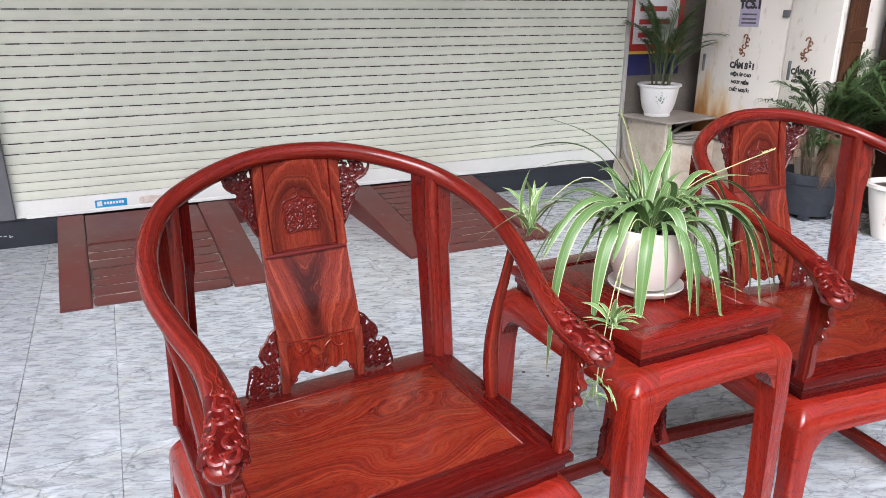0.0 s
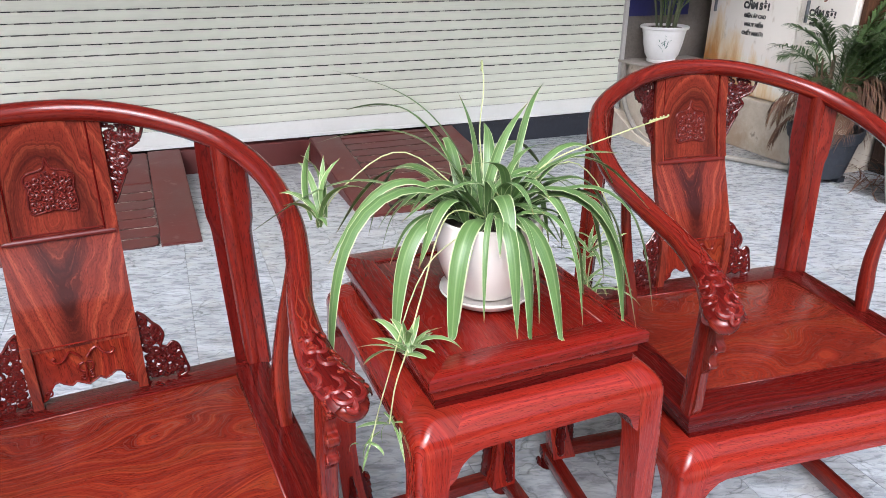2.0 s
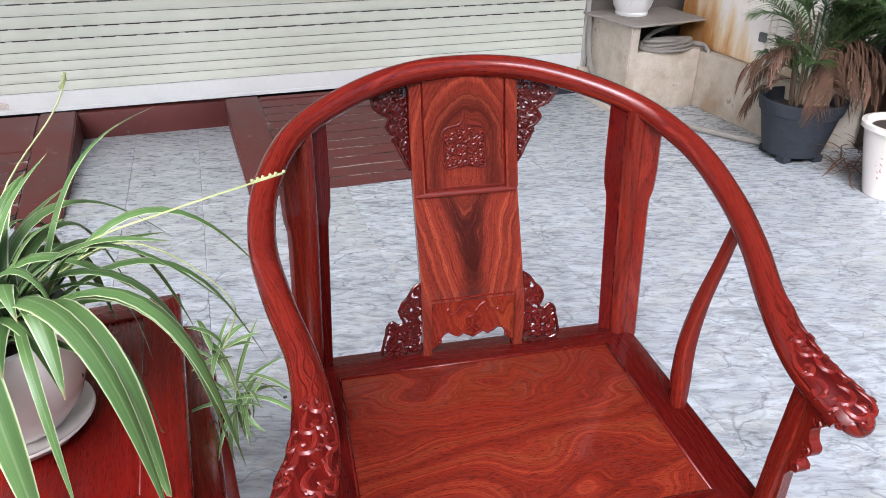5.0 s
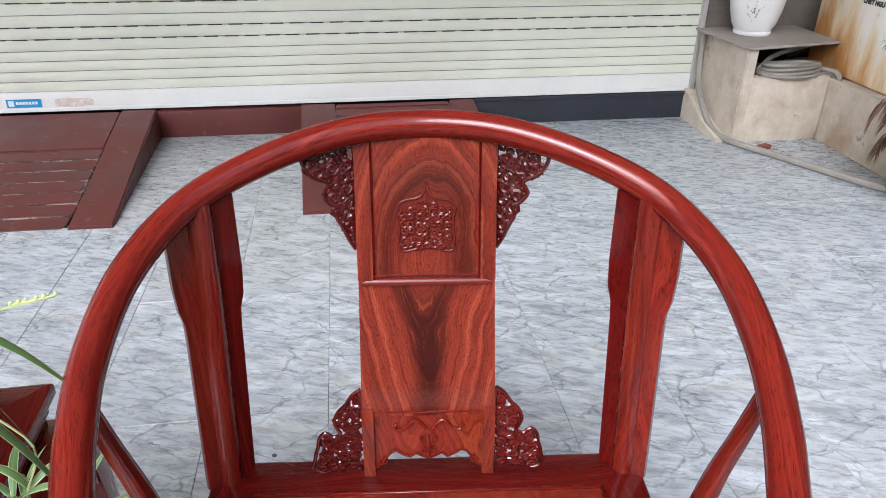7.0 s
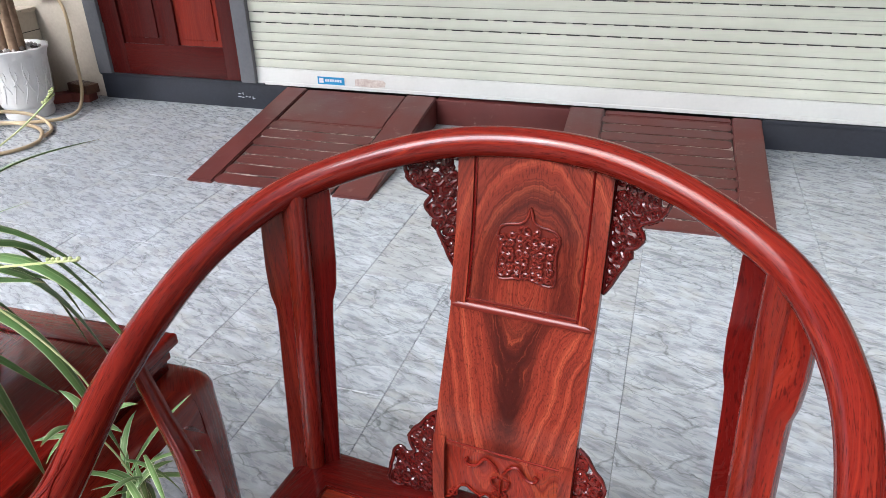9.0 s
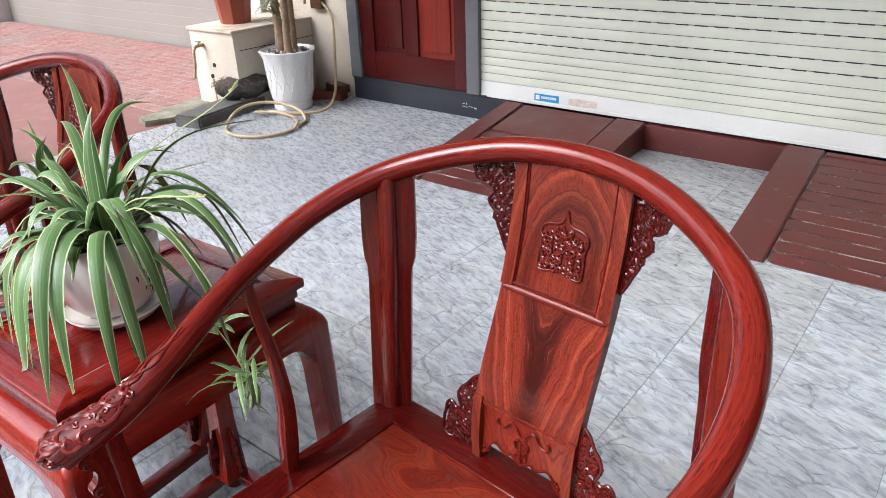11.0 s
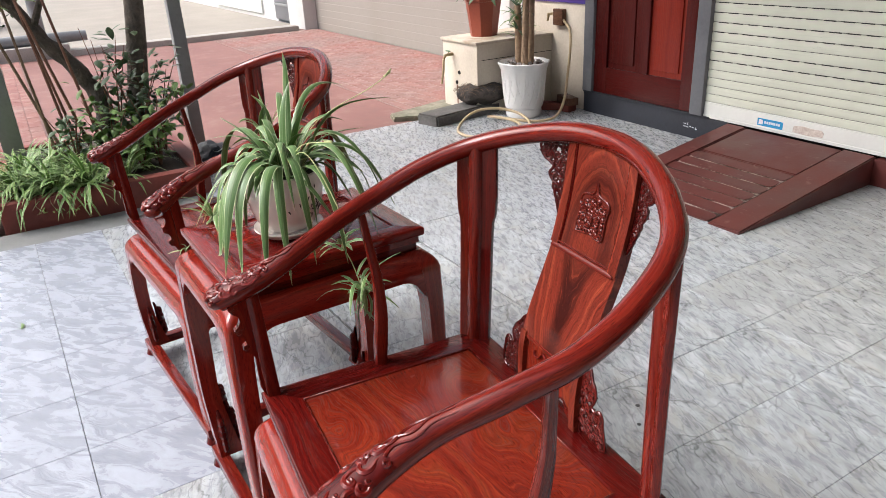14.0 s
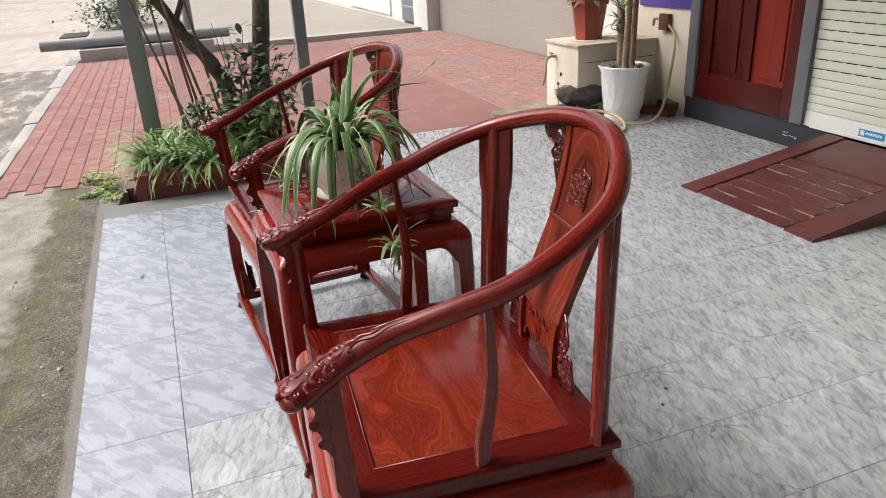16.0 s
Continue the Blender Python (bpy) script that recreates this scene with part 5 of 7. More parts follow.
for x0, x1, mt in ((-1.985, -1.700, DOOR_WOOD), (-1.595, -1.300, DOOR_PANEL)):
    bm = bmesh.new()
    box(bm, (x0, 4.268, 0.345), (x1, 4.285, 2.30))
    box(bm, (x0 + 0.035, 4.258, 0.380), (x1 - 0.035, 4.272, 2.26), 0.008, 2)
    part("panel", finish(bm, 2), mt, dr, "raised panel")
part("hinge", B((-2.114, 4.243, 0.36), (-2.104, 4.251, 0.46), 0.002, 2), FRAME_GREY, dr)
# chalk marks on the plinth
mk = thing("chalk_marks", pose(-1.20, 4.2435, 0.075), "small white chalk marks on the plinth", "marking")
bm = bmesh.new()
for i, (x, z, w, h) in enumerate(((-0.03, 0.010, 0.018, 0.004), (-0.03, -0.008, 0.020, 0.004), (-0.006, 0.012, 0.004, 0.014), (-0.008, -0.010, 0.014, 0.004), (0.016, -0.004, 0.010, 0.004), (0.036, -0.006, 0.014, 0.004), (0.058, -0.010, 0.004, 0.016), (0.066, -0.012, 0.012, 0.004))):
    box(bm, (x - w / 2, -0.0012, z - h / 2), (x + w / 2, 0.0004, z + h / 2))
part("strokes", bm, WHITE_PRINT, mk)


# ---- ramps ----
def build_ramp(x0, x1, y0, bx0, bx1, left, right, label, run=0.66, n=7):
    """A wedge from the floor at y0 up to the sill, with smooth borders, a smooth upper slab and stepped treads."""
    rp = thing("ramp", pose(0, 0, 0), label, "ramp", "painted ramps")
    yb, h = 4.24, 0.142
    top = lambda y: 0.004 + (h - 0.004) * (y - y0) / (yb - y0)
    xa = lambda y: x0 + (bx0 - x0) * (y - y0) / (yb - y0)
    xb = lambda y: x1 + (bx1 - x1) * (y - y0) / (yb - y0)

    def slab(ya, yc, fa, fb, lift, low=None):
        bm = bmesh.new()
        vs = []
        for y in (ya, yc):
            w = xb(y) - xa(y)
            vs.append([bm.verts.new(q) for q in ((xa(y) + fa * w, y, -0.004 if low is None else top(y) + low), (xa(y) + fb * w, y, -0.004 if low is None else top(y) + low),
                                                 (xa(y) + fb * w, y, top(y) + lift), (xa(y) + fa * w, y, top(y) + lift))])
        for k in range(4):
            bm.faces.new((vs[0][k], vs[0][(k + 1) % 4], vs[1][(k + 1) % 4], vs[1][k]))
        bm.faces.new(vs[0][::-1])
        bm.faces.new(vs[1])
        bmesh.ops.recalc_face_normals(bm, faces=bm.faces[:])
        es = [e for e in bm.edges if all(v.co.z > top(v.co.y) + lift - 0.001 for v in e.verts)]
        bmesh.ops.bevel(bm, geom=es, offset=0.006, segments=2, affect="EDGES")
        return finish(bm, 0)

    w = x1 - x0
    fl, fr = left / w, 1 - right / w
    part("border", slab(y0, yb, 0, fl, 0.006), BROWN_PAINT, rp)
    part("border", slab(y0, yb, fr, 1, 0.006), BROWN_PAINT, rp)
    mid = y0 + run
    part("landing", slab(mid + 0.006, yb, fl + 0.004, fr - 0.004, 0.0), BROWN_PAINT, rp, "smooth upper slab")
    part("body", slab(y0 + 0.012, mid, fl + 0.002, fr - 0.002, -0.003), GRIT, rp, "gritty mortar below the treads")
    rng = random.Random(int(1000 * (x0 + 5)))
    for i in range(n):
        a, b = y0 + 0.01 + (mid - y0 - 0.01) * i / n, y0 + 0.01 + (mid - y0 - 0.01) * (i + 1) / n
        xl, xr = xa(a) + (fl + 0.014) * w + rng.uniform(-0.008, 0.008), xb(a) - (1 - fr + 0.014) * w + rng.uniform(-0.008, 0.008)
        ya, yc = a + 0.002, b - 0.024
        rim = [(xl, ya + 0.022), (xl + 0.006, ya + 0.006), (xl + 0.024, ya)]
        rim += [(xl + (xr - xl) * k / 8, ya + rng.uniform(-0.0025, 0.0025)) for k in range(1, 8)]
        rim += [(xr - 0.024, ya), (xr - 0.006, ya + 0.006), (xr, ya + 0.022), (xr, yc - 0.020), (xr - 0.007, yc - 0.005), (xr - 0.026, yc)]
        rim += [(xr - (xr - xl) * k / 8, yc + rng.uniform(-0.003, 0.003)) for k in range(1, 8)]
        rim += [(xl + 0.026, yc), (xl + 0.007, yc - 0.005), (xl, yc - 0.020)]
        cx, cy = (xl + xr) / 2, (ya + yc) / 2
        bm = bmesh.new()
        rows = []
        for grow, z in ((0.002, -0.006), (0.0, -0.001), (-0.002, 0.0012), (-0.006, 0.0022)):
            rows.append([bm.verts.new((x + math.copysign(grow, x - cx), y + math.copysign(grow, y - cy), top(y) + z + 0.0015 * (y - ya) / (yc - ya))) for x, y in rim])
        for p, q in zip(rows, rows[1:]):
            for k in range(len(rim)):
                bm.faces.new((p[k], p[(k + 1) % len(rim)], q[(k + 1) % len(rim)], q[k]))
        bm.faces.new(rows[-1])
        bmesh.ops.recalc_face_normals(bm, faces=bm.faces[:])
        part("tread", finish(bm, 0), BROWN_PAINT, rp)
    return rp


build_ramp(-0.868, 0.033, 3.180, -0.905, 0.000, 0.13, 0.17, "brown-red painted concrete ramp with stepped treads, by the door side")
build_ramp(0.757, 1.644, 3.205, 0.722, 1.632, 0.17, 0.13, "brown-red painted concrete ramp with stepped treads, under the shutter", run=0.98, n=11)


# ---- plants ----
def leaf_mat(name, mid, deep, margin, edge=0.30, rough=0.42):
    """Leaf with a paler margin (UV: u along, v across), some variation and light passing through."""
    q = Mat(name, rough)
    v = q.coord("UV")
    sep = q.n.new("ShaderNodeSeparateXYZ")
    q.l.new(v, sep.inputs[0])
    off = q.math("ABSOLUTE", q.math("SUBTRACT", sep.outputs[1], 0.5))
    streak = q.noise(q.coord("UV", (3, 40, 1), jitter=5.0), 1.0, 3)
    body = q.mix(q.span(streak, 0.35, 0.65), deep, mid)
    body = q.mix(q.span(q.random(), 0, 1, 0, 0.5), body, mid)
    body = q.mix(q.span(off, 0.02, 0.07, 0.15, 0.0), body, margin)
    c = q.mix(q.span(off, edge + 0.06, edge + 0.12), body, margin)
    tip = q.span(sep.outputs[0], 0.93, 1.0, 0, 0.7)
    q.color(q.mix(tip, c, (0.30, 0.20, 0.08)))
    q.b.inputs["Subsurface Weight"].default_value = 0.12
    q.b.inputs["Subsurface Radius"].default_value = (0.004, 0.006, 0.002)
    return q.m


SPIDER = leaf_mat("variegated_spider_leaf", (0.098, 0.184, 0.050), (0.042, 0.098, 0.028), (0.47, 0.53, 0.31), 0.356, 0.46)
SPIDER_BED = leaf_mat("spider_leaf_in_bed", (0.165, 0.300, 0.070), (0.075, 0.160, 0.036), (0.46, 0.54, 0.28))
WEED = leaf_mat("light_weed_leaf", (0.33, 0.44, 0.14), (0.21, 0.31, 0.09), (0.36, 0.46, 0.17), 0.9, 0.6)
SPIDER_YOUNG = leaf_mat("pale_young_spider_leaf", (0.160, 0.270, 0.082), (0.085, 0.165, 0.048), (0.55, 0.60, 0.38), 0.335, 0.48)
PALM_GREEN = leaf_mat("palm_leaf", (0.085, 0.145, 0.040), (0.026, 0.058, 0.019), (0.07, 0.12, 0.04), 0.9, 0.5)
PALM_DEAD = leaf_mat("dead_palm_leaf", (0.15, 0.075, 0.042), (0.06, 0.03, 0.02), (0.16, 0.09, 0.05), 0.9, 0.8)
SHRUB = leaf_mat("dark_shrub_leaf", (0.068, 0.118, 0.048), (0.030, 0.060, 0.027), (0.09, 0.14, 0.06), 0.9, 0.45)
SHRUB_LIGHT = leaf_mat("light_shrub_leaf", (0.13, 0.22, 0.05), (0.06, 0.12, 0.03), (0.15, 0.25, 0.06), 0.9, 0.5)
STOLON = speckled("pale_stalk", (0.30, 0.36, 0.14), (0.46, 0.48, 0.25), 12, 0.6, 0.05)


def arch_path(base, az, e0, e1, length, n=12, floor_z=None, bend=1.0):
    """A path that starts at base along azimuth az and elevation e0 and bends down to elevation e1 (degrees)."""
    p = Vector(base)
    out = [tuple(p)]
    for i in range(n):
        u = ((i + 0.5) / n) ** bend
        e = radians(e0 + (e1 - e0) * u)
        d = Vector((math.cos(e) * math.cos(az), math.cos(e) * math.sin(az), math.sin(e)))
        p = p + d * (length / n)
        if floor_z is not None:
            lim = floor_z(p)
            if p.z < lim:
                p.z = lim
        out.append(tuple(p))
    return out


def blade(bm, path, width, fold=0.25, twist=0.0):
    """A strap leaf along a path, folded along its middle, narrowing to a point."""
    layer = bm.loops.layers.uv.verify()
    n = len(path)
    rows = []
    pts = [Vector(p) for p in path]
    chord = pts[min(3, n - 1)] - pts[0]
    flat = Vector((chord.x, chord.y, 0))
    side0 = Vector((-flat.y, flat.x, 0)).normalized() if flat.length > 1e-4 else Vector((1, 0, 0))
    for i, p in enumerate(pts):
        u = i / (n - 1)
        t = (pts[min(i + 1, n - 1)] - pts[max(i - 1, 0)]).normalized()
        s = (side0 - t * side0.dot(t)).normalized()
        up = s.cross(t).normalized()
        a = twist * u
        s, up = s * math.cos(a) + up * math.sin(a), up * math.cos(a) - s * math.sin(a)
        w = width * (0.45 + 0.55 * min(1, u * 4)) * (1 - max(0, (u - 0.45) / 0.55) ** 1.7) * 0.5 + 0.0003
        rows.append([bm.verts.new(p + s * (w * k) + up * (abs(k) * w * fold)) for k in (-1, -0.55, 0, 0.55, 1)])
    vs = (0.0, 0.225, 0.5, 0.775, 1.0)
    for i in range(n - 1):
        for k in range(4):
            f = bm.faces.new((rows[i][k], rows[i][k + 1], rows[i + 1][k + 1], rows[i + 1][k]))
            f.smooth = True
            for lp, uv in zip(f.loops, ((i / (n - 1), vs[k]), (i / (n - 1), vs[k + 1]), ((i + 1) / (n - 1), vs[k + 1]), ((i + 1) / (n - 1), vs[k]))):
                lp[layer].uv = uv
    return bm


def plantlet(owner, at, rng, n=11, size=0.10, width=0.009, lift=0.0):
    """A tuft of short leaves at the end of a runner, one part."""
    bm = bmesh.new()
    for i in range(n):
        az = 2 * math.pi * i / n + rng.uniform(-0.3, 0.3)
        e0 = rng.uniform(15, 80) + lift - (rng.uniform(30, 110) if n > 20 and i % 2 else 0)
        base = Vector(at) + Vector((rng.gauss(0, 0.006), rng.gauss(0, 0.006), rng.gauss(0, 0.016 if n > 20 else 0.006)))
        blade(bm, arch_path(base, az, e0, e0 - rng.uniform(30, 110), size * rng.uniform(0.5, 1.1), 7), width * rng.uniform(0.6, 1.1), 0.3, rng.gauss(0, 0.5))
    return part("plantlet", bm, SPIDER_YOUNG, owner, "small tuft of striped leaves on a runner", sharp=80)


# spider plant on the tea table, in the table's own directions
rng = random.Random(21)
sp_thing = thing("spider_plant", TABLE, "green spider plant with white leaf margins and hanging runners", "plant")
PX, PY, PZ = 0.003, -0.036, 0.691
pot = thing("plant_pot", TABLE @ Matrix.Translation((PX, PY, PZ)), "round white glazed pot with dark painted motif on tea table", "pot")
bm = lathe(bmesh.new(), [(0.0, 0.016), (0.052, 0.016), (0.056, 0.020), (0.070, 0.040), (0.080, 0.070), (0.0845, 0.100), (0.085, 0.125), (0.0835, 0.140), (0.080, 0.143), (0.0775, 0.139), (0.078, 0.128), (0.0, 0.124)], 48)
body = part("body", bm, CERAMIC, pot)
mk_rng = random.Random(2)
for base in (0.42,):
    bm = bmesh.new()
    for k in range(26):
        a, h = base + mk_rng.gauss(0, 0.20), 0.075 + mk_rng.gauss(0, 0.018)
        da, dh = mk_rng.uniform(-0.16, 0.16), mk_rng.uniform(-0.012, 0.014)
        pts = []
        for u in (0, 0.33, 0.66, 1):
            hh = h + dh * u + 0.004 * math.sin(u * 3)
            rr_ = np.interp(hh, [0.02, 0.04, 0.07, 0.10, 0.125], [0.056, 0.0700, 0.0800, 0.0845, 0.0850]) - 0.0004
            pts.append((rr_ * math.cos(a + da * u), rr_ * math.sin(a + da * u), hh))
        tube(bm, pts, [0.0009, 0.0020, 0.0017, 0.0006], 5)
    part("painted_motif", bm, BLACK_PRINT, body, "dark brush-painted scrolls")
part("saucer", lathe(bmesh.new(), [(0.0, 0.0), (0.058, 0.0), (0.070, 0.006), (0.0775, 0.016), (0.0765, 0.019), (0.072, 0.016), (0.060, 0.010), (0.0, 0.010)], 40), CERAMIC, pot, "white saucer with a raised rim")
part("soil", lathe(bmesh.new(), [(0.077, 0.1265), (0.05, 0.130), (0.0, 0.133)], 24), SOIL, pot)
crown = Vector((PX, PY, PZ + 0.135))


def table_top(p):
    if abs(p.x) < 0.185 and -0.242 < p.y < 0.218:
        return 0.6925
    return -1.0


def hang_path(base, az, e0, e1, length, turn, n=14, veer=0.0):
    """A leaf that rises along e0, folds over about the fraction turn of its length and then hangs along e1 (degrees)."""
    p = Vector(base)
    out = [tuple(p)]
    for i in range(n):
        u = (i + 0.5) / n
        k = 1 / (1 + math.exp(-(u - turn) * 9.0))
        k0, k1 = 1 / (1 + math.exp(turn * 9.0)), 1 / (1 + math.exp(-(1 - turn) * 9.0))
        e = radians(e0 + (e1 - e0) * (k - k0) / (k1 - k0))
        a = az + veer * u * u
        p = p + Vector((math.cos(e) * math.cos(a), math.cos(e) * math.sin(a), math.sin(e))) * (length / n)
        p.z = max(p.z, table_top(p))
        out.append(tuple(p))
    return out


ROSETTES = [(0.0, 0.0, 0.0), (-0.035, 0.018, -0.004), (0.038, 0.010, -0.002), (0.004, -0.034, -0.006), (-0.010, 0.042, -0.004)]
# degrees round from the table's x axis, rise at the base, fall at the tip, length, width, where it folds over
HANGING = [(-133, 40, -86, 0.300, 0.024, 0.30), (-157, 44, -84, 0.315, 0.023, 0.32), (-146, 30, -86, 0.260, 0.018, 0.30), (-91, 38, -86, 0.290, 0.020, 0.30),
           (-70, 44, -80, 0.320, 0.025, 0.33), (-57, 52, -84, 0.370, 0.025, 0.38), (-104, 48, -84, 0.270, 0.019, 0.36), (-45, 48, -76, 0.400, 0.021, 0.42),
           (-34, 44, -80, 0.380, 0.018, 0.42), (-21, 42, -84, 0.370, 0.017, 0.40), (-8, 46, -80, 0.360, 0.016, 0.42), (6, 40, -70, 0.340, 0.014, 0.42),
           (-171, 46, -87, 0.520, 0.019, 0.38), (171, 38, -36, 0.360, 0.017, 0.50), (158, 54, -18, 0.330, 0.016, 0.60)]
RISING = [(126, 82, 50, 0.235, 0.015, 0.80), (22, 70, 36, 0.240, 0.018, 0.70), (152, 64, 14, 0.340, 0.013, 0.60), (62, 70, 0, 0.220, 0.018, 0.70),
          (92, 64, -30, 0.230, 0.016, 0.70), (-28, 62, -10, 0.260, 0.016, 0.60), (-100, 76, -62, 0.215, 0.022, 0.45), (-141, 72, -70, 0.235, 0.021, 0.42),
          (-62, 72, -60, 0.235, 0.020, 0.45), (172, 68, -50, 0.235, 0.022, 0.50), (0, 64, -40, 0.260, 0.016, 0.50), (-82, 70, -50, 0.175, 0.020, 0.70),
          (-160, 60, -30, 0.240, 0.018, 0.50), (40, 60, -50, 0.300, 0.015, 0.50), (100, 60, -60, 0.280, 0.015, 0.45)]
BEHIND = [(140, 48, -60, 0.330, 0.015, 0.45), (115, 50, -70, 0.340, 0.015, 0.42), (85, 46, -75, 0.320, 0.015, 0.40), (60, 48, -70, 0.330, 0.014, 0.42),
          (30, 44, -75, 0.340, 0.015, 0.42), (15, 54, -60, 0.340, 0.014, 0.50), (-15, 56, -50, 0.320, 0.013, 0.50), (152, 38, -70, 0.300, 0.014, 0.40),
          (70, 40, -80, 0.280, 0.014, 0.40), (128, 60, -20, 0.340, 0.012, 0.60), (178, 58, -60, 0.300, 0.016, 0.45), (45, 64, 0, 0.300, 0.012, 0.60)]
LEAVES = [(i % 3, radians(az) + rng.uniform(-0.04, 0.04), e0, e1, length * (0.88 if e0 > 59 and length < 0.30 else 1.05), w * 1.13, turn, 0.20) for i, (az, e0, e1, length, w, turn) in enumerate(HANGING + RISING + BEHIND)]
for i in range(30):        # short inner leaves
    LEAVES.append((i % 5, 2.399 * i + rng.uniform(-0.4, 0.4), rng.uniform(38, 72), rng.uniform(-70, 10), rng.uniform(0.10, 0.22), rng.uniform(0.011, 0.021), rng.uniform(0.45, 0.7), 0.5))
for i in range(12):        # thin old leaves low down
    LEAVES.append((i % 5, 2.399 * i + rng.uniform(-0.4, 0.4), rng.uniform(25, 45), rng.uniform(-88, -60), rng.uniform(0.18, 0.30), rng.uniform(0.008, 0.013), rng.uniform(0.3, 0.5), 0.5))
for r, az, e0, e1, length, w, turn, veer in LEAVES:
    start = crown + Vector(ROSETTES[r]) * 0.7 + Vector((math.cos(az), math.sin(az), 0)) * rng.uniform(0.004, 0.014) - Vector((0, 0, 0.010))
    bm = blade(bmesh.new(), hang_path(start, az, e0, e1, length, turn, 18, rng.gauss(0, veer)), w, rng.uniform(0.15, 0.40), rng.gauss(0, 0.35))
    part("leaf", bm, SPIDER, sp_thing, sharp=80)
inv = TABLE.inverted()
loc = lambda x, y, z: tuple(inv @ Vector((x, y, z)))


def runner(pts, tip=None, radius=0.0011):
    bm = tube(bmesh.new(), [tuple(p) for p in spline(pts, 6)], radius, 5)
    part("runner", bm, STOLON, sp_thing, "thin pale runner")
    if tip:
        plantlet(sp_thing, pts[-1], rng, **tip)


c0 = tuple(crown)
runner([c0, loc(0.30, 1.10, 0.93), loc(0.20, 1.11, 0.88), loc(0.166, 1.104, 0.835)], dict(n=11, size=0.125, width=0.013, lift=45))
runner([c0, loc(0.33, 1.00, 0.86), loc(0.27, 0.95, 0.76), loc(0.242, 0.925, 0.700)], dict(n=17, size=0.080, width=0.012, lift=10))
runner([loc(0.242, 0.925, 0.700), loc(0.215, 0.900, 0.66), loc(0.204, 0.898, 0.60)], dict(n=9, size=0.055, width=0.005, lift=-60))
runner([c0, loc(0.56, 1.06, 0.90), loc(0.66, 1.08, 0.80), loc(0.640, 1.086, 0.72)], dict(n=12, size=0.085, width=0.008, lift=5))
runner([loc(0.640, 1.086, 0.72), loc(0.645, 1.10, 0.68), loc(0.652, 1.111, 0.63)], dict(n=30, size=0.105, width=0.008, lift=0))
runner([c0, loc(0.52, 1.06, 0.90), loc(0.62, 1.05, 0.935), loc(0.734, 1.05, 0.961)])
runner([c0, loc(0.44, 1.14, 0.93), loc(0.49, 1.24, 0.99), loc(0.507, 1.288, 1.021)])
runner([c0, loc(0.28, 0.96, 0.80), loc(0.20, 0.90, 0.66), loc(0.165, 0.86, 0.60)], dict(n=6, size=0.04, width=0.004, lift=-30), 0.0009)
for a, b in ((loc(0.70, 1.05, 0.955), loc(0.734, 1.05, 0.961)), (loc(0.500, 1.275, 1.012), loc(0.507, 1.288, 1.025))):
    bm = bmesh.new()
    tube(bm, [a, b], 0.0014, 5)
    for k in range(6):
        q = Vector(a).lerp(Vector(b), k / 5)
        bmesh.ops.create_icosphere(bm, subdivisions=1, radius=0.0021, matrix=Matrix.Translation(q + Vector((rng.uniform(-0.002, 0.002), 0, 0.002))))
    part("flower_spike", bm, STOLON, sp_thing, "tiny pale buds along the tip of a runner")


def frond(bm, path, leaflets, length, width, rng, droop=35):
    """A feather leaf: a rib and two rows of leaflets."""
    tube(bm, path, [0.0035 * (1 - 0.8 * i / (len(path) - 1)) + 0.0006 for i in range(len(path))], 4)
    pts = [Vector(p) for p in path]
    for i in range(leaflets):
        u = 0.22 + 0.78 * i / (leaflets - 1)
        k = u * (len(pts) - 1)
        a = pts[int(k)].lerp(pts[min(int(k) + 1, len(pts) - 1)], k - int(k))
        t = (pts[min(int(k) + 1, len(pts) - 1)] - pts[max(int(k) - 1, 0)]).normalized()
        s = t.cross(Vector((0, 0, 1)))
        if s.length < 0.05:
            s = Vector((1, 0, 0))
        s.normalize()
        for e in (-1, 1):
            d = (s * e * rng.uniform(0.55, 1.0) + t * rng.uniform(0.6, 0.95) + Vector((0, 0, rng.uniform(-0.2, 0.3)))).normalized()
            ln = length * (0.55 + 0.45 * math.sin(u * math.pi)) * rng.uniform(0.85, 1.1)
            q1 = a + d * ln * 0.5
            q2 = a + d * ln + Vector((0, 0, -ln * droop / 100))
            blade(bm, [tuple(a), tuple(a.lerp(q1, 0.6) + Vector((0, 0, ln * 0.03))), tuple(q1), tuple(q2)], width, 0.3)


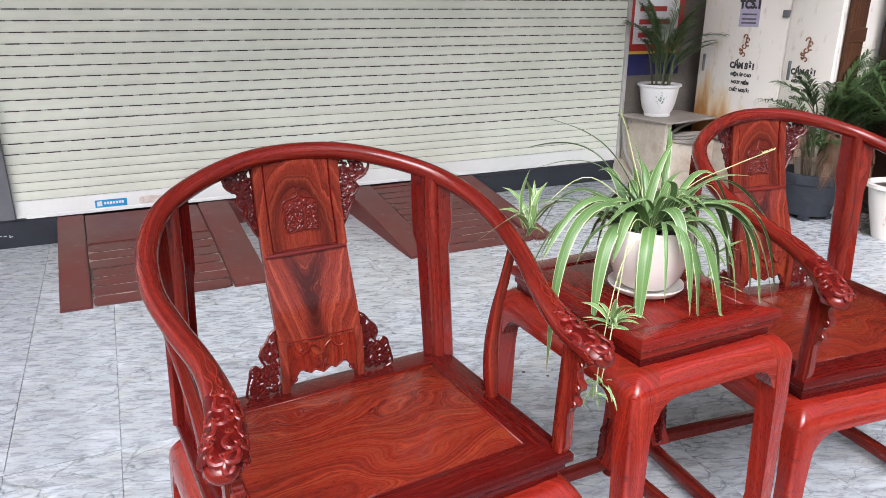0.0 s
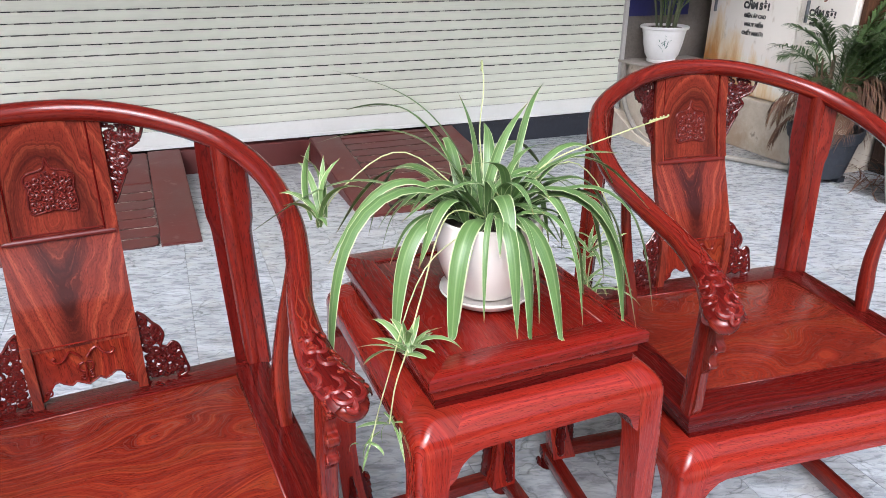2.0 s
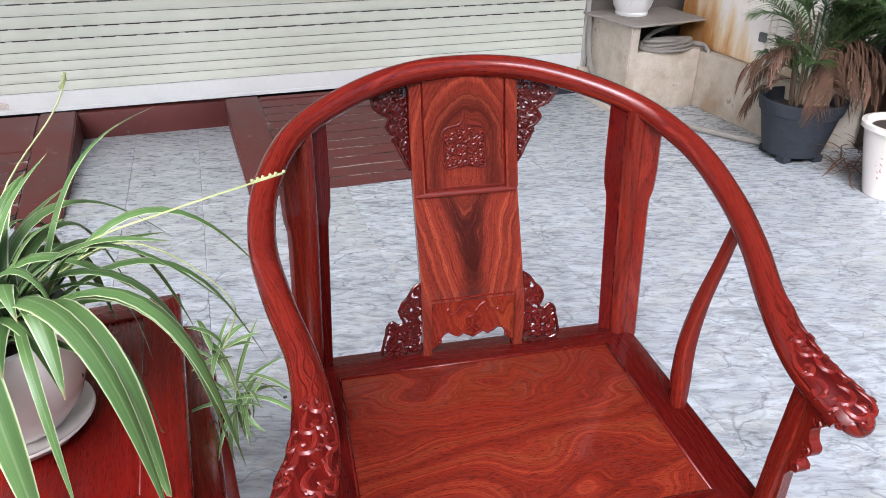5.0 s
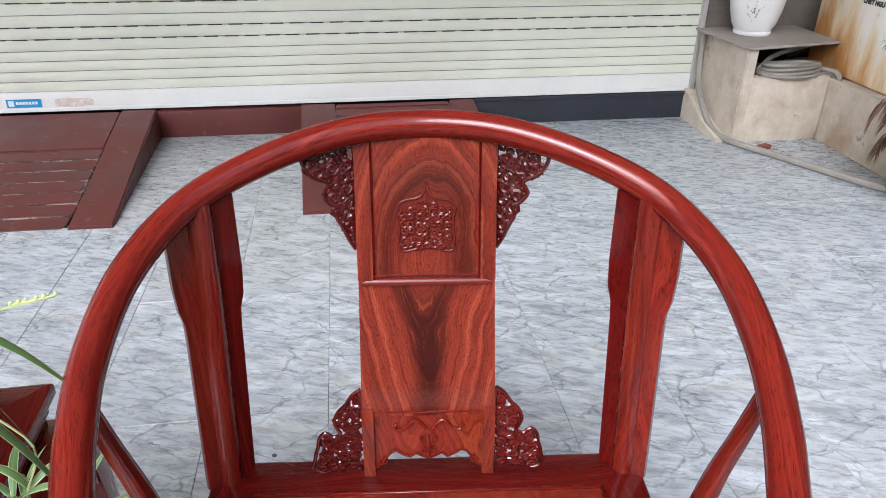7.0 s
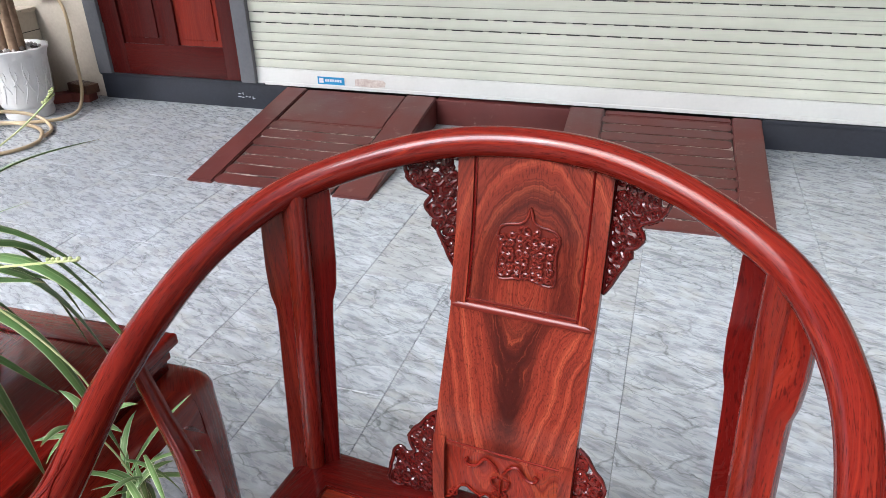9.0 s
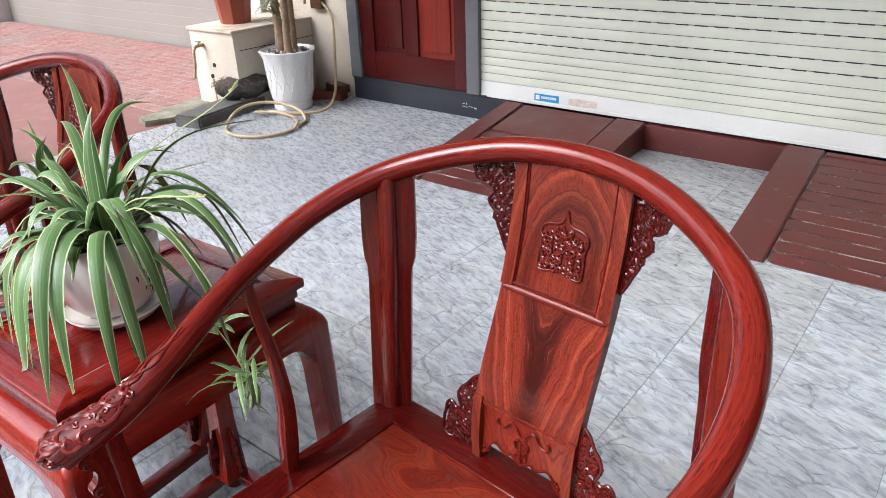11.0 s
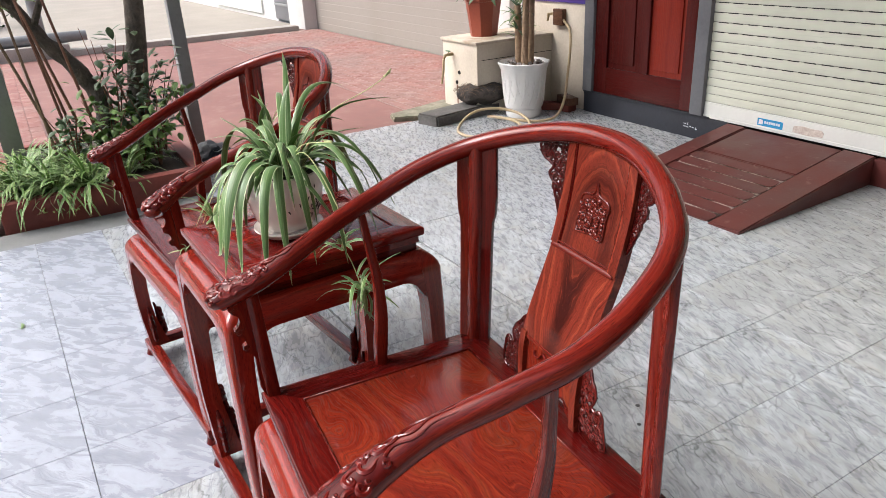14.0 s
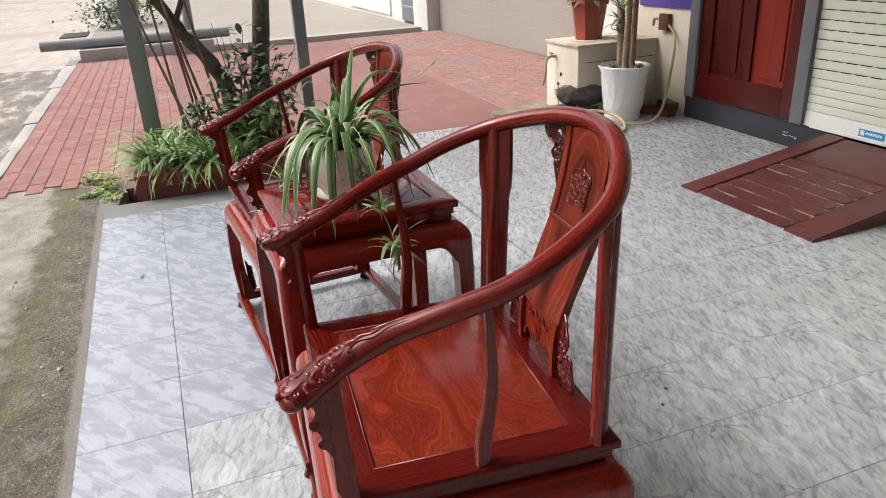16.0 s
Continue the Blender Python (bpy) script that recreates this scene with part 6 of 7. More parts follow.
def palm(name, at, label, n, reach, height, rng, dead=0, stems=5, leaflet=0.14, spread=0.04, lean=None):
    th = thing(name, pose(*at), label, "plant")
    for i in range(stems):
        a = 2 * math.pi * i / max(1, stems)
        x, y = spread * math.cos(a), spread * math.sin(a)
        y += rng.uniform(-0.4, 0.4) * spread
        tube_bm = tube(bmesh.new(), [(x, y, 0), (x * 1.5, y * 1.5, height * 0.25), (x * 2.2, y * 2.2, height * 0.5)], [0.008, 0.007, 0.005], 7)
        part("stem", tube_bm, STEM if dead else PALM_STEM, th)
    for i in range(n + dead):
        az = 2.4 * i + rng.uniform(-0.3, 0.3)
        if lean is not None and rng.random() < 0.5:
            az = lean + rng.uniform(-0.8, 0.8)
        gone = i >= n
        e0 = rng.uniform(52, 86) if not gone else rng.uniform(-5, 40)
        z0 = height * (rng.uniform(0.12, 0.5) if not gone else rng.uniform(0.15, 0.4))
        short = 0.55 if lean is not None and math.cos(az) < -0.1 and not gone else 1.0
        path = arch_path((spread * math.cos(az), spread * math.sin(az), z0), az, e0, e0 - rng.uniform(25, 75) if not gone else -82, reach * rng.uniform(0.75, 1.1) * (0.62 if gone else short), 10)
        bm = bmesh.new()
        frond(bm, path, 24, leaflet * (0.8 if gone else 1) * rng.uniform(0.8, 1.15), 0.0075 if gone else 0.0095, rng, 80 if gone else 30)
        part("frond", bm, PALM_DEAD if gone else PALM_GREEN, th, "dry brown frond" if gone else "", sharp=80)
    return th


# ---- corner with the meter cabinet ----
lb = thing("masonry_ledge", pose(0, 0, 0), "stained pale masonry box with a slab top and a dark niche", "ledge", kind="structure")
bm = bmesh.new()
prism(bm, [(2.888, 3.795), (2.945, 3.800), (2.945, 4.262), (2.888, 4.262)], -0.004, 0.476)
for v in bm.verts:
    if v.co.z > 0.4 and v.co.y < 4.0:
        v.co.x += 0.006
bmesh.ops.bevel(bm, geom=bm.edges[:], offset=0.006, segments=2, affect="EDGES")
part("wall", finish(bm, 2), OLD_RENDER, lb)
part("wall", B((2.946, 3.812, -0.004), (3.368, 3.870, 0.332), 0.008), OLD_RENDER, lb, "low front wall below the niche")
part("niche_floor", B((2.946, 3.870, -0.004), (3.368, 4.262, 0.300), 0.002), CONCRETE, lb)
# back panel: the shade in the niche is put into its colour
part("niche_back", B((2.946, 4.225, 0.300), (3.368, 4.262, 0.474), 0.0), INSIDE_SHADE, lb)
bm = bmesh.new()
prism(bm, [(2.835, 4.262), (2.838, 4.150), (2.878, 3.772), (2.900, 3.768), (3.405, 3.856), (3.410, 4.262)], 0.4765, 0.490)
bmesh.ops.bevel(bm, geom=bm.edges[:], offset=0.003, segments=1, affect="EDGES")
part("slab", finish(bm, 0), DUSTY_SLAB, lb, "thin rough grey slab")
bm = bmesh.new()
prism(bm, [(3.82, 0.0), (3.82, 0.015), (4.00, 0.06), (4.245, 0.165), (4.245, 0.0)], 2.822, 2.887, "x")
part("apron", finish(bm, 0), OLD_RENDER, lb, "sloped mortar skirt")

kc = thing("cabinet_base", pose(0, 0, 0), "weathered concrete base under the meter cabinet", "base", kind="structure")
part("body", B((3.372, 2.95, -0.004), (3.95, 4.262, 0.318), 0.012, 0, 3), OLD_RENDER, kc)
part("pipe_stub", tube(bmesh.new(), [(3.375, 3.16, 0.10), (3.352, 3.155, 0.06), (3.345, 3.15, -0.002)], 0.016, 8), CABLE, kc, "short bent pipe at the foot")
mc = thing("meter_cabinet", pose(0, 0, 0), "white steel electricity cabinet with rust stains and black warning text", "cabinet")
part("body", B((3.435, 2.99, 0.318), (3.90, 4.12, 1.90), 0.006), RUSTY, mc)
for y0, y1 in ((3.372, 4.105), (3.005, 3.360)):
    dpart = part("cabinet_door", B((3.418, y0, 0.328), (3.436, y1, 1.88), 0.005, 2), RUSTY, mc)
    if y0 > 3.3:
        part("latch", B((3.402, 3.365, 0.452), (3.419, 3.412, 0.500), 0.005, 2), FRAME_GREY, dpart, "dark latch")
        part("latch", B((3.402, 3.365, 1.18), (3.419, 3.412, 1.225), 0.005, 2), FRAME_GREY, dpart, "dark latch")
    part("hinge", B((3.405, y1 - 0.06, 0.80), (3.419, y1 - 0.045, 0.92), 0.003, 2), FRAME_GREY, dpart)


def words(text, size, owner, m, material, name="lettering"):
    """Flat lettering in the built-in font, as a mesh part."""
    cu = bpy.data.curves.new(name, "FONT")
    cu.body, cu.size, cu.align_x, cu.extrude, cu.offset = text, size, "CENTER", 0.0006, size * 0.062
    tmp = bpy.data.objects.new("tmp", cu)
    scene.collection.objects.link(tmp)
    me = bpy.data.meshes.new_from_object(tmp.evaluated_get(bpy.context.evaluated_depsgraph_get()))
    bpy.data.objects.remove(tmp)
    bpy.data.curves.remove(cu)
    me.materials.clear()
    me.materials.append(material)
    ob = new(name, me)
    ob.parent = owner
    ob.matrix_local = m
    return ob


for yc, s in ((3.70, 1.0), (3.205, 0.85)):
    for txt, z, size in (("CẤM SỜ!", 0.842, 0.075), ("ĐIỆN ÁP CAO", 0.790, 0.040), ("NGUY HIỂM", 0.738, 0.040), ("CHẾT NGƯỜI", 0.686, 0.040)):
        words(txt, size * s * 0.72, mc, pose(3.4165, yc, z, 90, 0, -90), BLACK_PRINT)
    bm = bmesh.new()
    rr = random.Random(5)
    for k in range(7):
        tube(bm, [(3.4165, yc + 0.03 * math.sin(k) + p[0], 0.98 + 0.02 * k - 0.05 + p[1]) for p in curl(0, 0, 0.022, 0.8, k, 1, 6)], 0.005, 5, up=(1, 0, 0), flat=1.0)
    part("worn_symbol", bm, RUST_PRINT, mc, "worn brown hazard mark")["kind"] = "stuff"
lab = thing("cabinet_label", pose(3.4165, 3.69, 1.20), "lilac paper label on the meter cabinet", "label")
part("sheet", B((-0.0012, -0.085, -0.085), (0.0008, 0.085, 0.130)), LILAC, lab)
words("TC5.1", 0.072, lab, pose(-0.002, 0, 0.035, 90, 0, -90), BLACK_PRINT)
bm = bmesh.new()
for z in (-0.01, -0.04, -0.065):
    box(bm, (-0.0022, -0.062, z), (-0.0014, 0.062, z + 0.011))
part("small_print", bm, FRAME_GREY, lab)

sg = thing("wall_sign", pose(3.115, 4.2600, 0.0), "red-framed wall sign with a navy lower band", "sign")
part("lower_band", B((-0.255, -0.006, 0.765), (0.245, 0.0, 0.915)), NAVY, sg)
part("stripe", B((-0.255, -0.0065, 0.915), (0.245, 0.0, 0.935)), SIGN_YELLOW, sg)
part("frame", B((-0.255, -0.006, 0.935), (0.245, 0.0, 1.75)), SIGN_RED, sg)
part("face", B((-0.205, -0.0085, 0.985), (0.195, -0.0061, 1.70)), WHITE_PRINT, sg)
bm = bmesh.new()
for k in range(6):
    box(bm, (-0.16, -0.0100, 1.03 + 0.09 * k), (0.02 + 0.02 * (k * 5 % 7), -0.0086, 1.065 + 0.09 * k))
part("bars", bm, SIGN_RED, sg, "bars of faded print")

# bamboo palm in a white pot on the ledge
lp = thing("ledge_pot", pose(3.060, 4.095, 0.490), "white pot with a small green sprig print, on the masonry ledge", "pot")
part("body", lathe(bmesh.new(), [(0.0, 0.012), (0.070, 0.012), (0.078, 0.0), (0.090, 0.0), (0.094, 0.012), (0.090, 0.020), (0.108, 0.050), (0.124, 0.110), (0.134, 0.175), (0.140, 0.206), (0.154, 0.212), (0.157, 0.222), (0.152, 0.228), (0.140, 0.228), (0.130, 0.215), (0.0, 0.205)], 40), PLASTIC_WHITE, lp)
bm = bmesh.new()
rr = random.Random(8)
for k in range(26):
    a, h = -2.15 + rr.gauss(0, 0.13), 0.11 + rr.gauss(0, 0.024)
    r = np.interp(h, [0.05, 0.11, 0.175], [0.108, 0.124, 0.134]) + 0.0012
    c = Vector((r * math.cos(a), r * math.sin(a), h))
    blade(bm, [tuple(c), tuple(c + Vector((rr.uniform(-0.008, 0.008), 0, rr.uniform(0.002, 0.010)))), tuple(c + Vector((rr.uniform(-0.016, 0.016), 0, rr.uniform(0.008, 0.02))))], 0.010, 0.0)
part("sprig_print", bm, SPRIG, lp, "green sprig print")
part("soil", lathe(bmesh.new(), [(0.131, 0.214), (0.0, 0.220)], 20), SOIL, lp)
palm("bamboo_palm", (3.060, 4.080, 0.690), "slender green bamboo palm in a white pot on the ledge", 26, 0.36, 0.66, random.Random(31), 0, 8, 0.10, 0.052)

# palms in pots on the floor
bp = thing("black_pot", pose(3.325, 2.945, 0.0), "blue-black dusty plastic plant pot with feet, on the tiles", "pot")
part("body", lathe(bmesh.new(), [(0.0, 0.030), (0.118, 0.026), (0.130, 0.030), (0.140, 0.06), (0.176, 0.225), (0.186, 0.232), (0.196, 0.270), (0.196, 0.292), (0.184, 0.294), (0.172, 0.235), (0.0, 0.225)], 24), BLACK_PLASTIC, bp)
for k in range(4):
    a = 0.6 + k * math.pi / 2
    part("foot", B((0.112 * math.cos(a) - 0.025, 0.112 * math.sin(a) - 0.025, 0.0), (0.112 * math.cos(a) + 0.025, 0.112 * math.sin(a) + 0.025, 0.034), 0.004), BLACK_PLASTIC, bp)
part("soil", lathe(bmesh.new(), [(0.172, 0.232), (0.0, 0.245)], 20), SOIL, bp)
palm("areca_palm", (3.325, 2.945, 0.235), "bushy dark green palm with dry brown lower fronds", 58, 0.52, 0.85, random.Random(33), 26, 7, 0.12, 0.05, -0.5)
dl = thing("dry_fronds", pose(3.46, 2.62, 0.0), "heap of dry brown palm leaves fallen between the pots", "leaves", kind="stuff")
hr = random.Random(91)
bm = bmesh.new()
for k in range(90):
    x, y, az, e = hr.gauss(0, 0.07), hr.gauss(0, 0.10), hr.uniform(0, 6.3), hr.uniform(-10, 70)
    blade(bm, arch_path((x, y, hr.uniform(0.004, 0.12)), az, e, e - 60, hr.uniform(0.07, 0.20), 5, lambda p: 0.004), hr.uniform(0.005, 0.010), 0.3)
part("blades", bm, PALM_DEAD, dl, sharp=80)["kind"] = "stuff"
fv = thing("flower_vase", pose(3.40, 2.44, 0.0), "white glazed pot with red flower print on the tiles", "pot")
part("body", lathe(bmesh.new(), [(0.0, 0.01), (0.085, 0.0), (0.095, 0.0), (0.105, 0.04), (0.140, 0.20), (0.155, 0.285), (0.172, 0.292), (0.172, 0.312), (0.155, 0.315), (0.145, 0.29), (0.0, 0.28)], 36), CERAMIC, fv)
bm = bmesh.new()
for k in range(14):
    a, h = -2.75 + rr.uniform(-0.35, 0.35), 0.14 + rr.uniform(-0.05, 0.05)
    r = np.interp(h, [0.04, 0.20, 0.285], [0.105, 0.140, 0.155]) + 0.0012
    c = Vector((r * math.cos(a), r * math.sin(a), h))
    blade(bm, [tuple(c), tuple(c + Vector((0.004, rr.uniform(-0.014, 0.014), rr.uniform(0.002, 0.012)))), tuple(c + Vector((0.004, rr.uniform(-0.026, 0.026), rr.uniform(0.008, 0.022))))], 0.014, 0.0)
part("flower_print", bm, SIGN_RED, fv, "red flower print")
part("soil", lathe(bmesh.new(), [(0.150, 0.288), (0.0, 0.296)], 20), SOIL, fv)
palm("young_palm", (3.40, 2.44, 0.288), "young green palm in a white flower-print pot", 9, 0.60, 0.5, random.Random(35), 0, 3, 0.16, 0.03)

# old wardrobe beyond the cabinet; the dark gap's shadow is put into its colour
wd = thing("old_wardrobe", pose(0, 0, 0), "cupboard against the side wall, near-black for the shadowed gap there", "cupboard")
part("body", B((3.72, 2.20, 0.0), (4.39, 2.94, 1.9), 0.006, 2), INSIDE_SHADE, wd, "near-black body that stands in for the unlit inside")
part("door", B((3.70, 2.58, 0.06), (3.722, 2.92, 1.86), 0.006, 2), CUPBOARD_SHADE, wd)
part("door", B((3.70, 2.22, 0.06), (3.722, 2.56, 1.86), 0.006, 2), CUPBOARD_SHADE, wd)

bd = thing("leaning_board", pose(0, 0, 0), "brown wooden board standing beside the meter cabinet", "board")
part("board", B((3.440, 2.950, 0.318), (3.575, 2.982, 1.88), 0.004, 2), OLD_WOOD, bd)
part("rail", B((3.440, 2.938, 1.05), (3.575, 2.951, 1.13), 0.003, 0), OLD_WOOD, bd)

# cable on the floor and down the ledge
bm = tube(bmesh.new(), [tuple(p) for p in spline([(2.862, 4.215, 0.474), (2.853, 4.19, 0.35), (2.846, 4.13, 0.20), (2.850, 3.98, 0.06), (2.862, 3.86, 0.020), (2.90, 3.75, 0.017), (3.00, 3.58, 0.017), (3.10, 3.40, 0.017), (3.20, 3.22, 0.017), (3.30, 3.08, 0.017)], 6)], 0.017, 10)
tagged(part("floor_cable", bm, CABLE), "thick grey-brown cable running down the ledge and over the tiles", "cable")
bm = bmesh.new()
for k in range(4):
    loop = [(3.17 + (0.165 - 0.008 * k) * math.cos(a), 3.860 + 0.075 * math.sin(a), 0.345 + 0.013 * k + 0.010 * math.sin(a + k)) for a in (0.5 * j for j in range(14))]
    tube(bm, [tuple(p) for p in spline(loop, 3)], 0.009, 8)
tube(bm, [tuple(p) for p in spline([(3.02, 3.90, 0.345), (3.10, 3.92, 0.41), (3.24, 3.93, 0.45), (3.37, 3.95, 0.468)], 5)], 0.013, 8)
tube(bm, [tuple(p) for p in spline([(3.32, 3.83, 0.365), (3.385, 3.79, 0.345), (3.392, 3.755, 0.26), (3.385, 3.74, 0.12)], 6)], 0.013, 8)
tagged(part("coiled_hose", bm, CABLE), "old grey-brown hose coiled in the niche and hanging out", "hose")
sc = tagged(part("brick_chip", B((-0.035, -0.02, 0.0), (0.035, 0.02, 0.022), 0.004), RED_PAINT), "small broken brick chip on the tiles by the ledge", "brick")
sc.matrix_world = pose(3.02, 3.70, 0.0, 0, 0, 25)

# ---- corner with the tap ----
tbx = thing("tap_box", pose(0, 0, 0), "cream plastered masonry box with a tap and overflow holes", "box", kind="structure")
part("body", B((-3.095, 3.560, -0.02), (-2.612, 4.262, 0.515), 0.006), CREAM_WALL, tbx)
part("groove", B((-2.6125, 3.60, 0.400), (-2.6105, 4.262, 0.404), 0.0), INSIDE_SHADE, tbx)
part("stain", B((-2.905, 3.5585, 0.02), (-2.890, 3.5605, 0.19), 0.0), RUST_PRINT, tbx, "rusty run below the hole")
part("slab", B((-3.105, 3.545, 0.515), (-2.600, 4.262, 0.537), 0.005), OLD_RENDER, tbx, "thin stained top slab")
for x, z in ((-2.86, 0.29), (-2.90, 0.21)):
    part("hole", lathe(bmesh.new(), [(0.0, -0.004), (0.015, -0.004), (0.015, 0.004), (0.0, 0.004)], 14), INSIDE_SHADE, tbx).matrix_local = pose(x, 3.558, z, 90, 0, 0)
tap = thing("water_tap", pose(-2.95, 3.56, 0.42), "old brass tap with a short hose on the masonry box", "tap")
bm = tube(bmesh.new(), [(0, 0.0, 0), (0, -0.04, 0), (0, -0.07, -0.005), (0, -0.085, -0.03)], [0.012, 0.012, 0.012, 0.009], 10)
part("spout", bm, BRASS, tap)
part("handle", B((-0.035, -0.045, 0.022), (0.02, -0.030, 0.030), 0.003), TAP_GREEN, tap, "green tap handle")
part("stem", tube(bmesh.new(), [(0, -0.037, 0), (0, -0.037, 0.026)], 0.006, 8), BRASS, tap)
part("hose_end", tube(bmesh.new(), [(0, -0.085, -0.03), (-0.005, -0.088, -0.12), (-0.03, -0.095, -0.22)], 0.010, 8), HOSE, tap)

rp_ = thing("terracotta_pot", pose(-2.90, 3.82, 0.537), "orange-red plastic pot on the masonry box", "pot")
part("body", lathe(bmesh.new(), [(0.0, 0.0), (0.105, 0.0), (0.120, 0.12), (0.140, 0.255), (0.152, 0.258), (0.152, 0.300), (0.140, 0.300), (0.132, 0.265), (0.0, 0.262)], 8), TERRACOTTA, rp_, sharp=30)
part("soil", lathe(bmesh.new(), [(0.133, 0.266), (0.0, 0.272)], 20), SOIL, rp_)
dp = thing("house_plant", pose(-2.90, 3.82, 0.80), "green leafy plant in the orange-red pot", "plant")
rr = random.Random(44)
for i in range(16):
    az, e0 = 2.4 * i, rr.uniform(35, 80)
    part("leaf", blade(bmesh.new(), arch_path((0.02 * math.cos(az), 0.02 * math.sin(az), 0), az, e0, e0 - 90, rr.uniform(0.2, 0.35), 8), 0.045, 0.2), SHRUB, dp, sharp=80)

wp = thing("white_pot", pose(-2.40, 3.83, 0.0), "tall white plastic pot with a wavy rim and relief ribs", "pot")
wave = lambda a, r, z: 0.006 * math.cos(12 * a) if z > 0.36 else 0.0025 * math.cos(24 * a) * (1 if 0.1 < z < 0.32 else 0)
wb = part("body", lathe(bmesh.new(), [(0.0, 0.0), (0.128, 0.0), (0.134, 0.012), (0.130, 0.060), (0.138, 0.068), (0.142, 0.080), (0.155, 0.22), (0.168, 0.345), (0.172, 0.350), (0.176, 0.372), (0.188, 0.392), (0.182, 0.398), (0.168, 0.375), (0.0, 0.365)], 72, wobble=wave), PLASTIC_WHITE, wp)
bm = bmesh.new()
for k in range(16):
    a0 = k * 0.3927
    for sgn, h0, h1 in ((1, 0.10, 0.30), (-1, 0.16, 0.33), (1, 0.20, 0.29)):
        pts = []
        for u in (0, 0.25, 0.5, 0.75, 1.0):
            h = h0 + (h1 - h0) * u
            a = a0 + sgn * 0.22 * math.sin(u * 2.2) + (0.12 if h0 > 0.18 else 0)
            r = np.interp(h, [0.08, 0.22, 0.345], [0.142, 0.155, 0.168]) + 0.0005
            pts.append((r * math.cos(a), r * math.sin(a), h))
        tube(bm, [tuple(p) for p in spline(pts, 3)], [0.0035] * 9 + [0.0028, 0.0022, 0.0016, 0.001], 6)
part("relief", bm, PLASTIC_WHITE, wb, "raised leaf relief")
part("soil", lathe(bmesh.new(), [(0.165, 0.372), (0.0, 0.385)], 24), SOIL, wp)
bm = bmesh.new()
for k in range(60):
    a, r = rr.uniform(0, 6.3), rr.uniform(0.03, 0.15)
    bmesh.ops.create_icosphere(bm, subdivisions=1, radius=rr.uniform(0.006, 0.013), matrix=Matrix.Translation((r * math.cos(a), r * math.sin(a), 0.384)))
part("pebbles", bm, PALE_CONCRETE, wp, "grey pebbles")["kind"] = "stuff"
dc = thing("dracaena", pose(-2.40, 3.83, 0.38), "tall dracaena with bare tan canes and tufts of green leaves", "plant")
for i, (x, y, h, tx) in enumerate(((-0.055, 0.0, 0.40, -0.02), (0.035, -0.02, 0.62, 0.03), (0.02, 0.05, 0.80, 0.02))):
    part("cane", tube(bmesh.new(), [(x, y, 0), (x + tx * 0.4, y, h * 0.5), (x + tx, y, h)], [0.030 - 0.004 * i, 0.028 - 0.004 * i, 0.024 - 0.004 * i], 12), TAN_CANE, dc, "ringed tan cane")
    for k in range(34):
        az, e0 = 2.4 * k, rr.uniform(10, 80)
        z = h - (0.20 if i else 0.26) * (k / 34) + 0.02
        part("leaf", blade(bmesh.new(), arch_path((x + tx * z / h, y, z), az, e0, e0 - rr.uniform(40, 80), rr.uniform(0.11, 0.20), 7), 0.022, 0.25), SHRUB if k % 3 else SHRUB_LIGHT, dc, sharp=80)
sk = thing("white_stick", pose(0, 0, 0), "thin white pole leaning in the corner behind the white pot", "pole")
part("pole", tube(bmesh.new(), [(-2.60, 3.86, 0.10), (-2.56, 4.02, 1.30)], 0.010, 8), PLASTIC_WHITE, sk)

tr = thing("stone_trough", pose(0, 0, 0), "dark stained stone slab lying beside the pots", "stone")
bm = bmesh.new()
prism(bm, [(-2.705, 3.080), (-2.500, 3.132), (-2.625, 3.825), (-2.830, 3.700)], -0.024, 0.076)
bmesh.ops.bevel(bm, geom=bm.edges[:], offset=0.012, segments=2, affect="EDGES")
part("slab", finish(bm, 0), DARK_STONE, tr)
cm = thing("coir_heap", pose(-2.70, 3.66, 0.072), "dark fibrous heap on the stone slab", "heap", kind="stuff")
bm = bmesh.new()
bmesh.ops.create_icosphere(bm, subdivisions=4, radius=0.15)
for v in bm.verts:
    k = noise.noise(v.co * 14) * 0.03
    v.co = Vector((v.co.x * 1.1, v.co.y * 1.3, max(-0.08, v.co.z * 0.62))) * (1 + k * 5) + Vector((0, 0, 0.075))
    v.co.z = max(0.0, v.co.z)
part("fibre", finish(bm, 0), COIR, cm)
bm = bmesh.new()
fr = random.Random(71)
for k in range(150):
    a, e = fr.uniform(0, 6.3), fr.uniform(0.15, 1.45)
    p = Vector((0.175 * math.cos(a) * math.cos(e), 0.205 * math.sin(a) * math.cos(e), 0.075 + 0.085 * math.sin(e)))
    d = Vector((fr.gauss(0, 1), fr.gauss(0, 1), fr.gauss(0, 0.4))).normalized() * fr.uniform(0.02, 0.05)
    tube(bm, [tuple(p - d), tuple(p + Vector((0, 0, fr.uniform(0.004, 0.014)))), tuple(p + d)], 0.0016, 4)
part("strands", bm, STEM, cm, "loose brown fibres")["kind"] = "stuff"
bm = bmesh.new()
loop = []
for k in range(36):
    a = 2 * math.pi * k / 26
    r = 0.30 + 0.05 * math.sin(k * 0.37)
    loop.append((-2.22 + r * 0.86 * math.cos(a + 0.4), 3.40 + r * 0.80 * math.sin(a + 0.4), 0.012 + 0.012 * (k // 26) + (0.075 * max(0, math.sin(a - 0.6)) if k < 26 else 0.0)))
tube(bm, [tuple(p) for p in spline(loop, 3)], 0.010, 8)
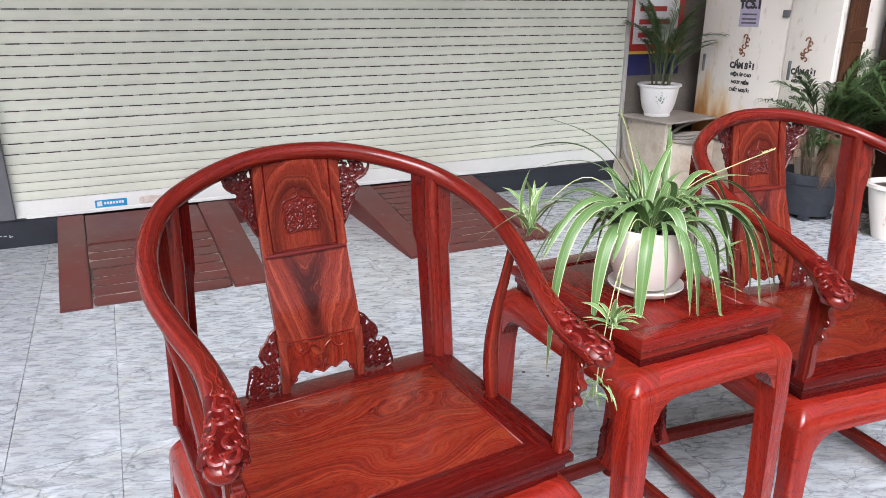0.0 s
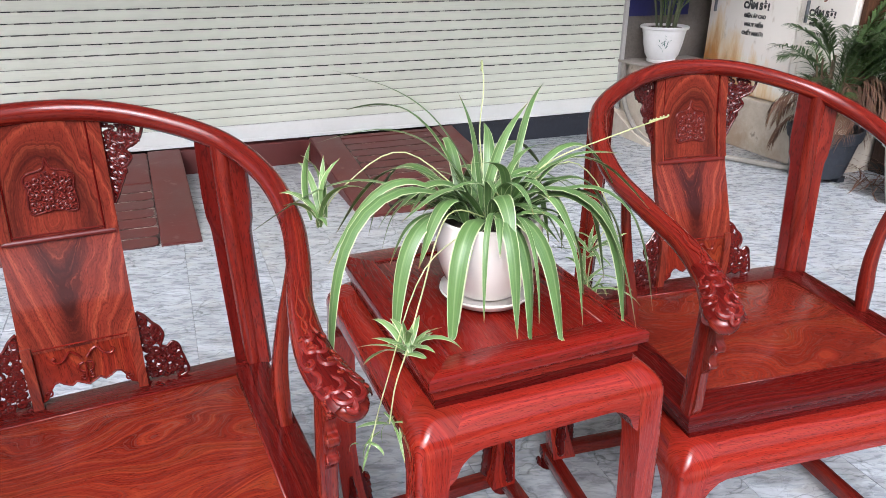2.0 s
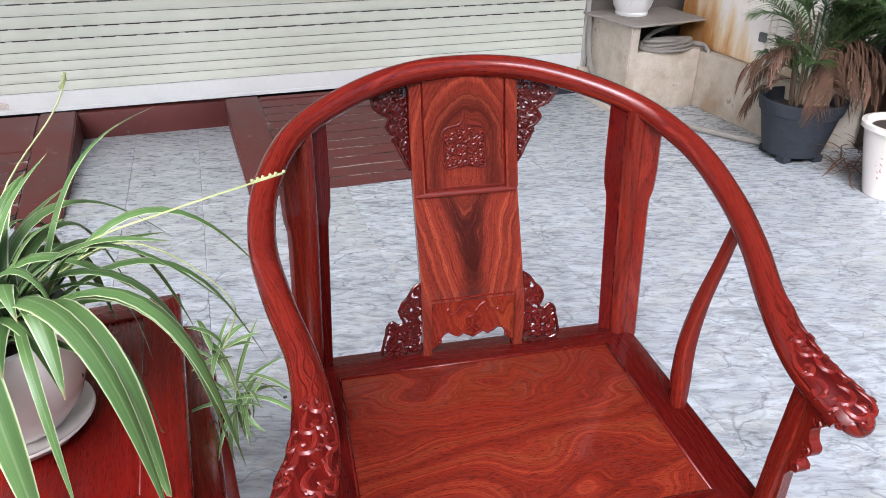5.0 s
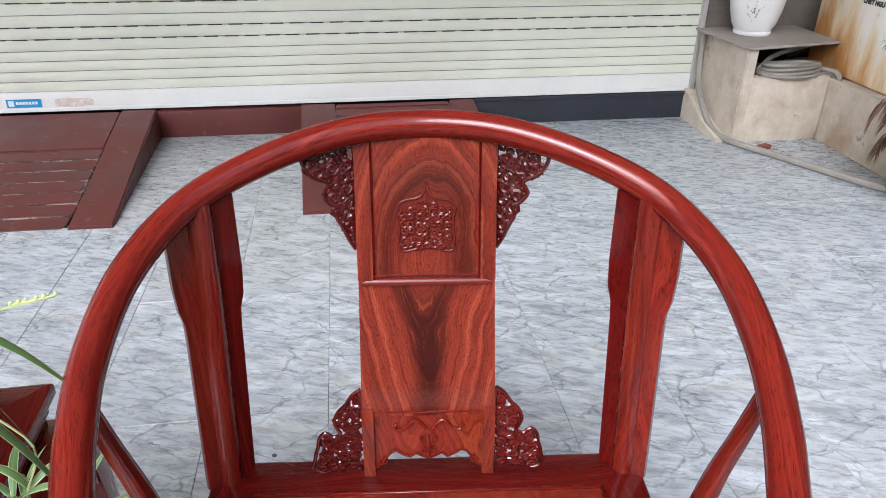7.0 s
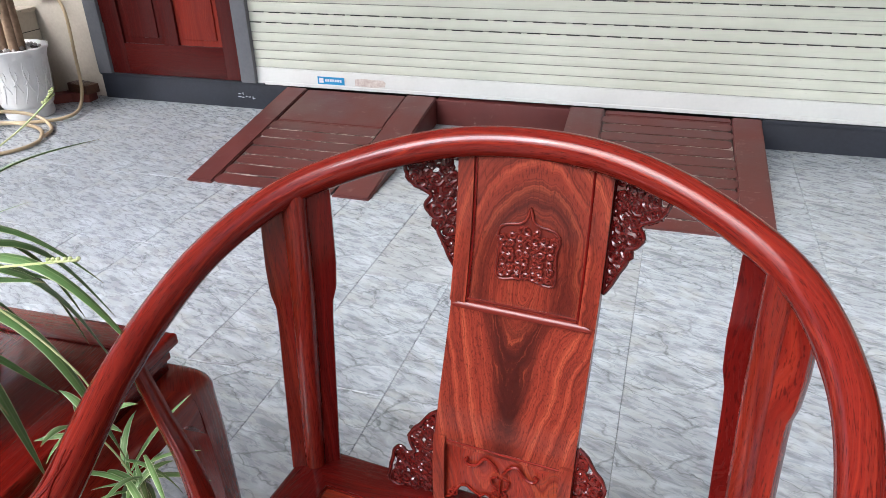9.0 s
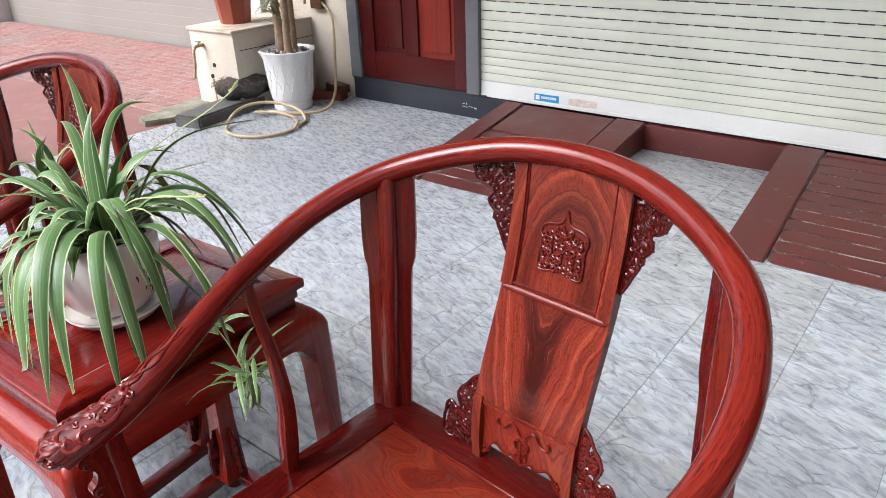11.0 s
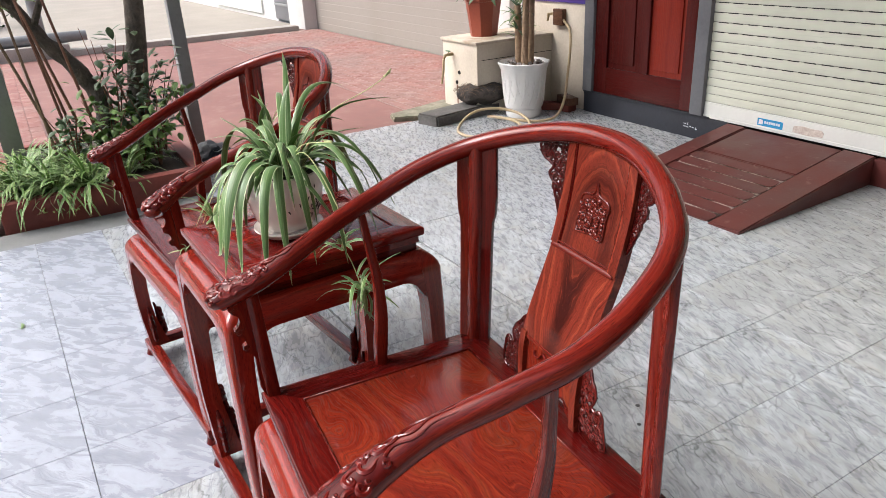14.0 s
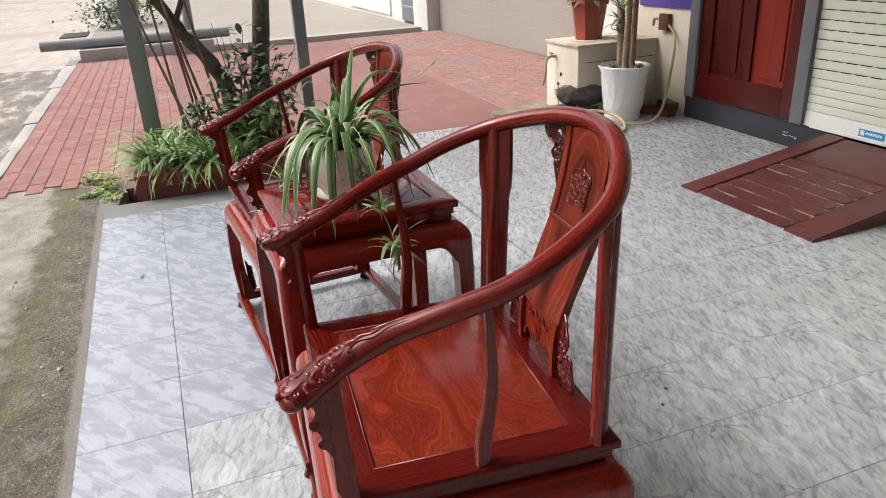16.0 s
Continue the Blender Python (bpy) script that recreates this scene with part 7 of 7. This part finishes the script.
tube(bm, [tuple(p) for p in spline([loop[-1], (-2.10, 3.75, 0.02), (-2.15, 3.98, 0.06), (-2.28, 4.15, 0.30), (-2.36, 4.23, 0.55), (-2.47, 4.235, 0.66)], 6)], 0.010, 8)
tagged(part("garden_hose", bm, HOSE), "yellowed garden hose in loose loops on the tiles", "hose")
bk = thing("brick_stack", pose(-2.30, 4.14, 0.0), "small stack of broken bricks against the wall", "bricks")
for k, (x, y, z, r) in enumerate(((-0.02, 0.0, 0.0, 8), (0.02, 0.01, 0.056, -14), (-0.12, -0.06, 0.0, 40))):
    part("brick", B((-0.095, -0.045, 0.0), (0.095, 0.045, 0.055), 0.006), RED_PAINT if k != 1 else OLD_WOOD, bk).matrix_local = pose(x, y, z, 0, 0, r)
jb = thing("wall_box", pose(-2.50, 4.255, 0.66), "small rusty brown box with a tap on the cream wall", "box")
part("body", B((-0.055, -0.035, -0.06), (0.055, 0.006, 0.06), 0.006), OLD_WOOD, jb)
part("tap", tube(bmesh.new(), [(-0.06, -0.03, 0.02), (-0.085, -0.05, 0.02), (-0.09, -0.055, -0.03)], [0.012, 0.012, 0.009], 8), BRASS, jb)
ps = thing("purple_sign", pose(-2.52, 4.258, 1.05), "purple sign board on the cream wall", "sign")
part("board", B((-0.32, -0.012, -0.285), (0.30, 0.003, 0.40), 0.003), PURPLE, ps)

# ---- planter, posts and tree ----
pl = thing("planter_box", pose(0, 0, 0), "low red-brown painted masonry planter at the edge of the porch", "planter", kind="structure")
for lo, hi in (((-2.21, 0.375, -0.02), (-2.13, 1.42, 0.142)), ((-3.45, 0.375, -0.02), (-3.37, 1.42, 0.142)), ((-3.37, 0.375, -0.02), (-2.21, 0.455, 0.142)), ((-3.37, 1.34, -0.02), (-2.21, 1.42, 0.142))):
    part("wall", B(lo, hi, 0.006), RED_PAINT, pl)
part("soil", B((-3.37, 0.455, -0.02), (-2.21, 1.34, 0.115)), SOIL, pl)
for x, y in ((-2.98, 0.50), (-3.30, 1.62)):
    po = thing("steel_post", pose(x, y, 0.0), "grey-green painted square steel post holding the porch roof", "post", "porch posts")
    hw = 0.055 if y < 1 else 0.042
    part("shaft", B((-hw, -hw, -0.10), (hw, hw, 3.25), 0.006, 2), STEEL_POST, po)


def spider_clump(at, n, size, rng, name="spider_plant_clump", label="bushy clump of striped spider plant in the planter", lean=None):
    th = thing(name, pose(*at), label, "plant")
    bm = bmesh.new()
    for i in range(n):
        az = 2.399 * i + rng.uniform(-0.3, 0.3)
        if lean is not None and rng.random() < 0.45:
            az = lean + rng.uniform(-1.0, 1.0)
        e0 = rng.uniform(30, 80)
        r = rng.uniform(0.0, 0.05)
        blade(bm, arch_path((r * math.cos(az), r * math.sin(az), 0.0), az, e0, e0 - rng.uniform(55, 115), size * rng.uniform(0.7, 1.15), 9, lambda p: -at[2] + 0.01 if p.x + at[0] > -2.14 else 0.0), rng.uniform(0.010, 0.016), 0.25)
    part("foliage", bm, SPIDER_BED, th, sharp=80)["kind"] = "stuff"
    return th


rng = random.Random(77)
for x, y, n in ((-2.40, 0.48, 90), (-2.32, 0.64, 100), (-2.55, 0.60, 90), (-2.30, 0.82, 90), (-2.70, 0.52, 70), (-2.52, 0.80, 70), (-2.34, 1.00, 60), (-2.75, 0.72, 50)):
    spider_clump((x, y, 0.115), n, 0.36, rng, lean=-0.6)


def leafy(bm, centre, spread, n, size, rng):
    """Many small folded leaves scattered round a centre."""
    for _ in range(n):
        c = Vector(centre) + Vector((rng.gauss(0, spread[0]), rng.gauss(0, spread[1]), rng.gauss(0, spread[2])))
        az, e = rng.uniform(0, 6.3), rng.uniform(-40, 50)
        blade(bm, arch_path(c, az, e, e - 50, size * rng.uniform(0.7, 1.3), 4), size * rng.uniform(0.42, 0.66), 0.3)


tree = thing("porch_tree", pose(-2.78, 1.12, 0.10), "tree with a straight dark trunk and a leaning one", "tree")
part("trunk", tube(bmesh.new(), [tuple(p) for p in spline([(0, 0.06, -0.02), (0.0, 0.11, 0.4), (0.01, 0.17, 0.8), (0.0, 0.24, 1.4), (-0.02, 0.40, 2.4), (0.0, 0.5, 3.3)], 5)], [0.066 - 0.0011 * i for i in range(26)], 14), BARK, tree)
lean_path = [tuple(p) for p in spline([(0.05, -0.10, -0.02), (0.03, -0.10, 0.28), (0.03, -0.14, 0.46), (0.01, -0.26, 0.66), (0.0, -0.36, 0.80), (-0.02, -0.52, 1.10), (-0.05, -0.72, 1.6), (-0.1, -0.9, 2.4)], 5)]
part("trunk", tube(bmesh.new(), [(x + 0.010 * noise.noise(Vector((x, y, z)) * 9), y + 0.012 * noise.noise(Vector((y, z, x)) * 8), z) for x, y, z in lean_path], [0.060 - 0.0011 * i + 0.005 * math.sin(i * 1.7) for i in range(len(lean_path))], 12), BARK, tree, "leaning gnarled trunk")
part("hanging_vine", tube(bmesh.new(), [tuple(p) for p in spline([(0.02, -0.62, 1.30), (0.12, -0.50, 1.02), (0.16, -0.30, 0.98), (0.10, -0.12, 1.10), (0.05, 0.02, 1.40)], 6)], 0.007, 6), STEM, tree, "thin looping vine")
part("limb", tube(bmesh.new(), [tuple(p) for p in spline([(0.0, -0.36, 0.80), (0.1, -0.26, 1.05), (0.15, -0.2, 1.4), (0.2, -0.15, 2.0)], 4)], [0.020 - 0.001 * i for i in range(13)], 8), BARK, tree)
bm = bmesh.new()
leafy(bm, (0.0, -0.3, 2.4), (0.6, 0.7, 0.35), 900, 0.07, rng)
part("crown", bm, SHRUB_LIGHT, tree, "loose leafy crown", sharp=80)["kind"] = "stuff"
bm = bmesh.new()
leafy(bm, (0.05, -0.50, 1.02), (0.10, 0.10, 0.05), 26, 0.07, rng)
part("twig_leaves", bm, SHRUB_LIGHT, tree, "few light leaves on the leaning trunk", sharp=80)["kind"] = "stuff"
for i, (x, y, h, n, lean) in enumerate(((-2.50, 1.00, 0.52, 56, 0.02), (-2.55, 0.80, 0.46, 34, -0.06), (-2.58, 1.16, 0.66, 70, 0.04), (-2.46, 1.22, 0.44, 60, 0.05), (-2.62, 1.06, 0.78, 48, -0.02), (-2.70, 1.30, 0.60, 60, 0.04), (-2.44, 1.12, 0.30, 50, 0.02))):
    sb = thing("shrub", pose(x, y, 0.11), "thin-stemmed shrub with small dark green leaves in the planter", "shrub", "planter shrubs")
    bl = bmesh.new()
    for k in range(6):
        a = rng.uniform(0, 6.3)
        tip = (0.14 * math.cos(a), lean + 0.14 * math.sin(a), h * rng.uniform(0.6, 1.05))
        path = [tuple(p) for p in spline([(0, 0, -0.01), (tip[0] * 0.3, tip[1] * 0.3, tip[2] * 0.5), tip], 5)]
        part("stem", tube(bmesh.new(), path, [0.006 - 0.00045 * j for j in range(len(path))], 5), TWIG, sb)
        for j in range(n // 14):
            p = path[rng.randrange(3, len(path))]
            leafy(bl, p, (0.045, 0.045, 0.045), 5, 0.066, rng)
    part("foliage", bl, SHRUB if i % 3 else SHRUB_LIGHT, sb, sharp=80)["kind"] = "stuff"
sticks = thing("cane_bundle", pose(0, 0, 0), "tall thin tan and reddish canes standing in the planter", "canes")
for k, (x, y, dx, dy, m_) in enumerate(((-2.60, 0.72, -0.05, -0.12, STEM), (-2.62, 0.78, 0.0, -0.35, STEM), (-2.64, 0.86, -0.1, -0.22, TWIG), (-2.58, 0.92, 0.0, -0.30, TWIG), (-2.66, 0.82, 0.05, -0.16, TWIG), (-2.55, 0.97, 0.0, -0.2, TWIG))):
    part("cane", tube(bmesh.new(), [(x, y, 0.10), (x + dx * 0.5, y + dy * 0.45, 0.70), (x + dx, y + dy, 1.45)], [0.010, 0.008, 0.006], 6), m_, sticks)

tw = thing("trailing_weed", pose(-2.13, 0.66, 0.142), "thin trailing weed with tiny leaves over the planter wall", "weed")
for y in (-0.12, -0.05, 0.02, 0.10):
    pts = [tuple(p) for p in spline([(-0.06, y * 0.7, -0.02), (-0.005, y * 0.9, 0.012), (0.006, y, -0.03), (0.007, y + 0.02, -0.088 + 0.2 * abs(y))], 5)]
    bm = tube(bmesh.new(), pts, 0.0012, 4)
    part("stalk", bm, STOLON, tw)
    bm = bmesh.new()
    leafy(bm, Vector(pts[-1]) + Vector((0.012, 0, 0)), (0.004, 0.012, 0.010), 9, 0.020, rng)
    part("leaf_tuft", bm, WEED, tw, sharp=80)["kind"] = "stuff"
bm = bmesh.new()
prism(bm, [(-3.07, 3.04), (-2.93, 3.00), (-2.85, 3.17), (-2.86, 3.41), (-3.04, 3.62), (-3.23, 3.62), (-3.13, 3.31)], -0.022, 0.016)
bmesh.ops.bevel(bm, geom=[e for e in bm.edges if all(v.co.z > 0 for v in e.verts)], offset=0.008, segments=2, affect="EDGES")
structure("low_strip", finish(bm, 0), MOSS_STRIP, "low mossy concrete strip at the edge of the court", "pavement")

bag = thing("plastic_bag", pose(-2.68, 1.58, 0.0), "crumpled black plastic bag with silver foil behind the planter", "bag")
bm = bmesh.new()
bmesh.ops.create_icosphere(bm, subdivisions=4, radius=0.11)
for v in bm.verts:
    k = 1 + 0.45 * noise.noise(v.co * 13.0) + 0.18 * noise.noise(v.co * 34.0)
    v.co = Vector((v.co.x * 1.1 * k, v.co.y * 0.85 * k, max(-0.055, v.co.z * 0.75 * k) + 0.055))
part("body", finish(bm, 0), BLACK_PLASTIC, bag)
bm = bmesh.new()
grid = [[bm.verts.new((-0.10 + 0.028 * i + 0.01 * noise.noise(Vector((i, j, 3.0)) * 0.7), -0.02 + 0.026 * j, 0.080 + 0.030 * noise.noise(Vector((i, j, 0.5)) * 0.6) + 0.004 * i)) for j in range(5)] for i in range(8)]
for i in range(7):
    for j in range(4):
        bm.faces.new((grid[i][j], grid[i + 1][j], grid[i + 1][j + 1], grid[i][j + 1]))
bmesh.ops.solidify(bm, geom=bm.faces[:], thickness=0.003)
part("foil", finish(bm, 0), FOIL, bag, "crumpled silver foil")

# weeds beside the planter
for x, y, s in ((-2.36, 0.15, 0.8), (-2.50, 0.18, 1.0), (-2.72, 0.10, 0.8), (-2.25, 0.24, 0.6)):
    wdt = thing("weed_tuft", pose(x, y, -0.022), "light green weeds growing out of the cracked concrete", "weed", "weeds by the planter")
    bm = bmesh.new()
    for k in range(6):
        a = rng.uniform(0, 6.3)
        tip = Vector((math.cos(a), math.sin(a), 0)) * rng.uniform(0.06, 0.16) * s
        stalk = [tuple(p) for p in spline([(0, 0, -0.003), (tip.x * 0.4, tip.y * 0.4, rng.uniform(0.04, 0.09) * s), (tip.x, tip.y, rng.uniform(0.015, 0.09) * s)], 5)]
        tube(bm, stalk, 0.0016, 4)
        for p in stalk[2:]:
            leafy(bm, p, (0.010, 0.010, 0.006), 3, 0.030 * s, rng)
    part("foliage", bm, WEED, wdt, sharp=80)["kind"] = "stuff"

# grit along the gutter
rr = random.Random(61)
bm = bmesh.new()
for k in range(90):
    x, y = rr.uniform(-2.9, 2.6), rr.uniform(-0.75, 0.14)
    r = rr.uniform(0.003, 0.011)
    bmesh.ops.create_icosphere(bm, subdivisions=1, radius=r, matrix=Matrix.Translation((x, y, -0.010 + 0.3 * r)) @ Matrix.Diagonal((1.2, rr.uniform(0.7, 1.2), 0.7, 1)))
tagged(part("gutter_grit", bm, PALE_CONCRETE), "loose grit and small stones along the gutter", "grit", kind="stuff")

# small things on the tiles
for x, y, name, label, m_, r in ((0.7396, 1.8651, "dirt_speck", "small black speck of dirt on the tiles", BLACK_PRINT, 0.006), (0.675, 1.924, "dirt_speck", "small dark chip of dirt on the tiles", BLACK_PRINT, 0.007)):
    bm = bmesh.new()
    bmesh.ops.create_icosphere(bm, subdivisions=2, radius=r)
    for v in bm.verts:
        v.co.z = max(0.0, v.co.z * 0.5 + 0.001)
    ob = tagged(part(name, finish(bm, 0), m_), label, "speck")
    ob.location = (x, y, 0.0)
bm = blade(bmesh.new(), [(-0.02, 0, 0.003), (0, 0.004, 0.006), (0.022, 0.0, 0.004), (0.035, -0.004, 0.003)], 0.012, 0.2)
ob = tagged(part("fallen_leaf", bm, SHRUB_LIGHT, sharp=80), "small green fallen leaf on the pale tiles", "leaf")
ob.location = (-0.98, 0.40, 0.001)

# ---- neighbours and far side ----
nb = thing("neighbour_house", pose(0, 0, 0), "neighbour's pale house front with a wide beige garage shutter", "house")
part("wall", B((-9.25, 4.90, 2.6), (-3.2, 5.2, 3.6)), WHITE_WALL, nb)
part("wall", B((-9.95, 4.72, -0.05), (-9.25, 5.2, 3.6), 0.01), WHITE_WALL, nb, "white pier")
part("wall", B((-4.55, 4.88, -0.05), (-3.2, 5.2, 2.6)), WHITE_WALL, nb)
gs = part("garage_shutter", B((-9.25, 4.93, -0.05), (-4.55, 4.97, 2.6)), BEIGE_SHUTTER, nb, "closed beige slatted garage shutter")
slat_b = None
for k in range(26):
    if slat_b is None:
        bm = bmesh.new()
        prism(bm, [(4.93, 0.0), (4.9275, 0.003), (4.9272, 0.05), (4.9275, 0.096), (4.93, 0.099)], -9.25, -4.55, "x")
        o = part("slat", finish(bm, 0), BEIGE_SHUTTER, gs)
        slat_b = o.data
    else:
        o = new("slat", slat_b)
        o.parent = gs
    o.location.z = -0.02 + 0.1 * k
gt = thing("steel_gate", pose(0, 0, 0), "grey steel gate between white piers", "gate")
part("leaf", B((-11.0, 4.85, 0.02), (-9.96, 4.90, 2.2), 0.006, 2), FRAME_GREY, gt)
for k in range(5):
    part("bar", B((-11.0, 4.835, 0.25 + 0.4 * k), (-9.96, 4.852, 0.29 + 0.4 * k), 0.003), PIPE, gt)
w2 = thing("far_house", pose(0, 0, 0), "pale far house front beyond the gate", "house")
part("wall", B((-22.0, 4.9, -0.1), (-11.01, 5.3, 3.5)), WHITE_WALL, w2)
part("window_band", B((-15.0, 4.86, 0.05), (-11.8, 4.91, 0.9), 0.01), SHUTTER_FOOT, w2, "pale cream panel")
lw = thing("low_wall", pose(0, 0, 0), "low pale concrete edging across the far end of the court", "wall", kind="structure")
part("body", B((-9.45, -0.35, -0.12), (-9.20, 4.6, 0.06), 0.015), PALE_CONCRETE, lw)
cb = thing("concrete_block", pose(0, 0, 0), "pale concrete block by the road that carries a grey pipe", "block")
part("body", B((-9.65, -0.46, -0.11), (-9.15, 1.35, 0.155), 0.02), PALE_CONCRETE, cb)
gp = thing("grey_pipe", pose(0, 0, 0.0), "thick grey pipe lying on the concrete block", "pipe")
part("tube", tube(bmesh.new(), [(-9.35, -0.95, 0.225), (-9.35, 1.6, 0.225)], 0.07, 14), PIPE, gp)
part("riser", tube(bmesh.new(), [(-9.45, 1.05, 0.22), (-9.45, 1.05, 1.2)], 0.075, 14), PIPE, gp)
fs = thing("forecourt_far", pose(0, 0, 0), "pale concrete forecourt beyond the low wall", "ground", kind="structure")
part("slab", B((-25.0, -0.6, -0.115), (-9.46, 4.88, -0.024)), FORECOURT, fs)
sb = thing("roadside_bush", pose(-15.0, -0.10, -0.1), "round green bush beside the road far off", "bush")
bm = bmesh.new()
leafy(bm, (0, 0, 0.40), (0.35, 0.35, 0.22), 1100, 0.09, rng)
tube(bm, [(0, 0, -0.02), (0, 0, 0.3)], 0.03, 6)
part("foliage", bm, SHRUB, sb, sharp=80)["kind"] = "stuff"
gr = thing("drain_grate", pose(-14.5, -1.0, -0.083), "rusty drain grate in the road edge", "grate")
for k in range(7):
    part("bar", B((-0.5 + 0.15 * k, -0.25, 0.0), (-0.42 + 0.15 * k, 0.25, 0.02), 0.004), DARK_STONE, gr)


# ---- floor tiles ----
def tile_mesh(w, d, name):
    bm = bmesh.new()
    box(bm, (0.0004, 0.0004, -0.006), (w - 0.0004, d - 0.0004, 0.0), 0.0)
    top_edges = [e for e in bm.edges if all(v.co.z > -0.001 for v in e.verts)]
    bmesh.ops.bevel(bm, geom=top_edges, offset=0.0008, segments=1, affect="EDGES")
    finish(bm, 0, smooth=False)
    me = bpy.data.meshes.new(name)
    bm.to_mesh(me)
    bm.free()
    return me


rng = random.Random(12)
small, pale, long_tile, sandy = (tile_mesh(0.3042, d, "tile") for d in (0.296, 0.296, 0.5915, 0.5915))
small.materials.append(TILE)
pale.materials.append(TILE_FRONT)
long_tile.materials.append(TILE)
sandy.materials.append(TILE_SANDY)
X_LINES = [0.2585 + 0.3045 * k for k in range(-10, 16)]
for x in X_LINES:
    if x < -2.12:
        continue
    for row in range(2):
        y = 0.236 + 0.297 * row
        t = new("tile", pale if (row == 0 or x < 0.25) else small)
        t.parent = floor
        t.location = (x, y + SKEW * (x - 0.25), 0.0)
        t.rotation_euler.z = SKEW
for x in X_LINES:
    for row in range(6):
        y = 0.832 + 0.592 * row
        if x < -2.12 and y < 1.3:
            continue
        if x + 0.3 < -2.5 or x > 4.3:
            continue
        t = new("tile", sandy if (row == 3 and 0.2 < x < 0.9) or (row > 3 and -0.1 < x < 0.75) else long_tile)
        t.parent = floor
        t.location = (x, y + SKEW * (x - 0.25) * max(0, 1 - row / 2), rng.uniform(-0.0006, 0.0004))
        t.rotation_euler.z = 0.0

# ---- pavers ----
bm = bmesh.new()
box(bm, (0.0012, 0.0012, -0.03), (0.1988, 0.0988, 0.0), 0.0)
bmesh.ops.bevel(bm, geom=[e for e in bm.edges if all(v.co.z > -0.001 for v in e.verts)], offset=0.0025, segments=1, affect="EDGES")
finish(bm, 0, smooth=False)
paver_me = bpy.data.meshes.new("paver")
bm.to_mesh(paver_me)
paver_src = [[tuple(v.co) for v in f.verts] for f in bm.faces]
bm.free()
paver_me.materials.append(PAVER)
court_me = paver_me.copy()
court_me.materials[0] = PAVER_GREY
for v in court_me.vertices:
    v.co.x, v.co.y = 0.1 + (v.co.x - 0.1) * 0.955, 0.05 + (v.co.y - 0.05) * 0.92
part("joint_bed", B((-9.2, 3.25, -0.021), (-3.15, 4.85, -0.0150)), COURT_JOINT, court, "pale mortar between the pavers")
spots = []
for owner, xa, xb, ya, yb in ((pave, -9.2, -2.62, -0.49, 0.75), (court, -9.2, -3.15, 3.25, 4.85)):
    j, y = 0, ya
    while y < yb - 0.05:
        x = xb - 0.2 - (0.1 if j % 2 else 0.0)
        while x > xa:
            spots.append((owner, x + rng.uniform(-0.002, 0.002), y, rng.uniform(-0.0018, 0.0014) + (-0.002 if owner is pave else -0.012)))
            x -= 0.2
        y += 0.1
        j += 1
near = {pave: 0, court: 0}
rest = {pave: ([], []), court: ([], [])}
for owner, x, y, z in sorted(spots, key=lambda s: -s[1]):
    if near[owner] < 290:
        near[owner] += 1
        p = new("paver", paver_me if owner is pave else court_me)
        p.parent = owner
        p.location = (x, y, z)
    else:
        vs, fs = rest[owner]
        kx, ky = (1.0, 1.0) if owner is pave else (0.955, 0.92)
        for f in paver_src:
            fs.append(tuple(range(len(vs), len(vs) + len(f))))
            vs.extend((0.1 + (a - 0.1) * kx + x, 0.05 + (b - 0.05) * ky + y, c + z) for a, b, c in f)
for owner in (pave, court):
    me = bpy.data.meshes.new("pavers")
    me.from_pydata(rest[owner][0], [], rest[owner][1])
    me.materials.append(PAVER if owner is pave else PAVER_GREY)
    ob = tagged(new("pavers", me), kind="stuff")
    ob.parent = owner
